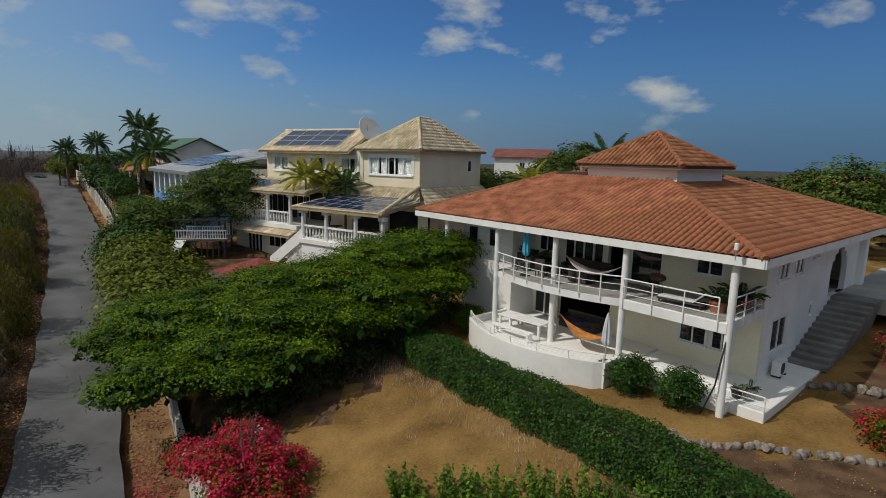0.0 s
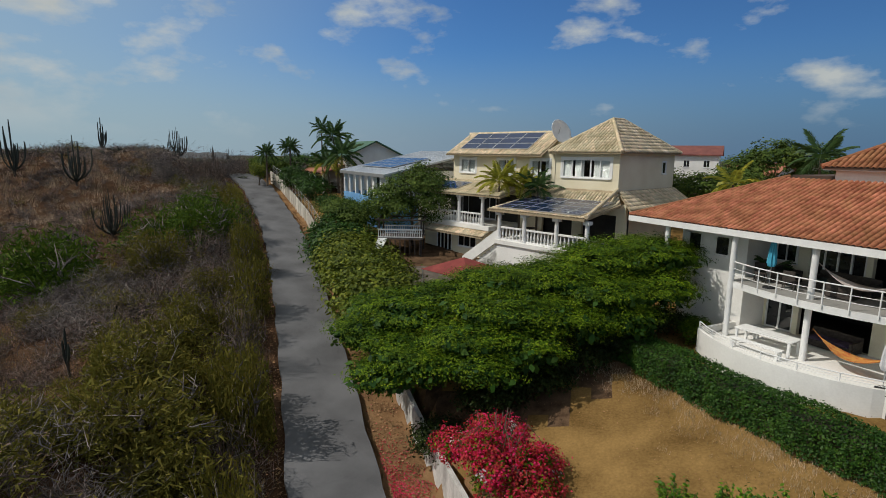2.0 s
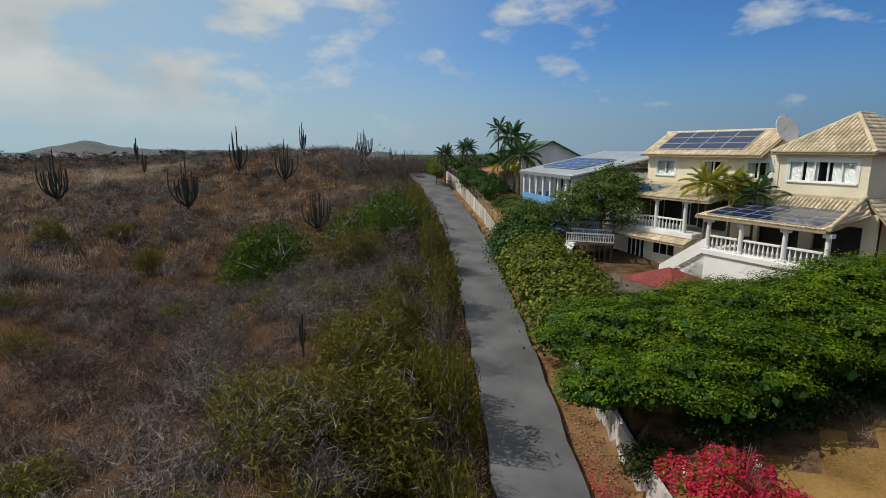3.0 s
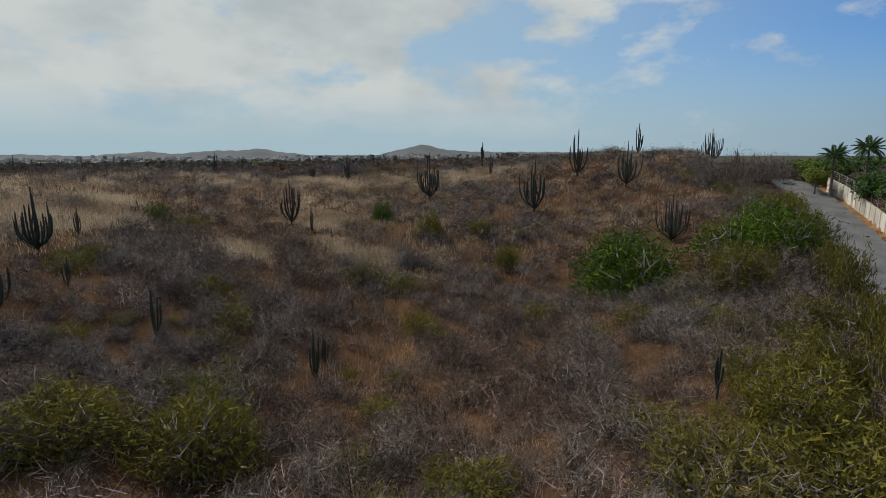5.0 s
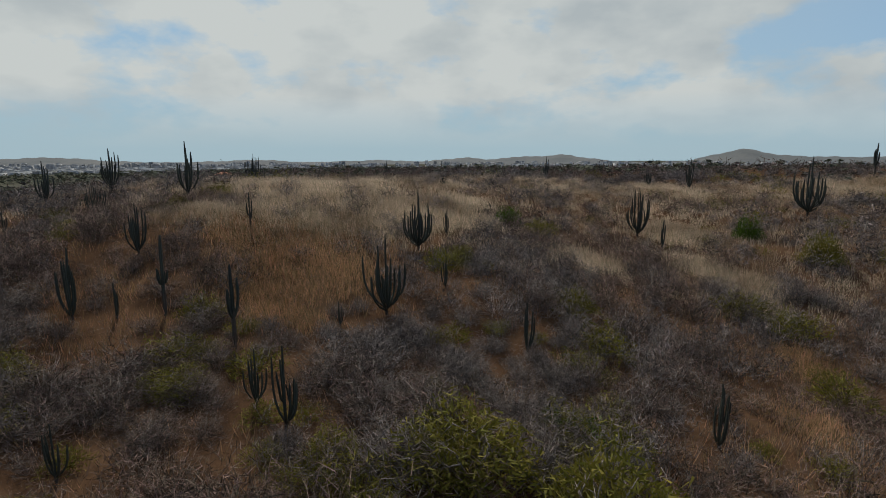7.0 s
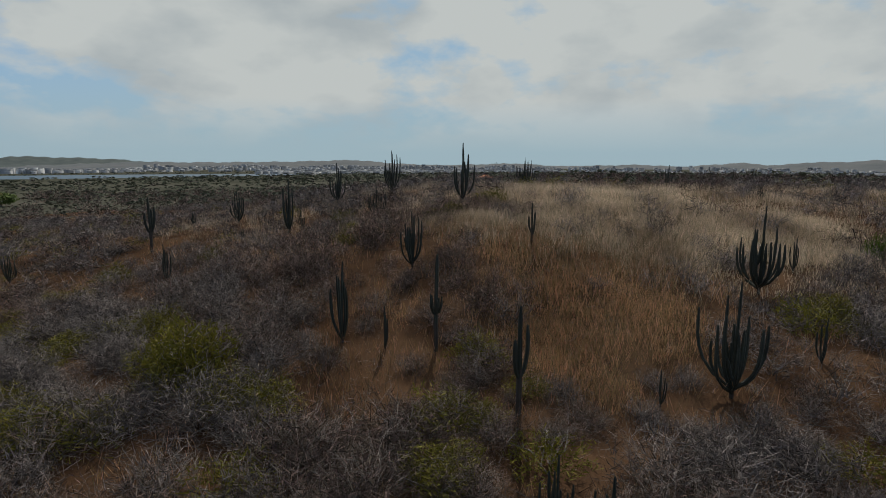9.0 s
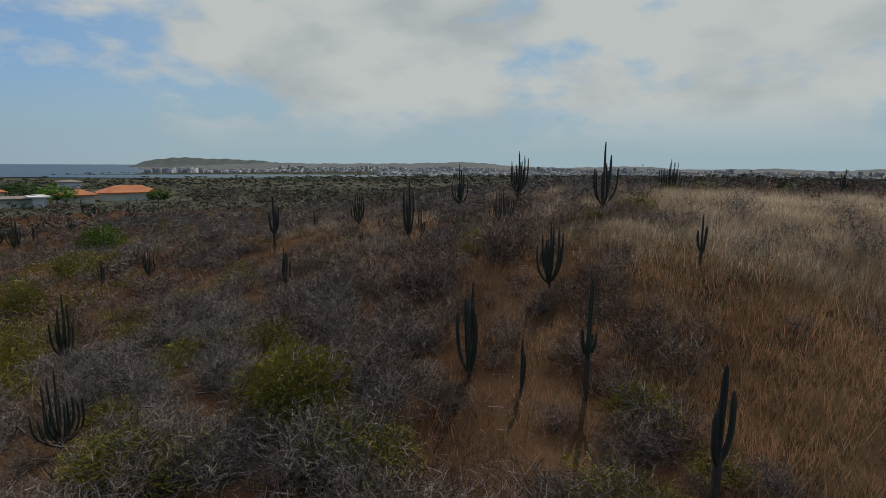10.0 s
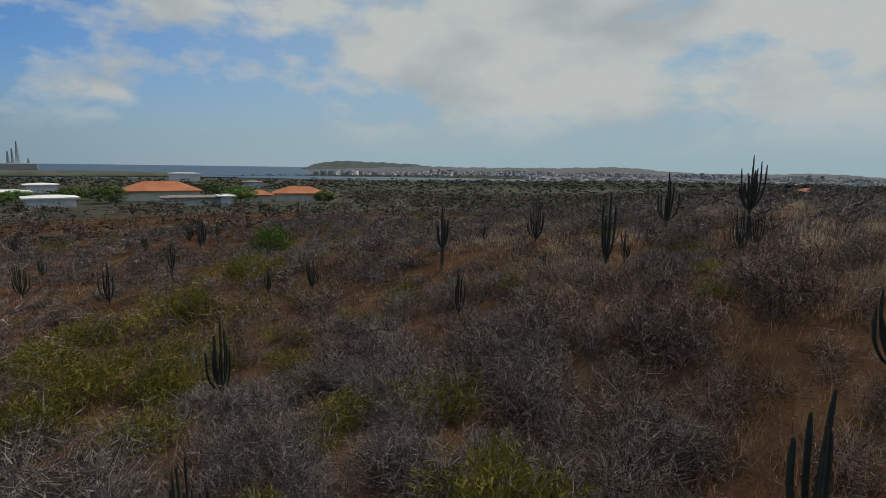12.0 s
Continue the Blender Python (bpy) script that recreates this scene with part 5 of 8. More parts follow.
gtree(-19.0, 42.2, [(-19.2, 42.4, 5.6, 2.0, 1.9, 1.6), (-17.4, 42.6, 5.9, 1.7, 1.7, 1.5), (-21.2, 42.0, 4.9, 1.7, 1.7, 1.3), (-17.0, 42.0, 4.6, 1.5, 1.5, 1.3), (-20.0, 41.2, 4.2, 1.7, 1.6, 1.2), (-18.6, 43.6, 6.9, 1.3, 1.3, 1.0)], 15000, 0.22, M_grove, 71, "rounded grey-green garden tree beside the playhouse", clump=24)
gtree(-26.2, 44.4, [(-26.4, 44.6, 3.0, 1.7, 1.7, 1.3), (-24.6, 43.8, 3.0, 1.6, 1.6, 1.3), (-28.0, 46.4, 3.3, 1.5, 1.5, 1.1), (-23.6, 45.6, 3.4, 1.6, 1.6, 1.3)], 11000, 0.2, M_grove, 72, "dusty green bushy tree behind the road wall", top=1.6, clump=20)
gtree(-31.0, 51.2, [(-31.0, 51.2, 3.3, 1.6, 1.6, 1.0), (-28.6, 49.6, 3.1, 1.5, 1.5, 1.0)], 7000, 0.2, M_hedge, 73, "dark green shrub with white flowers behind the road wall", top=1.0)
gtree(-38.5, 60.0, [(-38.5, 60.0, 5.0, 1.8, 1.6, 1.1), (-41.5, 62.0, 5.6, 1.8, 1.6, 1.3), (-36.0, 57.0, 4.4, 1.7, 1.7, 1.1)], 9000, 0.24, M_hedge, 74, "dark green garden shrubs by the far road wall", top=1.4)
gtree(-49.5, 66.0, [(-49.5, 66.0, 6.0, 0.9, 0.9, 0.9), (-50.5, 67.5, 6.2, 1.0, 0.9, 0.9)], 3000, 0.22, M_leaf_y, 75, "yellow-green bush at the head of the road wall", top=0.8)
gtree(13.0, 57.0, [(13.0, 57.0, 8.2, 3.0, 2.4, 2.2), (16.5, 58.0, 8.0, 2.5, 2.4, 2.0), (10.0, 56.0, 7.2, 2.2, 2.2, 1.8)], 10000, 0.32, M_grove, 76, "green tree behind the orange roof", top=3.5)
gtree(31.5, 44.0, [(31.5, 44.0, 6.6, 3.6, 3.2, 2.6), (28.2, 44.5, 5.8, 2.6, 2.6, 2.2), (35.0, 43.0, 6.0, 3.0, 3.0, 2.4), (30.0, 41.0, 5.2, 2.6, 2.6, 2.2)], 11000, 0.34, M_grove, 77, "large rounded green tree behind the house", top=3.0)
gtree(1.5, 48.0, [(1.5, 48.0, 6.2, 2.2, 2.0, 1.5), (4.5, 47.0, 6.0, 2.2, 2.0, 1.5), (7.5, 48.5, 6.3, 2.2, 2.2, 1.6)], 9000, 0.3, M_grove, 78, "green garden trees between the two houses", top=3.0)


# ---- palms ----
def frond_mesh(name, length, droop, material, seed, pairs=30, wide=0.24):
    """A feather frond: an arching rib with two rows of narrow hanging leaflets."""
    rs = np.random.default_rng(seed)
    V, Fq = [], []

    def at(t):
        return np.array((length * (t - 0.25 * droop * t * t), 0, -length * droop * t ** 2.2))

    for i in range(10):
        a, b = at(i / 10), at((i + 1) / 10)
        w = 0.03 * (1 - i / 11)
        k = len(V)
        V += [a + (0, -w, 0), a + (0, w, 0), b + (0, w, 0), b + (0, -w, 0)]
        Fq.append((k, k + 1, k + 2, k + 3))
    for i in range(pairs):
        t = 0.16 + 0.84 * i / pairs
        p = at(t)
        ll = length * wide * math.sin(math.pi * (0.2 + 0.72 * t)) + 0.10
        for sgn in (-1, 1):
            tip = p + np.array((ll * (0.45 + 0.25 * rs.random()), sgn * ll * 0.72, -ll * (0.30 + 0.45 * rs.random())))
            mid = (p + tip) / 2 + (0, 0, ll * 0.10)
            w = np.array((0.05, 0, 0.015))
            k = len(V)
            V += [p, mid - w, tip, mid + w]
            Fq.append((k, k + 1, k + 2, k + 3))
    ob = arrays(name, V, Fq, material)
    me = ob.data
    bpy.data.objects.remove(ob)
    return me


FROND = [frond_mesh("frond", 2.3, d, M_palm, 80 + i) for i, d in enumerate((0.30, 0.45, 0.6))]
FROND_Y = [frond_mesh("frond", 2.2, d, M_palm_y, 90 + i) for i, d in enumerate((0.35, 0.5, 0.65))]


def palm(x, y, z0, z1, scale, meshes, seed, label, count=17, lean=(0, 0), windy=0.0, trunk_r=0.13, high=78, low=-22, dead=0):
    rs = random.Random(seed)
    t = thing("palm_tree", pose(x, y, z0), label, "palm tree", "palms")
    bm = bmesh.new()
    prev = Vector((0, 0, -0.3))
    for i in range(8):
        f = (i + 1) / 8
        q = Vector((lean[0] * f * f, lean[1] * f * f, (z1 - z0) * f))
        rod(bm, prev, q, trunk_r * (1.25 - 0.05 * i), trunk_r * (1.1 - 0.05 * i), 9)
        prev = q
    part("trunk", bm, M_bark, t)
    for k in range(count):
        a = k * 137.5 + rs.uniform(-16, 16)
        f = k / (count - 1)
        ob = new("frond", FROND_Y[k % 3] if k >= count - dead else meshes[min(2, int(f * 3))])
        ob.parent = t
        tilt = high + (low - high) * f ** 0.85 + rs.uniform(-7, 7)
        if windy:
            c, s_ = math.cos(radians(a)) + windy, math.sin(radians(a)) - 0.4 * windy
            a = math.degrees(math.atan2(s_, c))
        z = scale * rs.uniform(0.85, 1.1)
        ob.matrix_basis = Matrix.Translation(prev) @ pose(0, 0, 0, 0, -tilt, a) @ Matrix.Diagonal((z, z, z, 1))
    return t


palm(-46.6, 63.6, 4.5, 8.6, 0.72, FROND, 1, "green palm with stiff fronds by the road head", count=32)
palm(-44.4, 66.0, 5.0, 9.4, 0.76, FROND, 2, "green palm with stiff fronds behind the road wall", count=32)
palm(-35.4, 62.2, 4.0, 10.8, 1.12, FROND, 3, "tall green coconut palm with windblown fronds", windy=0.35, count=24, lean=(-0.5, -0.3))
palm(-36.4, 61.8, 4.0, 7.6, 1.05, FROND, 4, "coconut palm with yellowing lower fronds", count=24, dead=8, lean=(-0.4, 0))
palm(-39.7, 66.3, 4.0, 12.0, 0.8, FROND, 5, "tall slim palm behind the green roof", windy=0.3, count=16, trunk_r=0.1)
palm(-33.2, 58.5, 4.0, 8.6, 1.2, FROND, 6, "broad green palm beside the blue veranda", count=26, dead=4, lean=(0.3, -0.4))
palm(-11.1, 39.4, 0.5, 6.8, 0.9, FROND_Y, 7, "bright yellow-green ornamental palm beside the veranda", trunk_r=0.09, count=19, high=86, low=5)
palm(-9.6, 40.2, 0.5, 6.6, 0.85, FROND_Y, 8, "green ornamental palm beside the veranda", trunk_r=0.09, count=19, high=86, low=5)
palm(-8.2, 39.6, 0.5, 6.3, 0.85, FROND, 9, "green-gold ornamental palm beside the veranda", trunk_r=0.09, count=15, high=86, low=0)
palm(14.0, 50.0, 1.5, 8.9, 1.2, FROND, 10, "broad palm rising behind the orange roof", count=17)
palm(6.0, 43.5, 1.0, 6.8, 0.9, FROND_Y, 11, "small palm between the houses", count=13)
# trees behind the gardens at the head of the lane
for i, (x, y, r, h, m_) in enumerate(((-52, 74, 2.6, 2.6, M_grove), (-47, 77, 2.8, 3.2, M_hedge), (-42, 76, 2.6, 3.4, M_grove), (-57, 80, 3.0, 2.4, M_grove), (-29, 72, 2.6, 3.2, M_grove), (-24, 66, 2.4, 3.4, M_hedge), (-33, 80, 3.2, 4.0, M_grove), (-18, 62, 2.4, 3.6, M_grove), (-6, 62, 2.8, 4.2, M_grove), (3, 60, 2.6, 4.0, M_hedge), (22, 62, 3.0, 4.4, M_grove), (40, 52, 3.4, 4.6, M_grove), (46, 40, 3.2, 4.2, M_grove), (52, 30, 3.2, 4.0, M_hedge), (42, 28, 2.6, 3.2, M_grove), (38, 20, 2.4, 2.8, M_grove))):
    g = gz(x, y)
    rs = np.random.default_rng(700 + i)
    gtree(x, y, [(x, y, g + h * 0.75, r, r, h * 0.38)] + [(x + rs.uniform(-1, 1) * r, y + rs.uniform(-1, 1) * r, g + h * rs.uniform(0.5, 0.8), r * 0.7, r * 0.7, h * 0.3) for _ in range(3)], 3400, 0.34, m_, 720 + i, "bushy garden tree beyond the houses", top=h * 0.4, clump=20)
# ---- walls along the lane ----
def road_wall(name, s0, s1, step, height, label, panels=True):
    w = thing(name, None, label, "wall", kind="")
    s = s0
    me = None
    while s < s1:
        x, y = road_at(s, float(wall_off(s)))
        x2, y2 = road_at(s + step, float(wall_off(s + step)))
        z, z2 = float(road_z(s)), float(road_z(s + step))
        a = math.atan2(y2 - y, x2 - x)
        L = math.hypot(x2 - x, y2 - y)
        nx_, ny_ = -math.sin(a), math.cos(a)
        bm = bmesh.new()
        t = 0.06 if panels else 0.11
        zt = z + height
        zt2 = z2 + height
        vs = []
        for px, py, za, zb in ((x, y, z - 0.5, zt), (x2, y2, z2 - 0.5, zt2)):
            for sg in (-1, 1):
                vs.append([bm.verts.new((px + sg * nx_ * t, py + sg * ny_ * t, zz)) for zz in (za, zb)])
        A_, B_, C_, D_ = vs
        for q in ((A_[0], C_[0], C_[1], A_[1]), (D_[0], B_[0], B_[1], D_[1]), (A_[1], C_[1], D_[1], B_[1]), (A_[0], B_[0], D_[0], C_[0]), (A_[0], A_[1], B_[1], B_[0]), (C_[0], D_[0], D_[1], C_[1])):
            bm.faces.new(q)
        bmesh.ops.recalc_face_normals(bm, faces=bm.faces)
        part("panel" if panels else "wall_bay", bm, M_panel if panels else M_stained, w)
        if panels:
            bm = bmesh.new()
            box(bm, x - 0.1, x + 0.1, y - 0.1, y + 0.1, z - 0.4, zt + 0.06, 0.02)
            part("post", bm, M_panel, w)
        s += step
    return w


M_panel = mat("stained_concrete_panel", (0.34, 0.30, 0.24), (0.66, 0.62, 0.54), 0.5, 0.9, bump=0.4, vary=0.15, stretch=(1, 1, 0.3))
M_stained = mat("streaked_white_render", (0.30, 0.29, 0.27), (0.72, 0.70, 0.66), 1.1, 0.9, bump=0.3, stretch=(1, 1, 0.22))
road_wall("road_wall", 21.0, 57.0, 1.5, 1.75, "pale concrete panel wall along the lane")
road_wall("road_wall", -14.0, 20.9, 2.0, 1.75, "streaked white garden wall at the lane", panels=False)
fence = thing("chain_link_fence", None, "grey chain-link fence above the lane wall", "fence")
for i in range(19):
    s = 21.0 + i * 2
    x, y = road_at(s, float(wall_off(s)) + 0.35)
    bm = bmesh.new()
    rod(bm, (x, y, gz(x, y) - 0.3), (x, y, float(road_z(s)) + 2.6), 0.03, 0.03, 6)
    part("fence_post", bm, M_alu, fence)
for dz in (1.85, 2.1, 2.35, 2.58):
    bm = bmesh.new()
    for i in range(18):
        s, q = 21.0 + i * 2, 23.0 + i * 2
        rod(bm, (*road_at(s, float(wall_off(s)) + 0.35), float(road_z(s)) + dz), (*road_at(q, float(wall_off(q)) + 0.35), float(road_z(q)) + dz), 0.022 if dz > 2.5 else 0.01, None, 5)
    part("fence_wire", bm, M_alu, fence)


# ---- neighbouring houses ----
def gable_house(name_label, m, x0, x1, depth, z0, eave, ridge, wallmat, roofmat, windows, over=0.5):
    h = thing("house", m, name_label, "house")
    holes = [w for w in windows]
    bm = wall(bmesh.new(), x0, x1, 0, 0.25, z0, eave, holes)
    wall(bm, x0, x1, depth - 0.25, depth, z0, eave)
    wall(bm, x0, x0 + 0.25, 0.25, depth - 0.25, z0, eave, axis="y")
    wall(bm, x1 - 0.25, x1, 0.25, depth - 0.25, z0, eave, axis="y")
    part("wall", bm, wallmat, h)
    for x in (x0, x1 - 0.25):
        bm = bmesh.new()
        v = [bm.verts.new(p) for p in ((x, 0, eave), (x, depth, eave), (x, depth / 2, ridge - 0.05), (x + 0.25, 0, eave), (x + 0.25, depth, eave), (x + 0.25, depth / 2, ridge - 0.05))]
        bm.faces.new(v[:3][::-1]), bm.faces.new(v[3:]), bm.faces.new((v[0], v[3], v[5], v[2])), bm.faces.new((v[1], v[2], v[5], v[4])), bm.faces.new((v[0], v[1], v[4], v[3]))
        part("gable", bm, wallmat, h)
    r = roof_of(h)
    for y0, y1 in ((-over, depth / 2), (depth + over, depth / 2)):
        bm = bmesh.new()
        drop = (ridge - eave) / (depth / 2) * over
        slope_slab(bm, (x0 - over, y0, eave - drop + 0.1), (x1 + over, y0, eave - drop + 0.1), (x0 - over, y1, ridge + 0.1), (x1 + over, y1, ridge + 0.1), 0.18)
        bmesh.ops.recalc_face_normals(bm, faces=bm.faces)
        part("roof_slope", bm, roofmat, r)
    for w in holes:
        window_unit(h, w[0], w[1], w[2], w[3], 0.0, "x", 2)
    return h


G_M = pose(-36.6, 67.3, 0, 0, 0, -48.3)
green_house = gable_house("white house with a green sheet roof", G_M, -13, 0, 8.5, 3.0, 8.4, 10.4, M_white, M_greenroof, [(-11.5, -10.0, 5.5, 6.8), (-4.0, -2.6, 5.4, 6.8)])
window_unit(green_house, 2.6, 4.4, 6.8, 7.6, 0.0, "y", 2, out=1)
lower = roof_of(green_house)
lower["label"] = "low terracotta veranda roof"
bm = bmesh.new()
slope_slab(bm, (-13, -3.2, 6.1), (-0.5, -3.2, 6.1), (-13, 0, 7.2), (-0.5, 0, 7.2), 0.15)
part("roof_deck", bm, M_terracotta, lower)
for x in (-12.5, -9, -5.5, -1):
    bm = bmesh.new()
    rod(bm, (x, -3.0, 2.5), (x, -3.0, 6.1), 0.13, 0.13, 10)
    part("column", bm, M_trim, green_house)

B_M = pose(-30.5, 54.3, 0, 0, 0, -47)
blue_house = thing("house", B_M, "blue and white house with a pale sheet roof and columned veranda", "house")
br = roof_of(blue_house)
bm = bmesh.new()
slope_slab(bm, (-0.6, -0.6, 6.95), (12.4, -0.6, 6.95), (-0.6, 9.5, 9.1), (12.4, 9.5, 9.1), 0.16)
slope_slab(bm, (12.4, 19.0, 7.0), (-0.6, 19.0, 7.0), (12.4, 9.5, 9.1), (-0.6, 9.5, 9.1), 0.16)
for k in range(26):
    rod(bm, (-0.5 + k * 0.5, -0.6, 6.97), (-0.5 + k * 0.5, 9.5, 9.12), 0.025, 0.025, 4)
bmesh.ops.recalc_face_normals(bm, faces=bm.faces)
part("roof_slope", bm, M_metalroof, br, "pale sheet-metal roof")
bm = bmesh.new()
box(bm, -0.62, 12.4, -0.66, -0.56, 6.62, 6.93)
part("fascia", bm, M_alu, br, "grey sheet fascia")
bm = wall(bmesh.new(), -0.2, 12.0, 3.0, 3.25, 2.0, 6.9, [(1.0, 3.0, 4.2, 6.4), (4.2, 6.2, 4.2, 6.4), (7.4, 9.4, 4.2, 6.4)])
wall(bm, -0.2, 0.05, 3.25, 18, 2.0, 7.2, axis="y")
wall(bm, 11.75, 12.0, 3.25, 18, 2.0, 7.2, axis="y")
part("wall", bm, M_white, blue_house)
for x in (1.0, 4.2, 7.4):
    window_unit(blue_house, x, x + 2, 4.2, 6.4, 3.0, "x", 2, name="glazed_door")
for x in (-0.2, 1.6, 3.4, 5.2, 7.0, 8.8, 10.6, 11.8):
    bm = bmesh.new()
    box(bm, x - 0.16, x + 0.16, -0.26, 0.06, 4.4, 6.7, 0.02)
    part("column", bm, M_trim, blue_house, "white square column")
bm = bmesh.new()
box(bm, -0.4, 12.0, -0.3, 0.0, 1.6, 4.6), box(bm, -0.4, -0.1, 0.0, 3.2, 1.6, 4.6), box(bm, -0.1, 12.0, 0.0, 3.0, 1.6, 3.8)
part("parapet", bm, M_bluewall, blue_house, "bright blue veranda parapet")
solar_array(B_M, Vector((1.2, 1.2, 7.45)), (1, 0, 0), (0, 10.1, 2.15), 5, 4, 1.65, 1.05)

far1 = gable_house("white house with a maroon roof beyond the garden", pose(11.2, 102.5, 0, 0, 0, -14), -4.0, 6.4, 7, -3, 9.3, 10.7, M_white, M_brownroof, [(0.8, 1.8, 7.0, 8.2), (4.0, 5.0, 7.0, 8.2)])
far2 = gable_house("tan house with a terracotta roof beyond the garden", pose(18.0, 96.0, 0, 0, 0, -40), -1, 7, 8, -3, 6.4, 7.9, M_cream, M_terracotta, [(1.0, 2.2, 4.6, 5.6)])
far3 = gable_house("low house with a terracotta roof beyond the trees", pose(40.0, 60.0, 0, 0, 0, -60), -4, 8, 8, 2, 6.0, 7.6, M_white, M_terracotta, [(1.0, 2.2, 4.2, 5.4)])

# satellite dish on the yellow house
dish = thing("satellite_dish", pose(-7.0, 42.2, 9.2), "large white satellite dish on a mast", "satellite dish")
bm = bmesh.new()
rod(bm, (0, 0, -0.6), (0, 0, 1.3), 0.05, 0.05, 10)
part("mast", bm, M_alu, dish)
bm = bmesh.new()
rings = []
for j in range(7):
    r = 1.0 * j / 6 + 0.001
    rings.append([bm.verts.new((r * math.cos(6.2832 * k / 28), r * math.sin(6.2832 * k / 28), 0.32 * r ** 2)) for k in range(28)])
for a_, b_ in zip(rings, rings[1:]):
    for k in range(28):
        bm.faces.new((a_[k], a_[(k + 1) % 28], b_[(k + 1) % 28], b_[k]))
bowl = part("bowl", bm, M_trim, dish, smooth=True)
bowl.matrix_basis = pose(0, 0, 1.35, 68, 0, 48)
bowl.modifiers.new("thick", "SOLIDIFY").thickness = 0.03
bm = bmesh.new()
rod(bm, (0, 0, 1.3), (0.15, -0.75, 1.75), 0.02, 0.02, 6)
part("feed_arm", bm, M_alu, dish)

# ---- the yard below the yellow house ----
play = thing("playhouse", pose(-19.2, 40.2, gz(-19.2, 40.2), 0, 0, 12), "white wooden raised playhouse with railings on dark posts", "playhouse")
for x in (-1.7, 1.7):
    for y in (-1.1, 1.1):
        bm = bmesh.new()
        box(bm, x - 0.06, x + 0.06, y - 0.06, y + 0.06, -0.3, 2.75)
        part("post", bm, M_darkwood, play)
bm = bmesh.new()
box(bm, -1.85, 1.85, -1.25, 1.25, 1.2, 1.32)
part("deck", bm, M_wood, play)
bm = bmesh.new()
for y in (-1.3, 1.3):
    box(bm, -2.0, 2.0, y - 0.05, y + 0.05, 2.72, 2.84)
for x in (-1.9, -0.95, 0.0, 0.95, 1.9):
    box(bm, x - 0.04, x + 0.04, -1.25, 1.25, 2.73, 2.82)
part("roof_frame", bm, M_darkwood, play, "open dark timber roof frame")
for y in (-1.2, 1.2):
    bm = bmesh.new()
    box(bm, -1.8, 1.8, y - 0.04, y + 0.04, 1.95, 2.05), box(bm, -1.8, 1.8, y - 0.03, y + 0.03, 1.35, 1.42)
    part("rail", bm, M_trim, play)
    for k in range(20):
        bm = bmesh.new()
        box(bm, -1.75 + k * 0.184 - 0.025, -1.75 + k * 0.184 + 0.025, y - 0.02, y + 0.02, 1.42, 1.95)
        part("baluster", bm, M_trim, play)
bm = bmesh.new()
slope_slab(bm, (-2.3, -3.0, 0.0), (-1.6, -3.0, 0.0), (-1.75, -1.25, 1.3), (-1.05, -1.25, 1.3), 0.1)
bmesh.ops.recalc_face_normals(bm, faces=bm.faces)
part("slide", bm, M_trim, play)
for k in range(9):
    bm = bmesh.new()
    x = -1.6 + k * 0.4
    box(bm, x - 0.04, x + 0.04, -1.28, -1.2, 0.0, 1.15)
    part("slat", bm, M_darkwood, play)

M_deck = mat("grey_brown_paving", (0.07, 0.055, 0.045), (0.17, 0.14, 0.115), 1.2, 0.9, bump=0.4, sheen=0.2)
canopy = thing("garden_canopy", pose(-12.2, 32.4, gz(-12.2, 32.4), 0, 0, -32), "maroon canvas hip canopy on slim posts", "canopy")
bm = bmesh.new()
cc = [(-2.1, -1.9, 1.9), (2.1, -1.9, 1.9), (2.1, 1.9, 1.9), (-2.1, 1.9, 1.9)]
for i in range(4):
    slope_slab(bm, cc[i], cc[(i + 1) % 4], (0, 0, 2.75), (0, 0, 2.75), 0.03)
bmesh.ops.recalc_face_normals(bm, faces=bm.faces)
part("cloth", bm, M_canopy, canopy)
for x, y, _ in cc:
    bm = bmesh.new()
    rod(bm, (x * 0.96, y * 0.96, -0.2), (x * 0.96, y * 0.96, 1.92), 0.035, 0.035, 8)
    part("post", bm, M_alu, canopy)
bm = bmesh.new()
box(bm, -5.6, 4.2, -3.4, 4.6, -0.4, 0.1)
deck = part("pool_deck", bm, M_deck)
deck.matrix_basis = pose(-14.4, 36.6, gz(-14.4, 36.6) + 0.05, 0, 0, 40)
tagged(deck, "pale paved deck in the yard", "paving", kind="structure")

# ---- front terrace and balcony furniture, in the house's axes ----
def at_house(x, y, z, turn=0):
    return H_M @ pose(x, y, z, 0, 0, turn)


def parasol(m, h, material, label):
    p = thing("parasol", m, label, "parasol")
    bm = bmesh.new()
    rod(bm, (0, 0, 0), (0, 0, h), 0.022, 0.022, 8)
    part("pole", bm, M_alu, p)
    bm = bmesh.new()
    rod(bm, (0, 0, 0), (0, 0, 0.08), 0.26, 0.24, 18)
    part("base", bm, M_black, p)
    bm = bmesh.new()
    prof = ((h - 1.35, 0.14), (h - 1.2, 0.2), (h - 0.7, 0.17), (h - 0.3, 0.11), (h - 0.05, 0.05), (h + 0.04, 0.01))
    rings = [[bm.verts.new((r * (1.0 if k % 2 else 0.72) * math.cos(6.2832 * k / 16), r * (1.0 if k % 2 else 0.72) * math.sin(6.2832 * k / 16), z)) for k in range(16)] for z, r in prof]
    for a_, b_ in zip(rings, rings[1:]):
        for k in range(16):
            bm.faces.new((a_[k], a_[(k + 1) % 16], b_[(k + 1) % 16], b_[k]))
    bm.faces.new(rings[0][::-1])
    part("folded_cloth", bm, material, p)
    return p


parasol(at_house(-9.3, 0.25, Z_B), 2.35, M_blue, "closed turquoise parasol on the balcony")
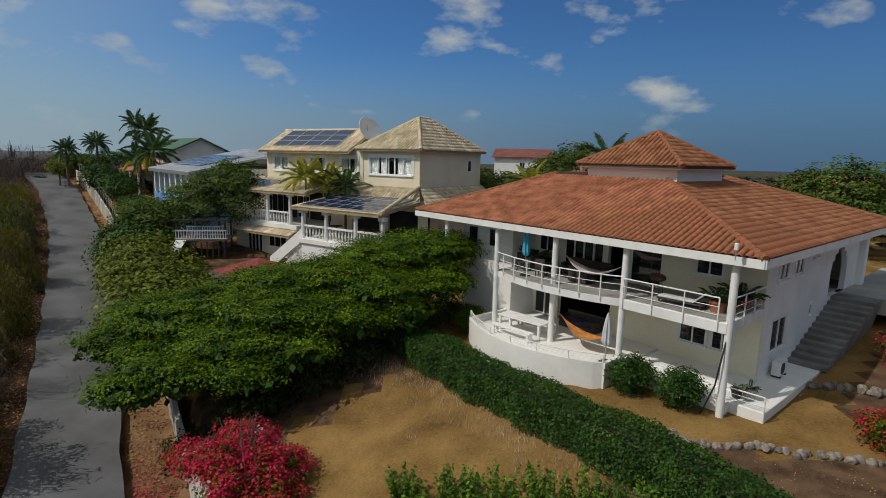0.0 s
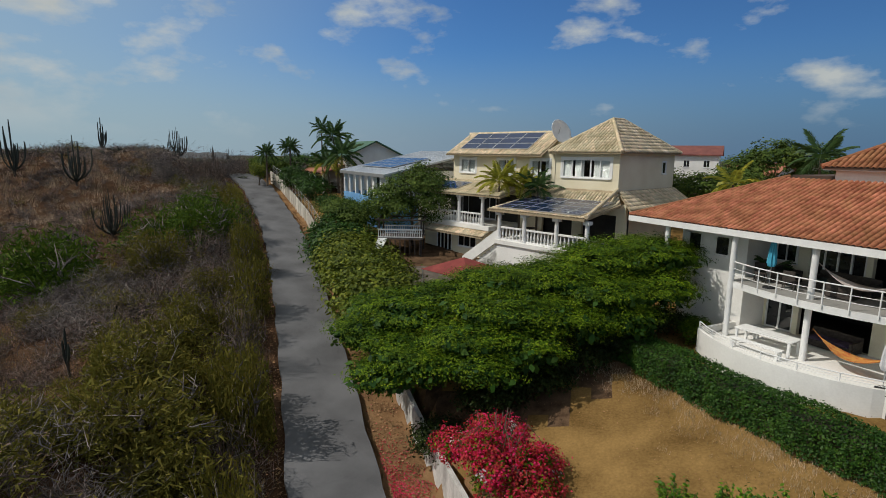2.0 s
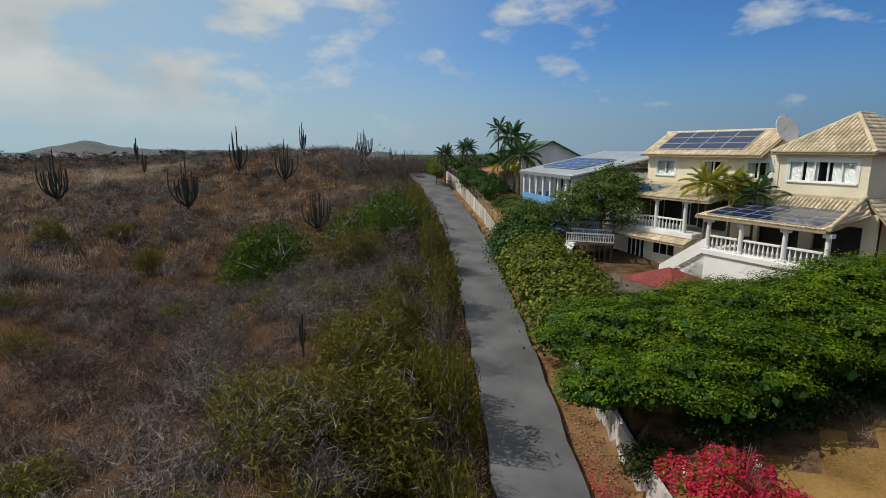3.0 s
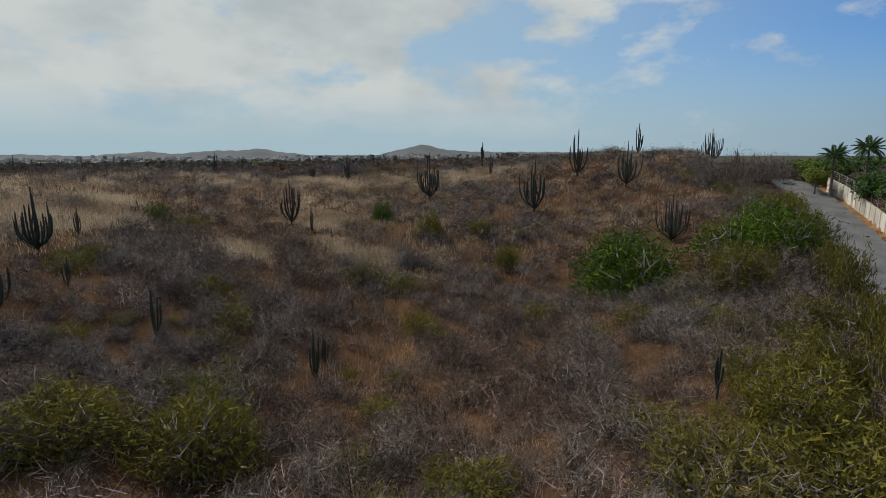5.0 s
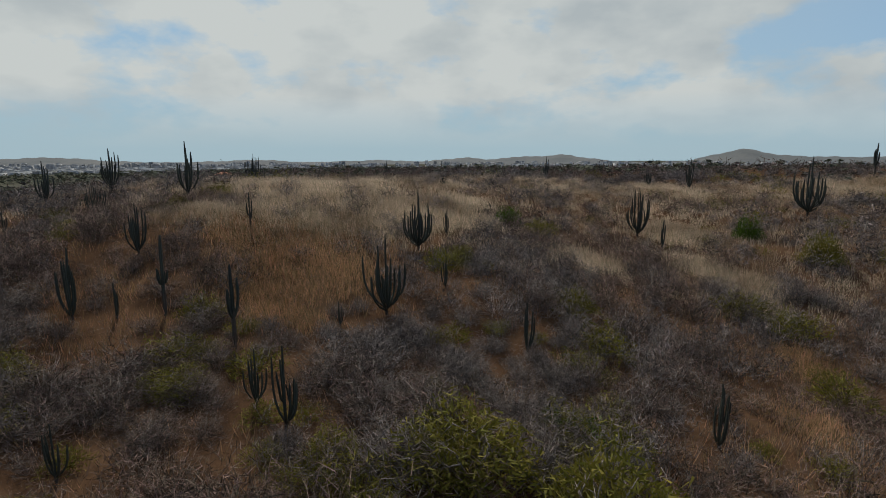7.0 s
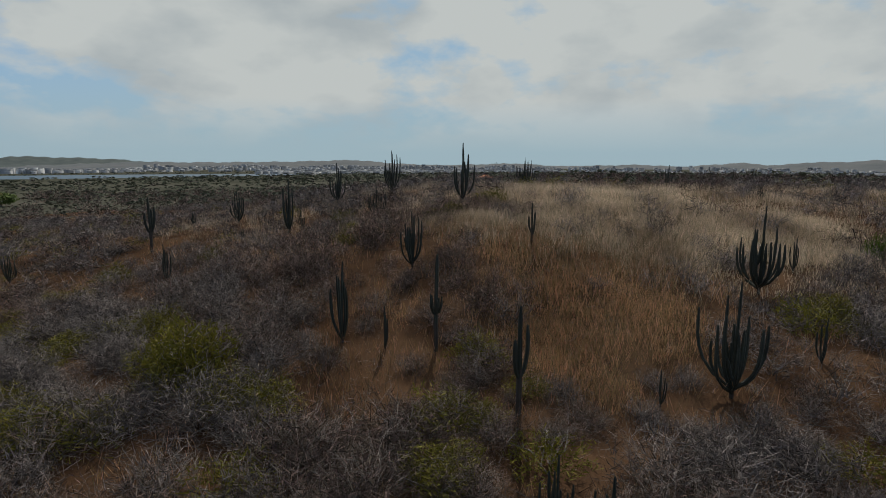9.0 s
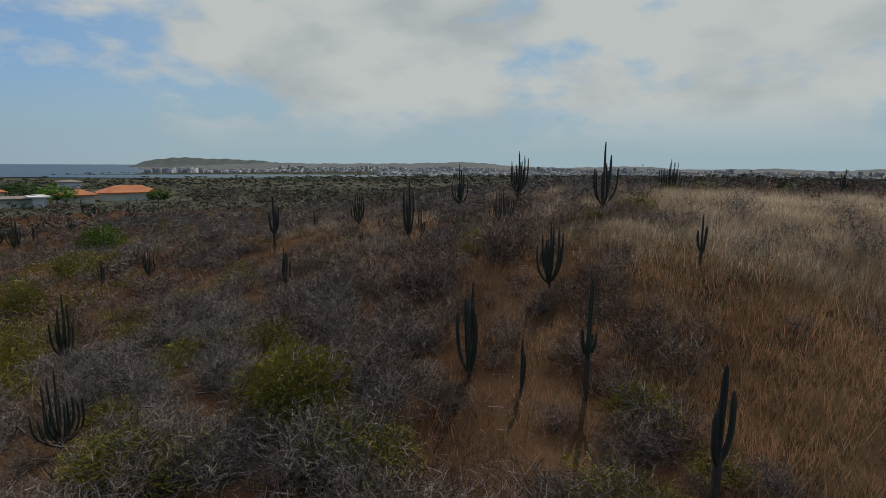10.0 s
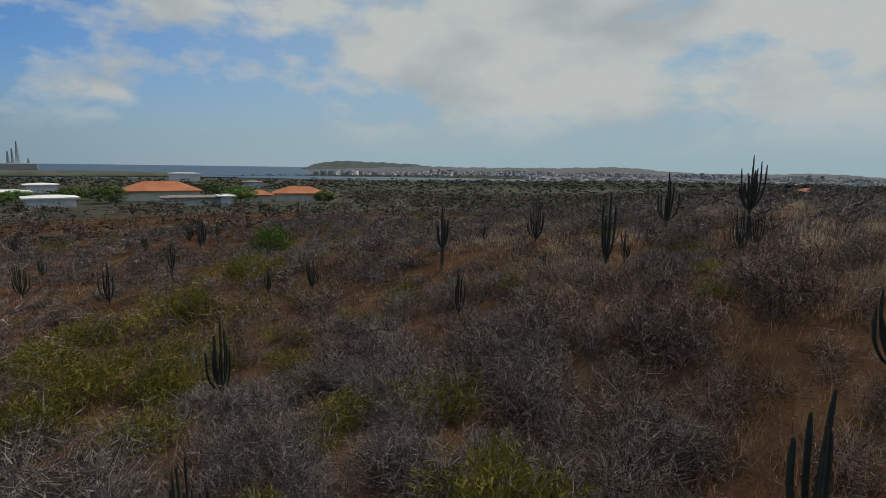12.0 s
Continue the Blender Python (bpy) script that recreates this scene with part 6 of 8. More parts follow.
parasol(at_house(-4.35, -0.3, Z_T), 2.1, M_greycloth, "closed pale grey parasol at the terrace corner")


def bench_table(m, w, d, h, material, label, name, category):
    t = thing(name, m, label, category)
    for k in range(4):
        bm = bmesh.new()
        y = -d / 2 + (k + 0.5) * d / 4
        box(bm, -w / 2, w / 2, y - d / 8 + 0.008, y + d / 8 - 0.008, h - 0.045, h, 0.006)
        part("board", bm, material, t)
    for x in (-w / 2 + 0.12, w / 2 - 0.12):
        for y in (-d / 2 + 0.07, d / 2 - 0.07):
            bm = bmesh.new()
            box(bm, x - 0.05, x + 0.05, y - 0.05, y + 0.05, 0, h - 0.047)
            part("leg", bm, material, t)
    return t


bench_table(at_house(-8.9, -0.1, Z_T, 4), 2.5, 0.95, 0.76, M_trim, "white wooden dining table on the terrace", "dining_table", "table")
bench_table(at_house(-8.8, -1.05, Z_T, 4), 2.2, 0.4, 0.45, M_trim, "white wooden bench beside the table", "bench", "bench")
bench_table(at_house(-9.0, 0.9, Z_T, 4), 2.2, 0.4, 0.45, M_trim, "white wooden bench by the wall", "bench", "bench")


def hammock(m, length, sag, material, label):
    h = thing("hammock", m, label, "hammock")
    bm = bmesh.new()
    n, k = 18, 6
    vs = []
    for i in range(n + 1):
        t = i / n
        w = 0.42 * math.sin(math.pi * min(max((t - 0.12) / 0.76, 0), 1)) + 0.03
        for j in range(k + 1):
            v = j / k * 2 - 1
            vs.append(bm.verts.new((length * (t - 0.5), v * w, -sag * math.sin(math.pi * t) + 0.22 * v * v * w)))
    for i in range(n):
        for j in range(k):
            a = i * (k + 1) + j
            bm.faces.new((vs[a], vs[a + 1], vs[a + k + 2], vs[a + k + 1]))
    ob = part("cloth", bm, material, h, smooth=True)
    ob.modifiers.new("thick", "SOLIDIFY").thickness = 0.015
    return h


hammock(at_house(-5.7, 0.4, Z_T + 1.35, 0), 3.3, 0.85, M_hammock, "striped orange and red hammock under the balcony")
hammock(at_house(-5.9, 0.7, Z_B + 1.5, 0), 3.6, 0.85, M_net, "pale fringed hammock on the balcony")


def lounge(m, w, d, label, name="sofa", cushion=None):
    s = thing(name, m, label, "sofa")
    bm = box(bmesh.new(), -w / 2, w / 2, -d / 2, d / 2, 0.05, 0.34, 0.03)
    part("base", bm, M_rattan, s)
    bm = box(bmesh.new(), -w / 2, w / 2, d / 2 - 0.16, d / 2, 0.34, 0.78, 0.03)
    part("backrest", bm, M_rattan, s)
    for x in (-w / 2 + 0.07, w / 2 - 0.07):
        part("armrest", box(bmesh.new(), x - 0.07, x + 0.07, -d / 2, d / 2 - 0.16, 0.34, 0.6, 0.02), M_rattan, s)
    n = max(1, round(w / 0.75))
    for i in range(n):
        a = -w / 2 + 0.15 + (w - 0.3) * i / n
        part("cushion", box(bmesh.new(), a, a + (w - 0.3) / n - 0.02, -d / 2 + 0.02, d / 2 - 0.18, 0.345, 0.46, 0.03), cushion or M_cushion, s)
    return s


M_cushion = mat("dark_teal_cushion", (0.02, 0.04, 0.045), (0.05, 0.08, 0.085), 3.0, 0.95, bump=0.2)
lounge(at_house(-7.4, 2.5, Z_B), 2.4, 0.9, "dark rattan sofa with teal cushions on the balcony")
lounge(at_house(-9.6, 2.0, Z_B, 90), 1.2, 0.8, "dark rattan armchair on the balcony", "armchair")
lounge(at_house(-6.9, 1.4, Z_B, 180), 1.0, 0.8, "dark rattan armchair on the balcony", "armchair")
lounge(at_house(-7.6, 2.6, Z_T, 0), 2.0, 0.9, "dark purple sofa under the balcony", cushion=mat("purple_cushion", (0.03, 0.02, 0.05), (0.06, 0.045, 0.09), 3.0, 0.95))
for k, (x, y) in enumerate(((-10.2, 1.0), (-8.7, 0.7))):
    c = thing("chair", at_house(x, y, Z_B, 40 + 160 * k), "dark rattan balcony chair", "chair", "balcony chairs")
    part("seat", box(bmesh.new(), -0.24, 0.24, -0.24, 0.24, 0.42, 0.47, 0.015), M_rattan, c)
    part("backrest", box(bmesh.new(), -0.24, 0.24, 0.2, 0.25, 0.47, 0.9, 0.015), M_rattan, c)
    for lx in (-0.21, 0.21):
        for ly in (-0.21, 0.21):
            part("leg", box(bmesh.new(), lx - 0.02, lx + 0.02, ly - 0.02, ly + 0.02, 0, 0.42), M_rattan, c)
sun_bed = thing("sun_lounger", at_house(-1.9, 1.0, Z_B, 4), "dark sun lounger with a pale cushion on the balcony", "sun lounger")
part("frame", box(bmesh.new(), -1.0, 0.75, -0.32, 0.32, 0.24, 0.31, 0.02), M_rattan, sun_bed)
part("mattress", box(bmesh.new(), -0.98, 0.35, -0.3, 0.3, 0.312, 0.38, 0.03), M_greycloth, sun_bed)
bm = bmesh.new()
slope_slab(bm, (0.35, -0.3, 0.38), (0.35, 0.3, 0.38), (0.85, -0.3, 0.85), (0.85, 0.3, 0.85), 0.07)
part("backrest", bm, M_greycloth, sun_bed)
for x in (-0.9, 0.65):
    for y in (-0.28, 0.28):
        part("leg", box(bmesh.new(), x - 0.025, x + 0.025, y - 0.025, y + 0.025, 0, 0.24), M_rattan, sun_bed)
bbq = thing("barbecue", at_house(-3.4, 1.6, Z_B), "dark red kettle barbecue on thin legs", "barbecue")
bm = bmesh.new()
bmesh.ops.create_uvsphere(bm, u_segments=18, v_segments=10, radius=0.3, matrix=Matrix.Translation((0, 0, 0.85)) @ Matrix.Diagonal((1.2, 0.9, 0.62, 1)))
part("bowl", bm, mat("dark_red_enamel", (0.05, 0.012, 0.012), (0.09, 0.02, 0.02), 2.0, 0.3), bbq, smooth=True)
for a in range(4):
    part("leg", rod(bmesh.new(), (math.cos(a * 1.57 + 0.8) * 0.3, math.sin(a * 1.57 + 0.8) * 0.25, 0), (math.cos(a * 1.57 + 0.8) * 0.2, math.sin(a * 1.57 + 0.8) * 0.15, 0.72), 0.012, None, 6), M_black, bbq)


def potted(m, r, h, material, label, fronds, scale, seed):
    p = thing("potted_plant", m, label, "plant", "potted plants")
    bm = bmesh.new()
    rod(bm, (0, 0, 0), (0, 0, h), r * 0.72, r, 20), rod(bm, (0, 0, h - 0.05), (0, 0, h + 0.01), r * 1.08, r * 1.08, 20)
    part("pot", bm, material, p)
    rs = random.Random(seed)
    for k in range(fronds):
        ob = new("frond", FROND[k % 3])
        ob.parent = p
        ob.matrix_basis = pose(0, 0, h, 0, -rs.uniform(20, 62), k * 137.5) @ Matrix.Diagonal((scale, scale, scale, 1))
    return p


potted(at_house(-0.75, 1.1, Z_B), 0.3, 0.5, M_terracotta, "palm in a terracotta pot on the balcony", 14, 0.36, 1)
potted(at_house(-0.45, 2.3, Z_B), 0.42, 0.5, M_terracotta, "large palm in a terracotta pot at the balcony corner", 16, 0.40, 2)
potted(at_house(-10.4, 2.2, Z_B), 0.34, 0.5, M_greycloth, "bushy palm in a white pot on the balcony", 18, 0.42, 3)
potted(at_house(0.55, 1.4, 0.2), 0.24, 0.42, M_concrete, "small plant in a grey pot on the side terrace", 7, 0.17, 4)
potted(at_house(0.2, 1.2, 0.2), 0.2, 0.34, M_black, "small dark pot on the side terrace", 5, 0.12, 5)

ac = thing("air_conditioner", at_house(0.42, 4.8, 0.2, 90), "white outdoor air-conditioning unit on the side terrace", "air conditioner")
part("case", box(bmesh.new(), -0.4, 0.4, -0.16, 0.16, 0.08, 0.66, 0.02), M_trim, ac)
bm = bmesh.new()
rod(bm, (-0.1, -0.163, 0.37), (-0.1, -0.15, 0.37), 0.24, 0.24, 24)
part("fan_grille", bm, M_black, ac)
for x in (-0.3, 0.3):
    part("foot", box(bmesh.new(), x - 0.03, x + 0.03, -0.18, 0.18, 0, 0.08), M_black, ac)
hose = thing("hose_reel", at_house(1.6, 18.4, 2.37), "black coiled hose on a short post by the landing", "hose")
part("post", rod(bmesh.new(), (0, 0, 0), (0, 0, 1.1), 0.04, None, 8), M_black, hose)
bm = bmesh.new()
for k in range(24):
    a0, a1 = 6.2832 * k / 24, 6.2832 * (k + 1) / 24
    rod(bm, (0.06, 0.2 * math.cos(a0), 0.85 + 0.3 * math.sin(a0)), (0.06, 0.2 * math.cos(a1), 0.85 + 0.3 * math.sin(a1)), 0.07, None, 7)
part("coil", bm, M_black, hose)
# white fence beyond the landing
wf = thing("fence", at_house(0.6, 21.0, 2.37, 0), "white metal picket fence on a low wall", "fence")
part("low_wall", box(bmesh.new(), 0.2, 9.0, -0.1, 0.1, -0.6, 0.45, 0.02), M_white, wf)
part("rail", box(bmesh.new(), 0.2, 9.0, -0.03, 0.03, 1.45, 1.52), M_trim, wf)
for k in range(40):
    part("picket", box(bmesh.new(), 0.25 + k * 0.22, 0.29 + k * 0.22, -0.02, 0.02, 0.45, 1.5), M_trim, wf)
# entry gate inside the arch
gate = thing("metal_gate", at_house(-0.8, 13.0, 2.37, 90), "dark wrought-iron gate behind the arch", "gate")
part("panel", box(bmesh.new(), -1.3, 1.3, -0.03, 0.03, 0.05, 1.1, 0.01), M_black, gate)
for k in range(14):
    part("bar", rod(bmesh.new(), (-1.25 + k * 0.19, 0, 1.1), (-1.25 + k * 0.19, 0, 2.0 + 0.2 * math.sin(k / 13 * 3.14)), 0.014, None, 6), M_black, gate)
# roof-corner lamp and the downpipe cable
lamp = thing("floodlight", at_house(0.35, -0.75, 5.55), "small white floodlight at the eaves corner", "lamp")
part("stem", rod(bmesh.new(), (0, 0, 0), (0, 0, 0.35), 0.015, None, 6), M_alu, lamp)
part("head", box(bmesh.new(), -0.06, 0.06, -0.05, 0.05, 0.3, 0.55, 0.02), M_trim, lamp)
cable = thing("drain_hose", None, "black drain hose hanging from the balcony corner", "hose")
cable.matrix_basis = H_M
bm = bmesh.new()
cp = [(0.15, 0.0, 3.0), (0.1, -0.25, 2.0), (0.0, -0.3, 1.0), (-0.3, -0.35, 0.0), (-0.55, -0.2, -0.45)]
for p, q in zip(cp, cp[1:]):
    rod(bm, p, q, 0.028, None, 6)
part("pipe", bm, M_black, cable)

# stones edging the slope
rs_k = np.random.default_rng(9)


def stone_row(pts, n, r, label, z=0.0):
    t = thing("stone_edging", None, label, "stones")
    me = []
    for v in range(4):
        bm = bmesh.new()
        bmesh.ops.create_icosphere(bm, subdivisions=2, radius=1.0)
        for q in bm.verts:
            q.co *= 1 + 0.28 * noise.noise(q.co * 1.4 + Vector((v * 7, 0, 0)))
        m_ = bpy.data.meshes.new("stone")
        bm.to_mesh(m_)
        bm.free()
        m_.materials.append(M_stone)
        me.append(m_)
    ls = [0.0]
    for p, q in zip(pts, pts[1:]):
        ls.append(ls[-1] + math.dist(p, q))
    for i in range(n):
        d = ls[-1] * (i + 0.5) / n
        x, y = from_house(np.interp(d, ls, [p[0] for p in pts]) + rs_k.normal(0, 0.08), np.interp(d, ls, [p[1] for p in pts]) + rs_k.normal(0, 0.08))
        ob = new("stone", me[i % 4])
        ob.parent = t
        k = r * rs_k.uniform(0.7, 1.3)
        ob.matrix_basis = pose(x, y, gz(x, y) + k * 0.25 + z, *rs_k.uniform(0, 360, 3)) @ Matrix.Diagonal((k, k * 0.85, k * 0.7, 1))


stone_row([(-0.9, -2.6), (1.0, -2.0), (2.6, -0.9), (4.2, 0.3), (7.5, 2.0)], 46, 0.17, "row of rough stones edging the sandy path")
stone_row([(1.45, 5.1), (2.6, 5.7), (4.5, 6.6), (8, 8)], 34, 0.2, "low dry-stone edging below the stairs", 0.05)

# fallen bracts and litter
V, T = [], []
for i in range(2600):
    s, o = rs_k.normal(-8.5, 2.2), 2.4 + abs(rs_k.normal(0, 0.9))
    x, y = road_at(s, min(o, float(wall_off(s)) - 0.15))
    z = gz(x, y) + 0.06
    a, k = rs_k.random() * 6.28, 0.04
    b = len(V)
    V += [(x + k * math.cos(a), y + k * math.sin(a), z), (x + k * math.cos(a + 2), y + k * math.sin(a + 2), z + 0.02), (x + k * math.cos(a + 4), y + k * math.sin(a + 4), z)]
    T.append((b, b + 1, b + 2))
tagged(arrays("fallen_bracts", V, T, M_magenta), "pink fallen bracts on the verge", "petals", kind="stuff")
V, T = [], []
M_litter = mat("leaf_litter", (0.14, 0.07, 0.03), (0.36, 0.22, 0.10), 1.0, 0.95, bump=0.0, island=0.4)
for i in range(14000):
    s = rs_k.uniform(-20, 40)
    o = rs_k.uniform(1.95, float(wall_off(s))) if rs_k.random() < 0.55 else -1.7 - 1.9 * rs_k.random() ** 0.8
    x, y = road_at(s, o)
    z = gz(x, y) + 0.05
    a, k = rs_k.random() * 6.28, rs_k.uniform(0.03, 0.08)
    b = len(V)
    V += [(x + k * math.cos(a), y + k * math.sin(a), z), (x + k * math.cos(a + 2), y + k * math.sin(a + 2), z + 0.04), (x + k * math.cos(a + 4), y + k * math.sin(a + 4), z)]
    T.append((b, b + 1, b + 2))
tagged(arrays("leaf_litter", V, T, M_litter), "dry brown leaf litter along the lane", "litter", kind="stuff")


# dry leaves, stones and tufts on the sandy slope
V, T = [], []
for i in range(5200):
    lx, ly = rs_k.uniform(-17, 7), -4.2 - abs(rs_k.normal(0, 3.2)) if rs_k.random() < 0.75 else rs_k.uniform(-2.6, -0.4)
    x, y = from_house(lx, ly)
    z = gz(x, y) + 0.03
    a, k = rs_k.random() * 6.28, rs_k.uniform(0.010, 0.030)
    b = len(V)
    V += [(x + k * math.cos(a), y + k * math.sin(a), z), (x + k * math.cos(a + 2), y + k * math.sin(a + 2), z + 0.03), (x + k * math.cos(a + 4), y + k * math.sin(a + 4), z)]
    T.append((b, b + 1, b + 2))
tagged(arrays("yard_litter", V, T, M_litter), "dry leaves and grit scattered over the sandy slope", "litter", kind="stuff")
# ---- the scrub-covered hill ----
def twig_bush(rs, stems, subs, height, spread, thick):
    """A leafless bush of tapering three-sided twigs: corners and triangles."""
    V, T = [], []

    def twig(p, q, r):
        d = q - p
        a = np.cross(d, (0.3, 0.7, 0.64))
        a /= np.linalg.norm(a) + 1e-9
        b = np.cross(d, a)
        b /= np.linalg.norm(b) + 1e-9
        k = len(V)
        V.extend((p + a * r, p - 0.5 * a * r + 0.87 * b * r, p - 0.5 * a * r - 0.87 * b * r, q))
        T.extend(((k, k + 1, k + 3), (k + 1, k + 2, k + 3), (k + 2, k, k + 3)))

    for _ in range(stems):
        a = rs.random() * 6.283
        out = spread * (0.15 + 0.85 * rs.random())
        tip = np.array((math.cos(a) * out, math.sin(a) * out, height * (0.55 + 0.45 * rs.random()) * (1 - 0.35 * out / spread)))
        base = np.array((rs.normal(0, 0.08), rs.normal(0, 0.08), -0.1))
        knee = base * 0.45 + tip * 0.55 + rs.normal(0, 0.12, 3) + (0, 0, 0.15)
        twig(base, knee + (knee - base) * 0.25, thick)
        twig(knee, tip, thick * 0.62)
        for _ in range(subs):
            f = 0.25 + 0.7 * rs.random()
            p = base + (knee - base) * f / 0.6 if f < 0.6 else knee + (tip - knee) * (f - 0.6) / 0.4
            d = rs.normal(0, 1, 3) * (0.6, 0.6, 0.4) + (tip - base) * 0.35 + (0, 0, 0.15)
            q = p + d / np.linalg.norm(d) * height * (0.22 + 0.25 * rs.random())
            twig(p, q, thick * 0.42)
            if rs.random() < 0.6:
                d2 = d + rs.normal(0, 0.6, 3)
                m = p + (q - p) * 0.5
                twig(m, m + d2 / np.linalg.norm(d2) * height * 0.2, thick * 0.3)
    return np.array(V), np.array(T)


def bramble_parts(rs, stems, fine, width, length=0.42, height=0.9, up=0.35, core=0):
    """A rounded thorn bush one metre in radius: forked stems, a thicket of old wood inside, a haze of fine twigs over the dome."""
    V, T = twig_bush(rs, stems, 4, height, 0.95, width * 1.9) if stems else (np.zeros((0, 3)), np.zeros((0, 3), int))
    n = fine + core
    inside = np.arange(n) >= fine
    u = rs.normal(0, 1, (n, 3))
    u[:, 2] = np.abs(u[:, 2]) * 0.9 + 0.05
    u /= np.linalg.norm(u, axis=1, keepdims=True)
    lobes = 1 + 0.16 * np.sin(3 * np.arctan2(u[:, 1], u[:, 0]) + rs.random() * 6) + 0.12 * np.sin(7 * u[:, 2] + rs.random() * 6)
    r = np.where(inside, 0.30 + 0.42 * rs.random(n), 0.45 + 0.57 * rs.random(n) ** 0.6) * lobes
    tip = u * r[:, None] * (1, 1, height)
    d = u * (1, 1, 0.7) + rs.normal(0, 0.65, (n, 3)) + (0, 0, up)
    d /= np.linalg.norm(d, axis=1, keepdims=True)
    base = tip - d * (length * (0.5 + rs.random(n)))[:, None]
    base[:, 2] = np.maximum(base[:, 2], -0.05)
    side = np.cross(d, rs.normal(0, 1, (n, 3)))
    side *= np.where(inside, width * 2.0, width)[:, None] / (np.linalg.norm(side, axis=1, keepdims=True) + 1e-9)
    W = np.stack([base - side, base + side, tip], 1).reshape(-1, 3)
    return (V, T), (W, np.arange(3 * n).reshape(-1, 3))


def bramble(*args, **kw):
    (V, T), (W, U) = bramble_parts(*args, **kw)
    return np.concatenate([V, W]), np.concatenate([T, U + len(V)])


rs_s = np.random.default_rng(77)
TWIGGY_NEAR = [bramble_parts(rs_s, 20, 900, 0.0060, 0.28, core=110) for _ in range(6)]
TWIGGY = [bramble(rs_s, 7, 270, 0.0072, 0.30, core=60) for _ in range(6)]
TWIGGY_FAR = [bramble(rs_s, 0, 92, 0.0135, 0.42, core=24) for _ in range(5)]
GREEN_PAIRS = [bramble_parts(rs_s, 6, 720, 0.016, 0.16, 0.85, 0.1, core=60) for _ in range(4)]
GREEN_NEAR = [(np.concatenate([a[0], b[0]]), np.concatenate([a[1], b[1] + len(a[0])])) for a, b in GREEN_PAIRS]


def leafy(rs, count, size):
    """A low mound of small leaves, as triangles."""
    P, N = cloud([(0, 0, 0.45, 0.85, 0.85, 0.5), (0.3, 0.2, 0.55, 0.5, 0.5, 0.4), (-0.35, 0.1, 0.5, 0.5, 0.5, 0.42)], count, rs, 9, 0.09, inner=0.5, flatten=0.7)
    V, Q = leaf_mesh(P, N, size, rs, 0.4, 0.7)
    return V, np.concatenate([Q[:, (0, 1, 2)], Q[:, (0, 2, 3)]])


LEAFY = [leafy(rs_s, 270, 0.11) for _ in range(4)]
LEAFY_FAR = [bramble(rs_s, 0, 90, 0.028, 0.2, 0.8, 0.1) for _ in range(3)]


def tuft(rs, blades, h):
    V, T = [], []
    for _ in range(blades):
        a, l = rs.random() * 6.283, 0.25 + 0.75 * rs.random()
        b = np.array((rs.normal(0, 0.3), rs.normal(0, 0.3), -0.03))
        w = np.array((-math.sin(a), math.cos(a), 0)) * 0.009
        tip = b + (math.cos(a) * 0.5 * l * h, math.sin(a) * 0.5 * l * h, h * l)
        k = len(V)
        V += [b - w, b + w, tip]
        T.append((k, k + 1, k + 2))
    return np.array(V), np.array(T)


TUFTS = [tuft(rs_s, 17, 0.62) for _ in range(5)]


def scatter(name, shapes, spots, material, label, category, squash=1.0):
    """All copies of a few shapes at spots (x, y, z, size, turn), joined into one mesh of kind stuff."""
    Vs, Ts, base = [], [], 0
    which = np.arange(len(spots)) % len(shapes)
    for k, (V, T) in enumerate(shapes):
        S = spots[which == k]
        if not len(S):
            continue
        c, s = np.cos(S[:, 4])[:, None], np.sin(S[:, 4])[:, None]
        x = (V[None, :, 0] * c - V[None, :, 1] * s) * S[:, 3:4] + S[:, 0:1]
        y = (V[None, :, 0] * s + V[None, :, 1] * c) * S[:, 3:4] + S[:, 1:2]
        z = V[None, :, 2] * S[:, 3:4] * squash + S[:, 2:3]
        Vs.append(np.stack([x, y, z], -1).reshape(-1, 3))
        Ts.append((T[None] + (np.arange(len(S)) * len(V))[:, None, None]).reshape(-1, 3) + base)
        base += len(S) * len(V)
    if not Vs:
        return None
    return tagged(arrays(name, np.concatenate(Vs), np.concatenate(Ts), material), label, category, kind="stuff")


def patch(x, y, seed, scale):
    """A soft 0 to 1 pattern over the plan."""
    o = seed * 17.3
    return 0.5 + 0.25 * (np.sin(x * scale + o + 1.7 * np.sin(y * scale * 0.6 + o)) + np.sin(y * scale * 1.13 - o * 0.7 + 1.4 * np.sin(x * scale * 0.55)))


THIN = [(-75, -10, 9), (-76, 12, 7), (-88, 5, 10), (-90, -44, 12), (-60, 20, 4), (-92, 30, 8), (-44, -28, 3.5), (-40, -24, 2.5), (-50, 6, 2.5), (-38, 6, 2)]
GREENISH = [(-23, 15, 5), (-27, 20, 4), (-36, -6, 4), (-35, -12, 3), (-37, -28, 3), (-34, -31, 2.5), (-33, -50, 5), (-30, -57, 6), (-37, -62, 7), (-44, -72, 7), (-42, -20, 3), (-52, -88, 8), (-40, 38, 5), (-38, -38, 3)]

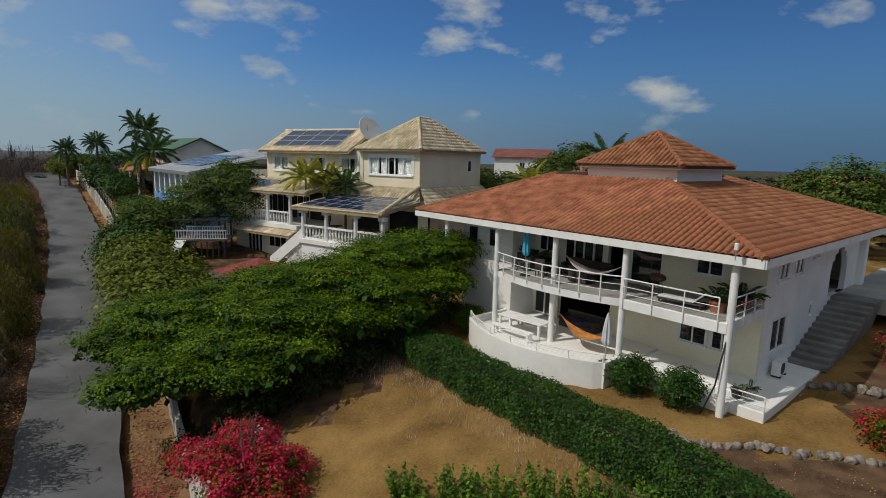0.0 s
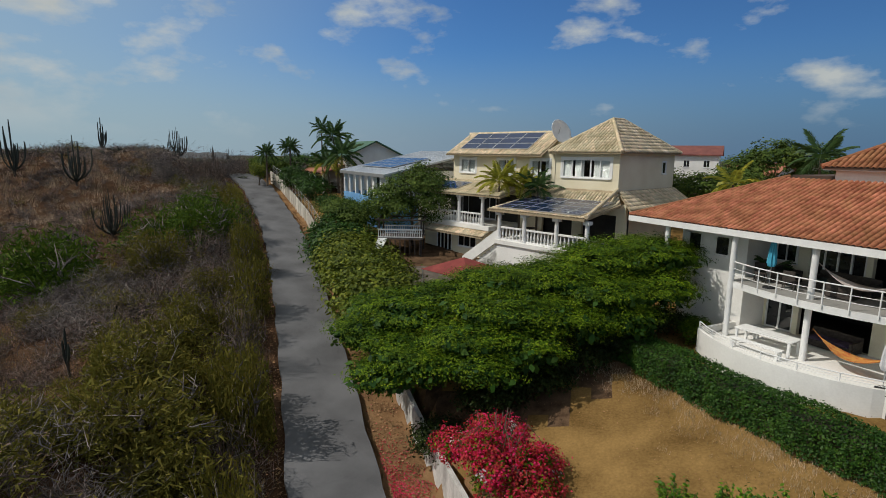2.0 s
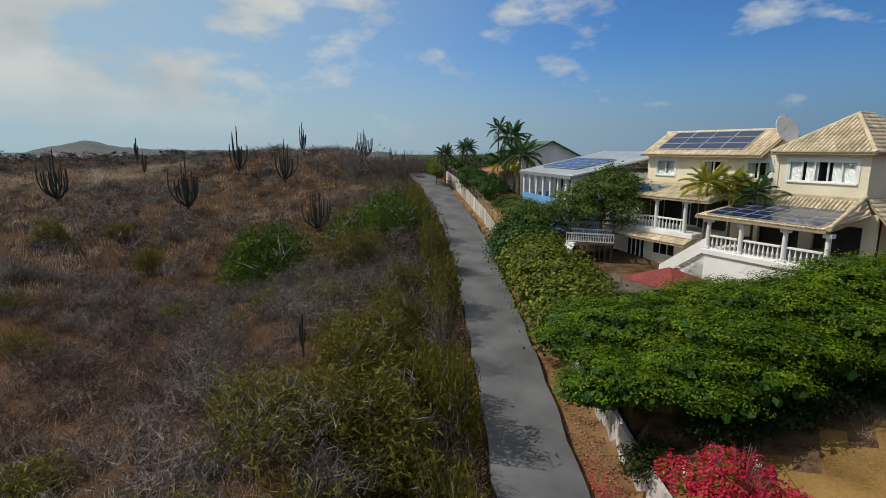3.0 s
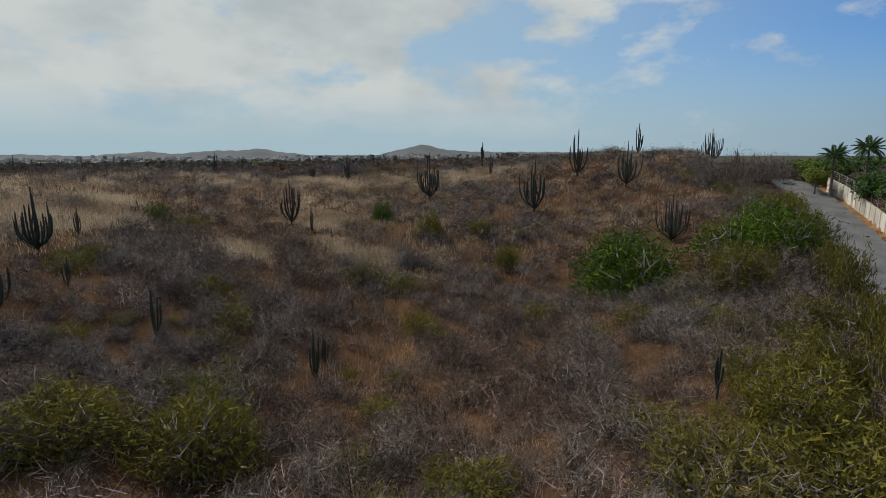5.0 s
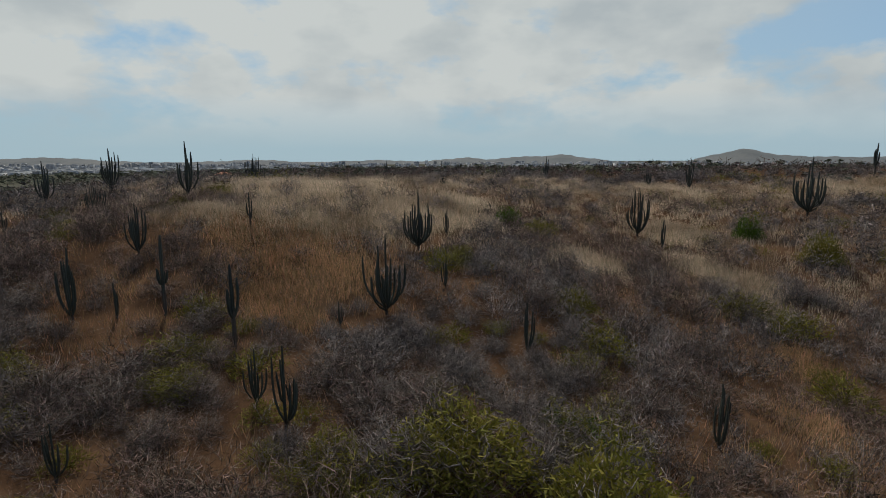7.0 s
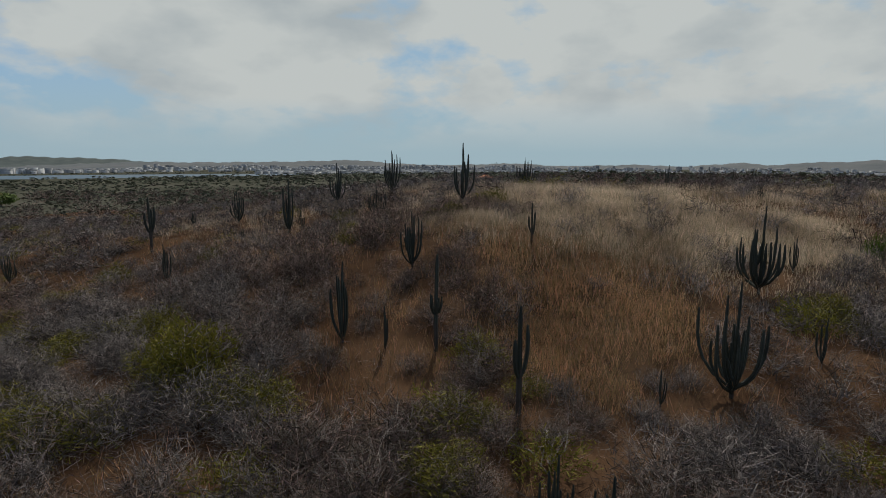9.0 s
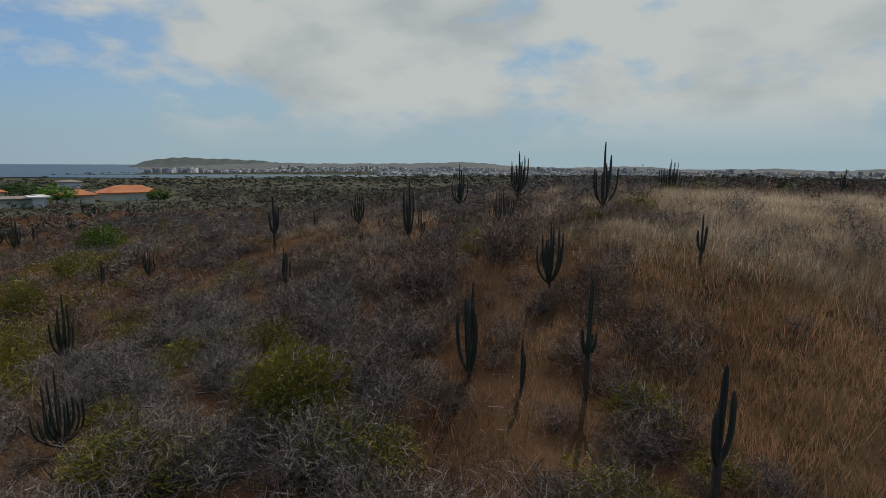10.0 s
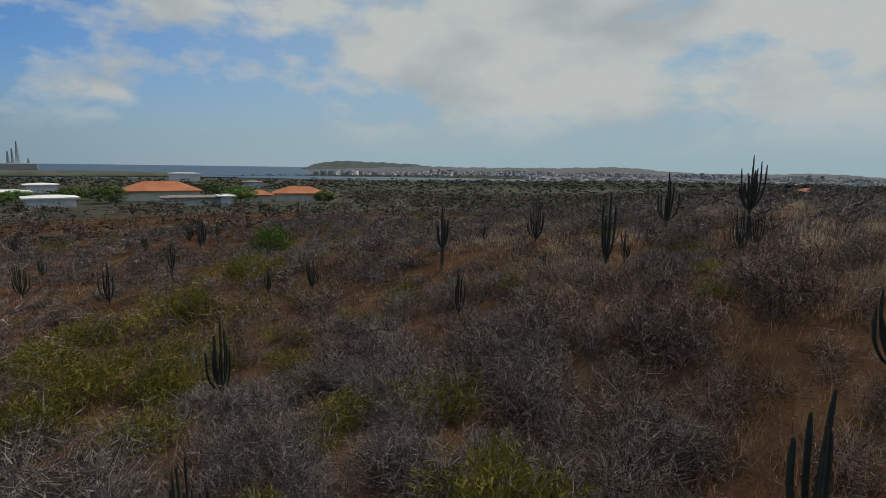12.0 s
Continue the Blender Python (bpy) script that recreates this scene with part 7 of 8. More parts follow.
# where the columnar cacti stand: x, y, height, kind
NEAR = [(-32.7, -19.1, 1.7, 0), (-41.5, -17.7, 3.5, 2), (-44.5, -13.7, 1.2, 5), (-32.4, -34.0, 2.5, 6), (-36.2, -13.6, 2.9, 0), (-37.4, -15.1, 2.1, 0), (-40.8, 3.4, 1.6, 5), (-43.9, -22.2, 3.7, 4), (-42.9, -24.0, 1.7, 7), (-42.4, -25.8, 3.2, 5), (-38.9, 2.4, 2.5, 5), (-35.1, -44.4, 3.3, 0), (-46.0, -11.6, 3.9, 6), (-49.4, -26.8, 2.9, 1), (-53.5, -21.7, 2.3, 2), (-26.9, 16.5, 2.3, 2), (-43.9, -4.5, 2.4, 5), (-61.8, -30.2, 4.2, 0), (-49.7, -8.7, 1.7, 5), (-54.7, -46.0, 0.9, 5), (-55.2, -10.8, 4.0, 6), (-47.4, -45.0, 2.4, 5), (-58.7, -35.9, 2.3, 3), (-56.3, -41.3, 1.8, 0)]
MIDDLE = [(-56.1, -42.4, 3.5, 5), (-31.7, -69.5, 2.9, 0), (-44.4, -59.7, 2.0, 1), (-60.0, -9.1, 1.7, 5), (-41.8, -62.0, 1.8, 5), (-51.8, -53.4, 3.8, 2), (-25.6, -78.2, 2.7, 1), (-63.2, -43.5, 3.1, 0), (-66.5, -39.8, 3.3, 1), (-58.7, -51.2, 2.5, 1), (-36.8, -75.4, 2.9, 2), (-57.8, -56.3, 1.3, 5), (-66.1, 9.4, 2.1, 7), (-68.9, 8.1, 3.9, 1), (-26.3, -89.5, 2.2, 0), (-48.4, 39.9, 3.9, 3), (-66.0, 36.8, 5.4, 6), (-80.8, -10.4, 0.9, 3), (-64.7, 50.8, 5.1, 6), (-79.5, -31.9, 2.6, 3), (-36.4, -98.3, 1.4, 1), (-76.8, 27.9, 5.2, 6), (-73.4, 50.1, 5.8, 0), (-95.4, 17.3, 2.0, 1)]
FAR = [(-36.4, -100.8, 1.5, 1), (-22.6, -108.9, 2.2, 3), (-42.8, -98.4, 3.6, 0), (-43.6, -100.6, 2.7, 5), (-94.3, 22.6, 3.5, 0), (-42.2, -103.7, 2.2, 1), (-79.1, 68.5, 4.4, 0), (-46.8, -106.1, 1.5, 5), (-46.3, -105.7, 1.9, 5), (-104.2, 4.5, 3.0, 0), (-88.6, 45.1, 3.0, 5), (-52.0, -110.9, 2.0, 3), (-109.9, -21.4, 3.1, 0), (-41.1, -124.3, 1.7, 5), (-99.2, 50.2, 4.0, 2), (-67.5, 71.4, 4.2, 3), (-37.6, -142.7, 1.9, 1), (-69.1, -124.9, 1.6, 5), (-66.4, -129.7, 2.6, 5), (-61.1, -138.7, 3.0, 5), (-76.5, 91.4, 3.3, 0), (-75.5, 94.9, 2.6, 5)]


def room(x, y):
    """Distance to the closest cactus."""
    out = np.full(np.shape(x), 99.0)
    for cx, cy, *_ in NEAR + MIDDLE + FAR:
        out = np.minimum(out, np.hypot(x - cx, y - cy))
    return out


n_try = 16500
sx, sy = rs_s.uniform(-110, 4, n_try), rs_s.uniform(-118, 100, n_try)
ss = (sx - P_ROAD[0]) * D_ROAD[0] + (sy - P_ROAD[1]) * D_ROAD[1]
so = (sx - P_ROAD[0]) * N_ROAD[0] + (sy - P_ROAD[1]) * N_ROAD[1] - road_mid(ss)
gr, gn = np.maximum(bumpy(sx, sy, GRASSY), 0.55 * bumpy(sx, sy, THIN)), bumpy(sx, sy, GREENISH)
dist = np.hypot(sx - np.clip(sx, -33, -5), sy - np.clip(sy, -20, -1))
past = (ss > 66) & (so < 55)
keep = ((so < -3.6) | past) & (rs_s.random(n_try) > np.minimum(gr * 1.6, 0.95)) & ((dist < 32) | (rs_s.random(n_try) < 0.62)) & (rs_s.random(n_try) < 0.82 + 0.18 * patch(sx, sy, 2, 0.35)) & (room(sx, sy) > 0.6)
sx, sy, gr, gn, dist, so = sx[keep], sy[keep], gr[keep], gn[keep], dist[keep], so[keep]
sz = land(sx, sy)
size = (1.0 + 1.15 * rs_s.random(len(sx)) ** 1.5) * np.where(dist > 50, 0.95, 1.0) * np.where((so > -6) & (so < 0), 0.8, 1.0) * np.clip(0.42 + 0.14 * room(sx, sy), 0.55, 1.0)
spots = np.stack([sx, sy, sz, size, rs_s.random(len(sx)) * 6.283], 1)
tone = patch(sx, sy, 5, 0.16) + rs_s.normal(0, 0.22, len(sx))
green = rs_s.random(len(sx)) < np.clip(gn * 0.4 + 0.03 + 0.10 * (patch(sx, sy, 9, 0.12) > 0.72), 0, 0.9)
near = dist < 34
grey = tone > np.where(near, 0.45, 0.30)
own = np.zeros(len(sx), bool)
own[np.argsort(np.hypot(sx - np.clip(sx, -46, -34), sy - np.clip(sy, -43, -2)))[:290]] = True


def bush_variant(name, stem, crown, material):
    """The two shared meshes of a bush: its stems and its crown."""
    out = []
    for n, (V, T), m in (("woody_stem", stem, M_branch), (name, crown, material)):
        ob = arrays(n, V, T, m)
        out.append(ob.data)
        bpy.data.objects.remove(ob)
    return out


def place_bush(name, meshes, m, label, category, group):
    t = thing(name, m, label, category, group)
    for me in meshes:
        new(me.name.split(".")[0], me).parent = t
    return t


VAR = {}
for key, shapes, m in (("grey", TWIGGY_NEAR, M_twig), ("brown", TWIGGY_NEAR, M_twig_b), ("green", GREEN_PAIRS, M_scrub_green)):
    VAR[key] = [bush_variant("twig_crown" if key != "green" else "foliage", st, cr, m) for st, cr in shapes]
LABEL = {"grey": "leafless grey thorny bush on dry ground", "brown": "leafless brown twiggy bush on dry ground", "green": "low yellow-green thorny bush on dry ground"}
for i in np.nonzero(own)[0]:
    key = "green" if green[i] else "grey" if grey[i] else "brown"
    place_bush("dry_bush" if key != "green" else "thorn_bush", VAR[key][i % len(VAR[key])], pose(sx[i], sy[i], sz[i], 0, 0, float(np.degrees(spots[i, 4]))) @ Matrix.Diagonal((size[i], size[i], size[i] * 0.95, 1)), LABEL[key], "bush", "hillside bushes")
rest = ~own
scatter("grey_brush", TWIGGY, spots[rest & near & grey & ~green], M_twig, "leafless grey thorny brush over the hillside", "brush")
scatter("brown_brush", TWIGGY, spots[rest & near & ~grey & ~green], M_twig_b, "leafless brown twiggy brush over the hillside", "brush")
scatter("far_grey_brush", TWIGGY_FAR, spots[rest & ~near & grey & ~green], M_twig, "grey dry brush further over the hill", "brush")
scatter("far_brown_brush", TWIGGY_FAR, spots[rest & ~near & ~grey & ~green], M_twig_b, "brown dry brush further over the hill", "brush")
scatter("green_brush", GREEN_NEAR, spots[rest & near & green], M_scrub_green, "low yellow-green thorny brush", "brush")
scatter("far_green_brush", LEAFY_FAR, spots[rest & ~near & green], M_scrub_green, "low dull green brush further over the hill", "brush")

# dry grass
n_try = 190000
gx_, gy_ = rs_s.uniform(-100, -8, n_try), rs_s.uniform(-90, 80, n_try)
gx_[:50000], gy_[:50000] = rs_s.uniform(-74, -38, 50000), rs_s.uniform(-34, 18, 50000)
gs = (gx_ - P_ROAD[0]) * D_ROAD[0] + (gy_ - P_ROAD[1]) * D_ROAD[1]
go = (gx_ - P_ROAD[0]) * N_ROAD[0] + (gy_ - P_ROAD[1]) * N_ROAD[1] - road_mid(gs)
k = (go < -3.0) & (rs_s.random(n_try) < 0.10 + 0.18 * smooth(-46, -58, gx_) + 0.72 * np.maximum(bumpy(gx_, gy_, GRASSY) ** 0.7, 0.5 * bumpy(gx_, gy_, THIN)))
k &= (rs_s.random(n_try) < 0.25 + 1.1 * patch(gx_, gy_, 6, 1.3)) & ((np.arange(n_try) >= 50000) | (bumpy(gx_, gy_, GRASSY) > 0.3))
gx_, gy_ = gx_[k], gy_[k]
gsp = np.stack([gx_, gy_, land(gx_, gy_), 0.7 + 0.9 * rs_s.random(len(gx_)) ** 1.5, rs_s.random(len(gx_)) * 6.283], 1)
ripe = smooth(-50, -58, gx_) + rs_s.normal(0, 0.2, len(gx_)) > 0.5
scatter("dry_grass", TUFTS, gsp[ripe], M_grass, "tufts of dry straw-coloured grass", "grass")
scatter("russet_grass", TUFTS, gsp[~ripe], M_russet, "tufts of russet dry grass among the bushes", "grass")

# low dead twigs and stubble between the bushes
SPRIGS = [bramble(rs_s, 0, 22, 0.0065, 0.36, 0.55) for _ in range(6)]
n_try = 13000
ux, uy = rs_s.uniform(-72, -8, n_try), rs_s.uniform(-70, 62, n_try)
us = (ux - P_ROAD[0]) * D_ROAD[0] + (uy - P_ROAD[1]) * D_ROAD[1]
uo = (ux - P_ROAD[0]) * N_ROAD[0] + (uy - P_ROAD[1]) * N_ROAD[1] - road_mid(us)
k = uo < -2.6
ux, uy = ux[k], uy[k]
usp = np.stack([ux, uy, land(ux, uy), 0.6 + 1.0 * rs_s.random(len(ux)), rs_s.random(len(ux)) * 6.283], 1)
half = rs_s.random(len(ux)) < 0.5
scatter("grey_stubble", SPRIGS, usp[half], M_twig, "grey dead twigs on the ground", "twigs", 0.8)
scatter("brown_stubble", SPRIGS, usp[~half], M_twig_b, "brown dead twigs on the ground", "twigs", 0.8)

# straw along the foot of the hedge
hx_, hy_ = rs_s.uniform(-14, 1, 420), -4.6 - np.abs(rs_s.normal(0, 0.8, 420))
hq = np.array([from_house(a, b) for a, b in zip(hx_, hy_)])
hs = np.stack([hq[:, 0], hq[:, 1], land(hq[:, 0], hq[:, 1]), 0.25 + 0.35 * rs_s.random(420), rs_s.random(420) * 6.283], 1)
scatter("hedge_straw", TUFTS, hs, M_grass, "dry straw along the foot of the hedge", "grass")

# rounded green bushes that stand out on the hill
M_thorn = mat("thorn_leaves", (0.036, 0.070, 0.006), (0.10, 0.165, 0.014), 0.5, 0.8, bump=0.0, island=0.4, through=0.2, sheen=0.15)
GREEN_BIG = [bramble_parts(rs_s, 12, 2700, 0.016, 0.13, 0.9, 0.1, core=200) for _ in range(4)]
GREEN_MESH = {d: [bush_variant("foliage", st, cr, m) for st, cr in GREEN_BIG] for d, m in ((0, M_scrub_green), (1, M_thorn))}
GREEN_HILL = [(-37.8, -29.3, 1.8, 2.3, 0), (-33.4, -31.1, 1.8, 1.1, 0), (-50.9, -92.8, 3.0, 2.4, 1), (-37.8, -25.3, 1.4, 0.9, 0), (-37.8, -18.4, 1.4, 1.0, 0), (-37.5, -3.0, 1.2, 1.0, 1), (-37.8, -4.2, 0.6, 0.9, 1), (-34.5, -11.6, 1.2, 1.2, 0), (-34.8, -7.6, 2.6, 2.0, 0), (-32.8, -3.3, 2.5, 2.6, 0), (-28.7, -45.0, 1.6, 1.9, 0)]
GREEN_SOUTH = [(-30.1, -59.2, 2.3, 1.3, 0), (-36.3, -59.8, 1.7, 2.0, 0), (-42.3, -70.1, 2.2, 1.8, 0), (-49.1, -86.4, 2.3, 2.2, 1), (-33.5, -48.4, 1.4, 1.5, 0), (-37.9, -37.8, 1.4, 0.9, 0), (-58.1, -30.7, 0.6, 0.6, 0), (-33.5, -52.9, 1.8, 1.1, 0), (-28.3, -54.7, 2.3, 1.4, 0), (-55.2, -7.9, 1.2, 1.1, 0), (-67.3, -3.8, 1.3, 1.8, 1)]
GREEN_NORTH = [(-43.8, 29.8, 4.4, 4.4, 1), (-46.6, 30.8, 3.6, 3.8, 1), (-35.9, 31.4, 2.4, 3.4, 0), (-38.9, 42.1, 3.6, 3.9, 1), (-42.3, 44.2, 3.2, 3.5, 1), (-40.0, 37.0, 3.6, 3.4, 1), (-46.6, 54.7, 2.6, 2.9, 0), (-55.0, 25.2, 1.5, 2.2, 0), (-69.7, 18.3, 1.4, 1.9, 1), (-62.9, 21.0, 1.7, 2.3, 0), (-62.2, 26.7, 1.6, 1.5, 0), (-26.9, 4.2, 1.8, 1.3, 0)]
GREEN_BANK = [(-21.5, 14.6, 3.4, 2.7, 0), (-24.2, 17.2, 2.6, 2.5, 0), (-19.5, 13.0, 2.4, 1.8, 0), (-23.2, 11.0, 2.2, 1.8, 0), (-26.0, 21.5, 2.1, 2.2, 0), (-27.8, 25.0, 2.1, 2.2, 0), (-30.5, 30.0, 1.8, 2.2, 0)]
for i, (x, y, r, h, dark) in enumerate(GREEN_HILL + GREEN_SOUTH + GREEN_NORTH + GREEN_BANK):
    place_bush("thorn_bush", GREEN_MESH[dark][i % 4], pose(x, y, gz(x, y) - 0.05, 0, 0, i * 67) @ Matrix.Diagonal((r, r, h / 0.9, 1)), "dense dark green thorn tree among dry scrub" if dark else "bushy yellow-green thorn bush among dry scrub", "bush", "green thorn bushes")
for i, (x, y, r, h) in enumerate(((-35.5, 35.8, 3.0, 2.8), (-36.0, 40.4, 2.8, 2.6), (-31.5, 30.6, 2.8, 2.6), (-32.2, 34.6, 2.6, 2.6), (-27.8, 28.4, 2.6, 2.6), (-35.7, 31.0, 2.8, 2.6), (-31.0, 26.4, 2.6, 2.4), (-39.2, 34.0, 2.8, 2.6), (-38.0, 29.0, 2.6, 2.4), (-34.0, 24.0, 2.6, 2.4), (-30.0, 21.5, 2.4, 2.2), (-28.0, 11.5, 2.4, 2.0), (-32.0, 14.5, 2.6, 2.2), (-36.5, 18.5, 2.6, 2.2), (-24.5, 10.5, 2.2, 1.9), (-48.9, -3.4, 1.7, 2.0), (-56.7, -0.7, 1.7, 2.0), (-47.8, 0.8, 1.7, 2.0), (-54.2, 4.6, 1.7, 2.0), (-47.2, 4.6, 1.7, 2.0), (-54.7, 10.1, 1.7, 2.0), (-42.1, -2.0, 1.7, 2.0), (-42.0, 3.4, 1.7, 2.0), (-40.9, 0.3, 1.7, 2.0))):
    key = "grey" if i in (8, 9, 12, 13) else "brown"
    place_bush("dry_bush", VAR[key][i % 6], pose(x, y, gz(x, y) - 0.1, 0, 0, i * 83) @ Matrix.Diagonal((r, r, h / 0.9, 1)), "large leafless thorny bush with dense fine twigs", "bush", "hillside bushes")
# thorn trees on the bank that shade the lane
for i, (s, o, r, h) in enumerate(((-15, -4.4, 2.0, 3.6), (-11.6, -3.9000000000000004, 1.9, 4.7), (-8.4, -4.0, 1.7, 3.8), (-5.0, -4.3, 1.9, 3.6), (-2.0, -3.7, 1.9, 4.9), (0.8, -4.3, 1.7, 3.6), (4.4, -3.8, 1.8, 4.7), (8.0, -4.2, 1.7, 3.2), (12, -3.7, 1.8, 4.5), (15.5, -4.3, 1.6, 3.2), (19.5, -3.7, 1.7, 4.5), (24, -4.2, 1.6, 3.2), (28, -3.7, 1.7, 4.3), (33, -4.1, 1.7, 3.6), (39, -4.1, 1.6, 3.2), (46, -4.2, 1.7, 3.4))):
    x, y = road_at(s, o)
    place_bush("thorn_tree", GREEN_MESH[0][i % 4] if i % 3 else VAR["brown"][i % 6], pose(x, y, gz(x, y) - 0.1, 0, 0, i * 51) @ Matrix.Diagonal((r, r, h / 0.9, 1)), "dull thorn tree on the bank of the lane", "tree", "bank thorn trees")


# brush that fills the bank of the lane, and taller brush on the crest at its head
k = 0
for s in np.arange(-14, 56, 1.75):
    for o, spread in ((-4.0, 0.4), (-6.2, 0.7), (-8.6, 0.9)):
        k += 1
        if o > -5 and k % 2:
            continue
        x, y = road_at(s + rs_s.normal(0, 0.5), o + rs_s.normal(0, spread))
        key = "green" if rs_s.random() < (0.42 if s < 38 else 0.3) else "brown" if rs_s.random() < 0.7 else "grey"
        r = rs_s.uniform(1.1, 1.75)
        place_bush("thorn_bush" if key == "green" else "dry_bush", VAR[key][k % len(VAR[key])], pose(x, y, gz(x, y) - 0.05, 0, 0, k * 73) @ Matrix.Diagonal((r, r, r * 0.95, 1)), LABEL[key], "bush", "hillside bushes")
for i, (x, y, r, h) in enumerate(((-58.5, 58.5, 2.6, 3.6), (-57.6, 62.5, 2.5, 4.2), (-57.4, 66.0, 2.6, 4.8), (-57.6, 70.0, 2.5, 4.4), (-58.6, 74.0, 2.6, 3.8), (-60.0, 78.5, 2.8, 3.0), (-62.5, 61.0, 2.6, 2.8), (-56.0, 79.0, 2.2, 2.4), (-53.6, 73.5, 1.8, 1.8))):
    key = "grey" if i % 3 == 0 else "brown"
    place_bush("dry_bush", VAR[key][i % 6], pose(x, y, gz(x, y) - 0.1, 0, 0, i * 97) @ Matrix.Diagonal((r, r, h / 0.85, 1)), "tall leafless thorny bush at the head of the lane", "bush", "hillside bushes")


# ---- columnar cacti ----
def ribbed(bm, pts, r, ribs=8):
    """A ribbed column along a line of points with a rounded tip."""
    rings = []
    n = ribs * 2
    for j, p in enumerate(pts):
        p = Vector(p)
        d = (Vector(pts[min(j + 1, len(pts) - 1)]) - Vector(pts[max(j - 1, 0)])).normalized()
        a = d.orthogonal().normalized()
        b = d.cross(a)
        f = 1.0 if j < len(pts) - 1 else 0.55
        rings.append([bm.verts.new(p + (a * math.cos(6.2832 * k / n) + b * math.sin(6.2832 * k / n)) * r * f * (1.0 if k % 2 else 0.80)) for k in range(n)])
    for A_, B_ in zip(rings, rings[1:]):
        for k in range(n):
            bm.faces.new((A_[k], A_[(k + 1) % n], B_[(k + 1) % n], B_[k]))
    d = (Vector(pts[-1]) - Vector(pts[-2])).normalized()
    tip = bm.verts.new(Vector(pts[-1]) + d * r * 0.7)
    for k in range(n):
        bm.faces.new((rings[-1][k], rings[-1][(k + 1) % n], tip))


def cactus(seed, arms, spread, trunk=0.1, r=0.02, tall=0.55, fork=0.3):
    """One metre tall; scaled where it stands. Slender arms leave a short trunk low down, spread like a fan and bend upright; some fork."""
    rs = random.Random(seed)
    t = thing("cactus", None, "", "cactus", "columnar cacti")
    bm = bmesh.new()
    ribbed(bm, [(0, 0, -0.08), (0.004, 0, trunk * 0.5), (0, 0.003, trunk), (0, 0, trunk + 0.05)], r * 1.25, 6)
    part("trunk", bm, M_cactus_foot, t)
    for k in range(arms):
        a = 6.283 * k * 0.382 + rs.uniform(-0.3, 0.3)
        o = spread * (k / max(arms - 1, 1)) ** 0.6 * rs.uniform(0.75, 1.1)
        top = 1.0 if k == 0 else rs.uniform(tall, 1.0) * (1 - 0.18 * o / max(spread, 0.01))
        h0 = trunk * rs.uniform(0.55, 1.0)
        c, s = math.cos(a), math.sin(a)
        q = r * rs.uniform(0.8, 1.1)
        sway = rs.uniform(-0.02, 0.02)
        line = []
        for j in range(7):
            f = j / 6
            out = o * (1 - (1 - f) ** 4)
            line.append((c * out + sway * f * f, s * out - sway * f, h0 + (top - h0) * f))
        bm = bmesh.new()
        ribbed(bm, line, q, 6)
        part("arm", bm, M_cactus, t)
        if rs.random() < fork:
            x, y, z = line[2]
            e = rs.uniform(0, 6.283)
            bm = bmesh.new()
            ribbed(bm, [(x, y, z), (x + 0.035 * math.cos(e), y + 0.035 * math.sin(e), z + 0.05), (x + 0.06 * math.cos(e), y + 0.06 * math.sin(e), z + (top - z) * 0.5), (x + 0.075 * math.cos(e), y + 0.075 * math.sin(e), z + (top - z) * rs.uniform(0.6, 0.9))], q * 0.85, 6)
            part("arm", bm, M_cactus, t)
    return t


M_cactus_foot = mat("corky_cactus_foot", (0.035, 0.028, 0.022), (0.085, 0.068, 0.052), 2.5, 0.9, bump=0.5, fine=12)
CACTI = [cactus(1, 8, 0.19, r=0.0165), cactus(2, 12, 0.24, trunk=0.12, r=0.0155), cactus(3, 4, 0.10, trunk=0.42, r=0.021, tall=0.8, fork=0.0), cactus(4, 28, 0.40, trunk=0.06, r=0.012, tall=0.45), cactus(5, 1, 0.01, trunk=0.3, r=0.019), cactus(6, 6, 0.135, trunk=0.05, r=0.0185, tall=0.7, fork=0.15), cactus(7, 18, 0.30, trunk=0.10, r=0.0145, tall=0.5), cactus(8, 3, 0.14, trunk=0.05, r=0.025, tall=0.7, fork=0.0)]
for k in range(5):  # the tall single stem carries short arms half-way up
    a = 1.3 * k
    bm = bmesh.new()
    ribbed(bm, [(0, 0, 0.38), (0.035 * math.cos(a), 0.035 * math.sin(a), 0.41), (0.055 * math.cos(a), 0.055 * math.sin(a), 0.48), (0.062 * math.cos(a), 0.062 * math.sin(a), 0.54 + 0.03 * (k % 3))], 0.014, 6)
    part("arm", bm, M_cactus, CACTI[4])
NAMES = ["dark green candelabra cactus with upright ribbed arms", "many-armed dark green candelabra cactus", "dark green forked columnar cactus on a bare stem", "wide dense clump of dark columnar cactus", "tall single-stemmed columnar cactus with short side arms", "tight bundle of dark upright cactus columns", "spreading many-armed dark columnar cactus", "few short dark cactus columns leaning apart"]
for k, (x, y, h, kind) in enumerate(NEAR + MIDDLE + FAR):
    c = copy_thing(CACTI[kind], pose(x, y, gz(x, y), 0, 0, (k * 77) % 360))
    g = 1.06 if k < len(NEAR) else 1.18
    c.scale = (h * g, h * g, h * g)
    tagged(c, NAMES[kind], "cactus", "columnar cacti")
for c in CACTI:
    for o in list(c.children):
        bpy.data.objects.remove(o)
    bpy.data.objects.remove(c)
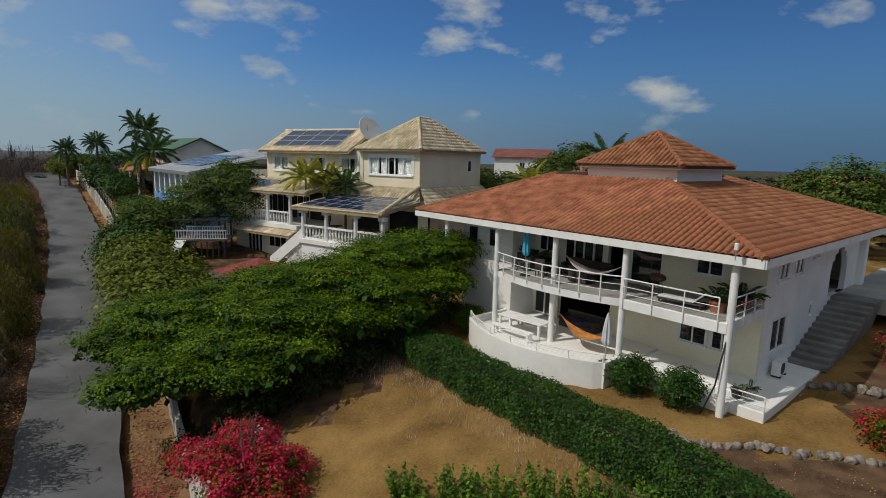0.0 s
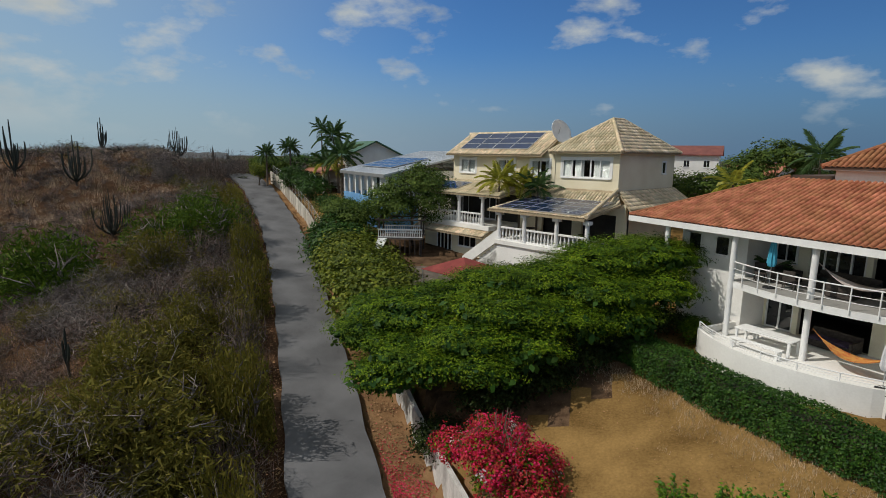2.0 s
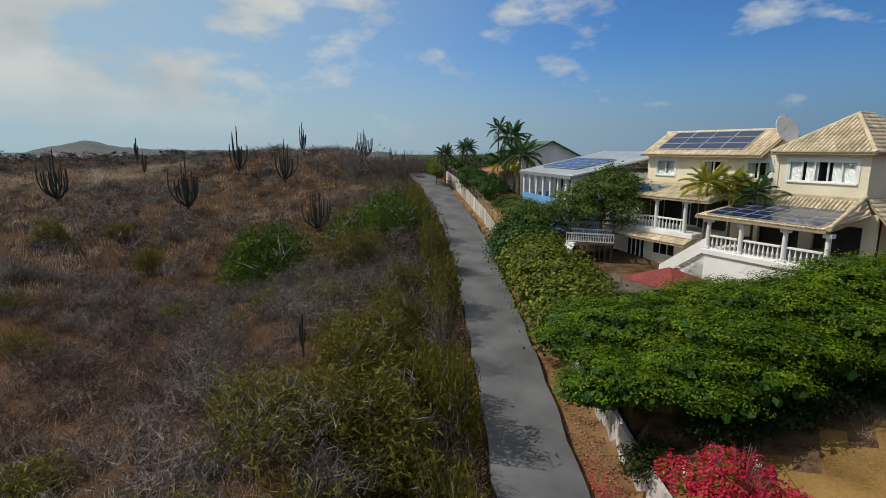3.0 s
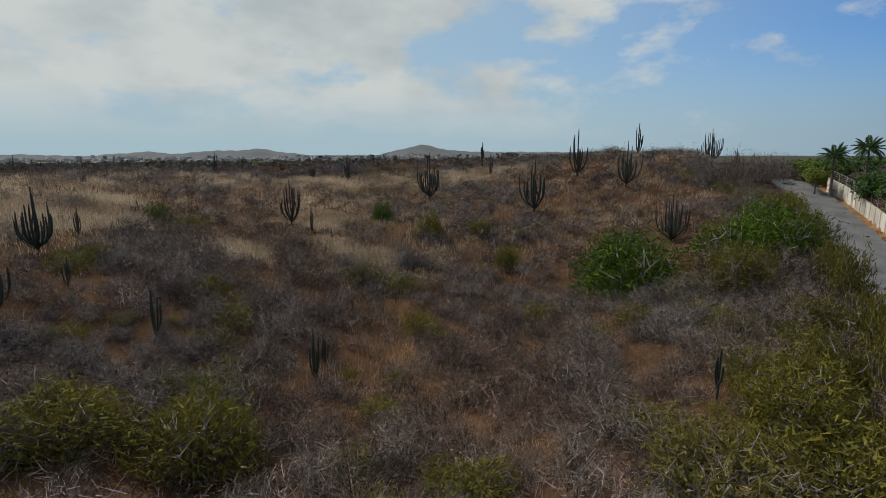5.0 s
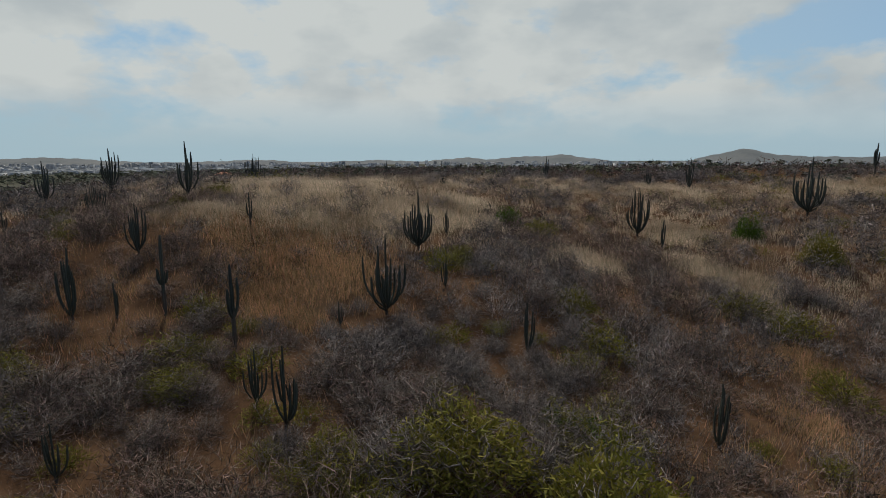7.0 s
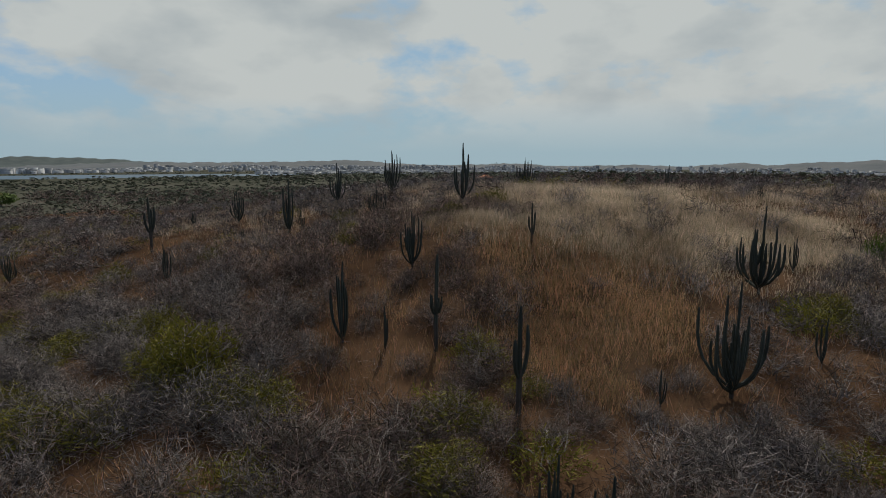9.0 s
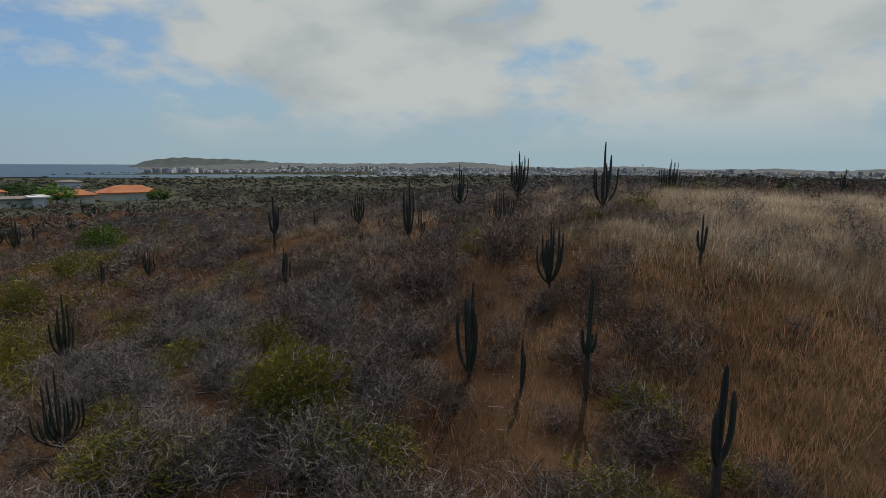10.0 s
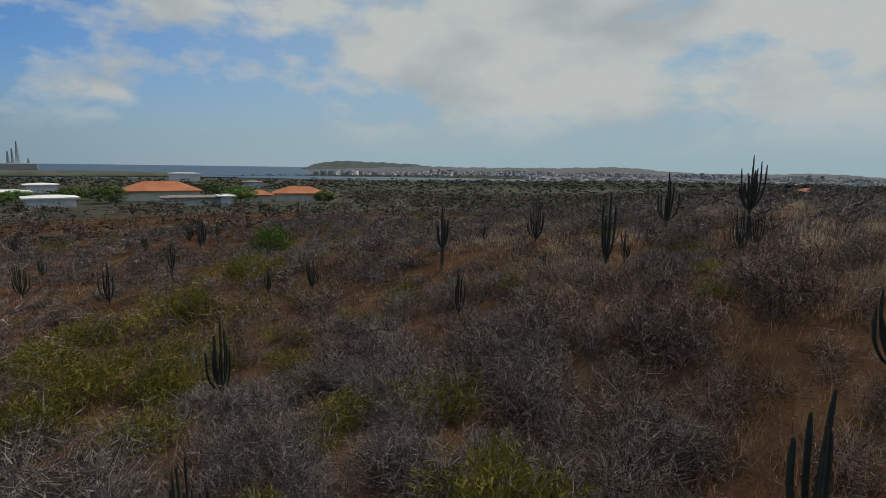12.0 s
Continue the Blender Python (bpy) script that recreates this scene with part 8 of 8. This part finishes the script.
# ---- the plain, the town and the bay ----
def far_house(x, y, z, w, d, h, turn, wallm, roofm, label, hip=1.4):
    h_ = thing("house", pose(x, y, z, 0, 0, turn), label, "house", "houses on the plain")
    part("wall", box(bmesh.new(), -w / 2, w / 2, -d / 2, d / 2, -1.5, h), wallm, h_)
    bm = bmesh.new()
    o = 0.8
    c = [(-w / 2 - o, -d / 2 - o, h), (w / 2 + o, -d / 2 - o, h), (w / 2 + o, d / 2 + o, h), (-w / 2 - o, d / 2 + o, h)]
    a, b = (-w / 2 + d / 2, 0, h + hip), (w / 2 - d / 2, 0, h + hip)
    for i, (p, q) in enumerate(((a, b), (b, b), (b, a), (a, a))):
        slope_slab(bm, c[i], c[(i + 1) % 4], p, q, 0.3)
    bmesh.ops.recalc_face_normals(bm, faces=bm.faces)
    part("roof", bm, roofm, h_)
    for k in range(max(2, int(w / 5))):
        part("window", box(bmesh.new(), -w / 2 + 2 + k * 5, -w / 2 + 3.6 + k * 5, -d / 2 - 0.06, -d / 2 - 0.01, 0.9, 2.3), M_glass, h_)
    return h_


def off_camera(yaw, r):
    return -33 - math.sin(radians(yaw)) * r, -21 + math.cos(radians(yaw)) * r


M_orange = mat("orange_tiles", (0.36, 0.11, 0.04), (0.52, 0.19, 0.08), 0.3, 0.85, bump=0.1)
for yaw, r, w, d, h, hip, wm, rm, lb in ((175.1, 172, 19, 10, 3.2, 2.4, M_cream, M_orange, "long low house with an orange tiled roof"), (172.3, 146, 14, 5, 2.4, 0.4, M_cream, M_stone, "flat-roofed tan building with an open carport"), (162.4, 165, 14, 8, 2.6, 1.8, M_cream, M_orange, "low house with an orange tiled roof"), (166.6, 158, 7, 5, 2.4, 1.2, M_cream, M_orange, "small house with an orange roof"), (169.6, 144, 2.5, 5, 2.8, 0.3, M_white, M_white, "small white flat-roofed outbuilding"),
                                  (183.7, 150, 9, 6, 2.6, 0.5, M_white, M_white, "low white building with a flat roof"), (186.5, 190, 10, 6, 2.6, 0.5, M_white, M_white, "white flat-roofed house on the plain"), (184.0, 240, 9, 7, 3.0, 0.5, M_white, M_white, "white house among trees on the plain"), (172.6, 520, 24, 12, 7.0, 0.5, M_white, M_white, "white two-storey block near the shore"), (166.6, 300, 9, 7, 3.0, 0.8, M_white, M_stone, "grey-roofed house among trees on the plain"), (113.1, 192, 6, 5, 0.6, 1.2, M_cream, M_orange, "salmon house with a domed roof on the plain")):
    x, y = off_camera(yaw, r)
    far_house(x, y, gz(x, y) - (0.3 if r < 200 else 0.0), w, d, h, yaw - 180 + 4, wm, rm, lb, hip)
for yaw, r, w, h, seed, lb in ((168.2, 150, 3.6, 4.6, 91, "bright green rounded tree beside the tan building"), (179.3, 160, 3.4, 4.4, 92, "olive rounded tree beside the long house"), (160.0, 150, 2.6, 3.2, 93, "dull green tree beside the low house"), (174.0, 190, 4.5, 4.4, 94, "dark green tree behind the long house"), (170.6, 182, 4.5, 4.6, 95, "dark green tree behind the flat roof"), (182.0, 175, 3.6, 3.6, 96, "green tree among the white buildings"), (186.0, 160, 3.4, 3.4, 97, "green tree beside a white building")):
    x, y = off_camera(yaw, r)
    g = gz(x, y)
    gtree(x, y, [(x, y, g + h * 0.6, w, w, h * 0.42), (x + w * 0.6, y + 1, g + h * 0.5, w * 0.7, w * 0.7, h * 0.34), (x - w * 0.6, y - 1, g + h * 0.5, w * 0.7, w * 0.7, h * 0.34)], 2600, 0.42, M_grove if seed in (92, 93, 96) else M_hedge if seed in (94, 95) else M_shoot, seed, lb, top=1.6)

# town on the slopes round the bay: thousands of small blocks
V, Q = [], []
rs_t = np.random.default_rng(21)
for i in range(2600):
    yaw = rs_t.uniform(46, 160)
    r = rs_t.uniform(900, 2400) if yaw < 148 else rs_t.uniform(1500, 1900)
    if yaw > 138 and r < 1480:
        continue
    if rs_t.random() > 0.25 + 0.75 * math.exp(-((yaw - 128) / 22) ** 2) and rs_t.random() > 0.5 * math.exp(-((yaw - 80) / 15) ** 2):
        continue
    x, y = off_camera(yaw, r)
    z = gz(x, y) + max(0, (r - 1500) / 900) * 14 * (0.4 + 0.6 * math.sin(yaw * 0.35) ** 2)
    w, d, h = rs_t.uniform(8, 24), rs_t.uniform(8, 12), rs_t.uniform(3, 5.5)
    a = rs_t.random() * 3.14
    c, s = math.cos(a), math.sin(a)
    b = len(V)
    for zz in (z - 12, z + h):
        for u, v in ((-1, -1), (1, -1), (1, 1), (-1, 1)):
            V.append((x + (u * w * c - v * d * s) / 2, y + (u * w * s + v * d * c) / 2, zz))
    Q += [(b, b + 1, b + 5, b + 4), (b + 1, b + 2, b + 6, b + 5), (b + 2, b + 3, b + 7, b + 6), (b + 3, b, b + 4, b + 7), (b + 4, b + 5, b + 6, b + 7)]
tagged(arrays("far_town", V, Q, M_town), "pale town on the far slopes, its walls dulled by painted haze", "town", kind="stuff")

# woods and brush of the plain, coarse clumps
n = 24000
ya, rr = rs_t.uniform(-60, 200, n), 90 * np.exp(rs_t.random(n) * math.log(2300 / 90))
x, y = -33 - np.sin(np.radians(ya)) * rr, -21 + np.cos(np.radians(ya)) * rr
wood = patch(x, y, 3, 0.013)
ok = rs_t.random(n) < np.where(rr < 160, 0.55, 0.25 + 0.75 * wood)
cst = np.interp(ya, (-60, 145, 150, 165, 175, 230), (4600, 4600, 1450, 1200, 760, 680))
ok &= np.hypot(x, y) < cst - 30
lx_, ly_ = off_camera(154.0, 780)
ok &= ((x - lx_) / 300) ** 2 + ((y - ly_) / 190) ** 2 > 1
# clear of the houses
ok &= ~((rr < 200) & (ya > 158) & (ya < 190) & (rr > 138))
x, y, rr = x[ok], y[ok], rr[ok]
sp = np.stack([x, y, land(x, y) - 0.2, np.clip(rr / 110, 1.2, 4.5) * (0.9 + 0.9 * rs_t.random(len(x))), rs_t.random(len(x)) * 6.28], 1)
# woods lightened and greyed: haze painted into the leaf colour
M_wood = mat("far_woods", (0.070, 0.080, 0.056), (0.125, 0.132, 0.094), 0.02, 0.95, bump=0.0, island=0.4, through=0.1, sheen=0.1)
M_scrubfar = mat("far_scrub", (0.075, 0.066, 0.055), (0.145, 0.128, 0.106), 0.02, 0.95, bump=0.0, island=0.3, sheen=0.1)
CLUMPS = [leafy(rs_t, 27, 0.42) for _ in range(4)]
gm = (rs_t.random(len(x)) < 0.45) | ((rr > 220) & (rs_t.random(len(x)) < 0.7))
scatter("far_woods", CLUMPS, sp[gm], M_wood, "dull green woods on the coastal plain, paled by painted haze", "woods", 0.55)
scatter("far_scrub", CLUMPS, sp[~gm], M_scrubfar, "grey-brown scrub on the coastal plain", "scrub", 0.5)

# denser brush between the hill and the houses
n = 5200
ya, rr = rs_t.uniform(35, 205, n), np.sqrt(rs_t.uniform(82 ** 2, 215 ** 2, n))
x, y = -33 - np.sin(np.radians(ya)) * rr, -21 + np.cos(np.radians(ya)) * rr
ok = ((x < -108) | (y < -116) | (y > 96)) & ~((ya > 158) & (ya < 190) & (rr > 143)) & (rs_t.random(n) < 0.35 + 0.65 * patch(x, y, 4, 0.05))
x, y = x[ok], y[ok]
sp = np.stack([x, y, land(x, y) - 0.1, 1.5 + 1.4 * rs_t.random(len(x)), rs_t.random(len(x)) * 6.28], 1)
gm = rs_t.random(len(x)) < 0.25
scatter("plain_brush", [bramble(rs_t, 0, 50, 0.030, 0.42) for _ in range(4)], sp[~gm], M_twig_b, "grey-brown dry brush between the hill and the houses", "brush")
scatter("plain_green_brush", CLUMPS, sp[gm], M_wood, "dull green brush between the hill and the houses", "brush", 0.8)

# low wooded spit and drilling rig out in the bay
x, y = off_camera(185.2, 2300)
rig = thing("drilling_rig", pose(x, y, -30, 0, 0, 20), "grey drilling rig standing in the bay", "drilling rig")
part("hull", box(bmesh.new(), -60, 60, -20, 20, 0, 22, 2), M_concrete, rig)
for k, (dx, dz, r) in enumerate(((-10, 95, 5), (4, 70, 4), (16, 60, 4), (-40, 40, 3))):
    bm = bmesh.new()
    for a in range(4):
        rod(bm, (dx + r * math.cos(a * 1.57), r * math.sin(a * 1.57), 20), (dx + 1.0 * math.cos(a * 1.57), math.sin(a * 1.57), dz), 1.0, 0.6, 5)
    for j in range(8):
        z = 20 + (dz - 20) * j / 8
        q = r * (1 - j / 8.5)
        box(bm, dx - q, dx + q, -q, q, z, z + 1.0)
    part("derrick", bm, M_concrete, rig)
bm = bmesh.new()
bmesh.ops.create_uvsphere(bm, u_segments=40, v_segments=10, radius=1.0, matrix=Matrix.Diagonal((420, 90, 14, 1)))
spit = part("spit", bm, M_wood, smooth=True)
x, y = off_camera(186.5, 1500)
spit.matrix_basis = pose(x, y, -30, 0, 0, 0)
tagged(spit, "low dark wooded spit of land in the bay", "land", kind="structure")
bay = bmesh.new()
bmesh.ops.create_circle(bay, cap_ends=True, segments=64, radius=1.0, matrix=Matrix.Diagonal((270, 80, 1, 1)))
x, y = off_camera(153.0, 780)
lagoon = part("water", bay, M_sea)
lagoon.matrix_basis = pose(x, y, gz(x, y) + 1.3, 0, 0, -27)
tagged(lagoon, "still blue lagoon on the plain", "water", kind="structure")
# ---- roof tiles, last: the ones at the near corner are pieces of their own ----
r_, e_, t_, hc_, ap_ = ROOF_MAIN
for i in range(4):
    j = (i + 1) % 4
    tile_plane(r_, e_[i], e_[j], t_[i], t_[j], M_tile, pieces=200 if i == 0 else 100 if i == 1 else 0, piece_from=1 if i == 0 else 0)
    tile_plane(r_, hc_[i], hc_[j], ap_, ap_, M_tile)
for r2, a2, b2, c2, d2, m2 in EXTRA_SLOPES:
    tile_plane(r2, a2, b2, c2, d2, m2)
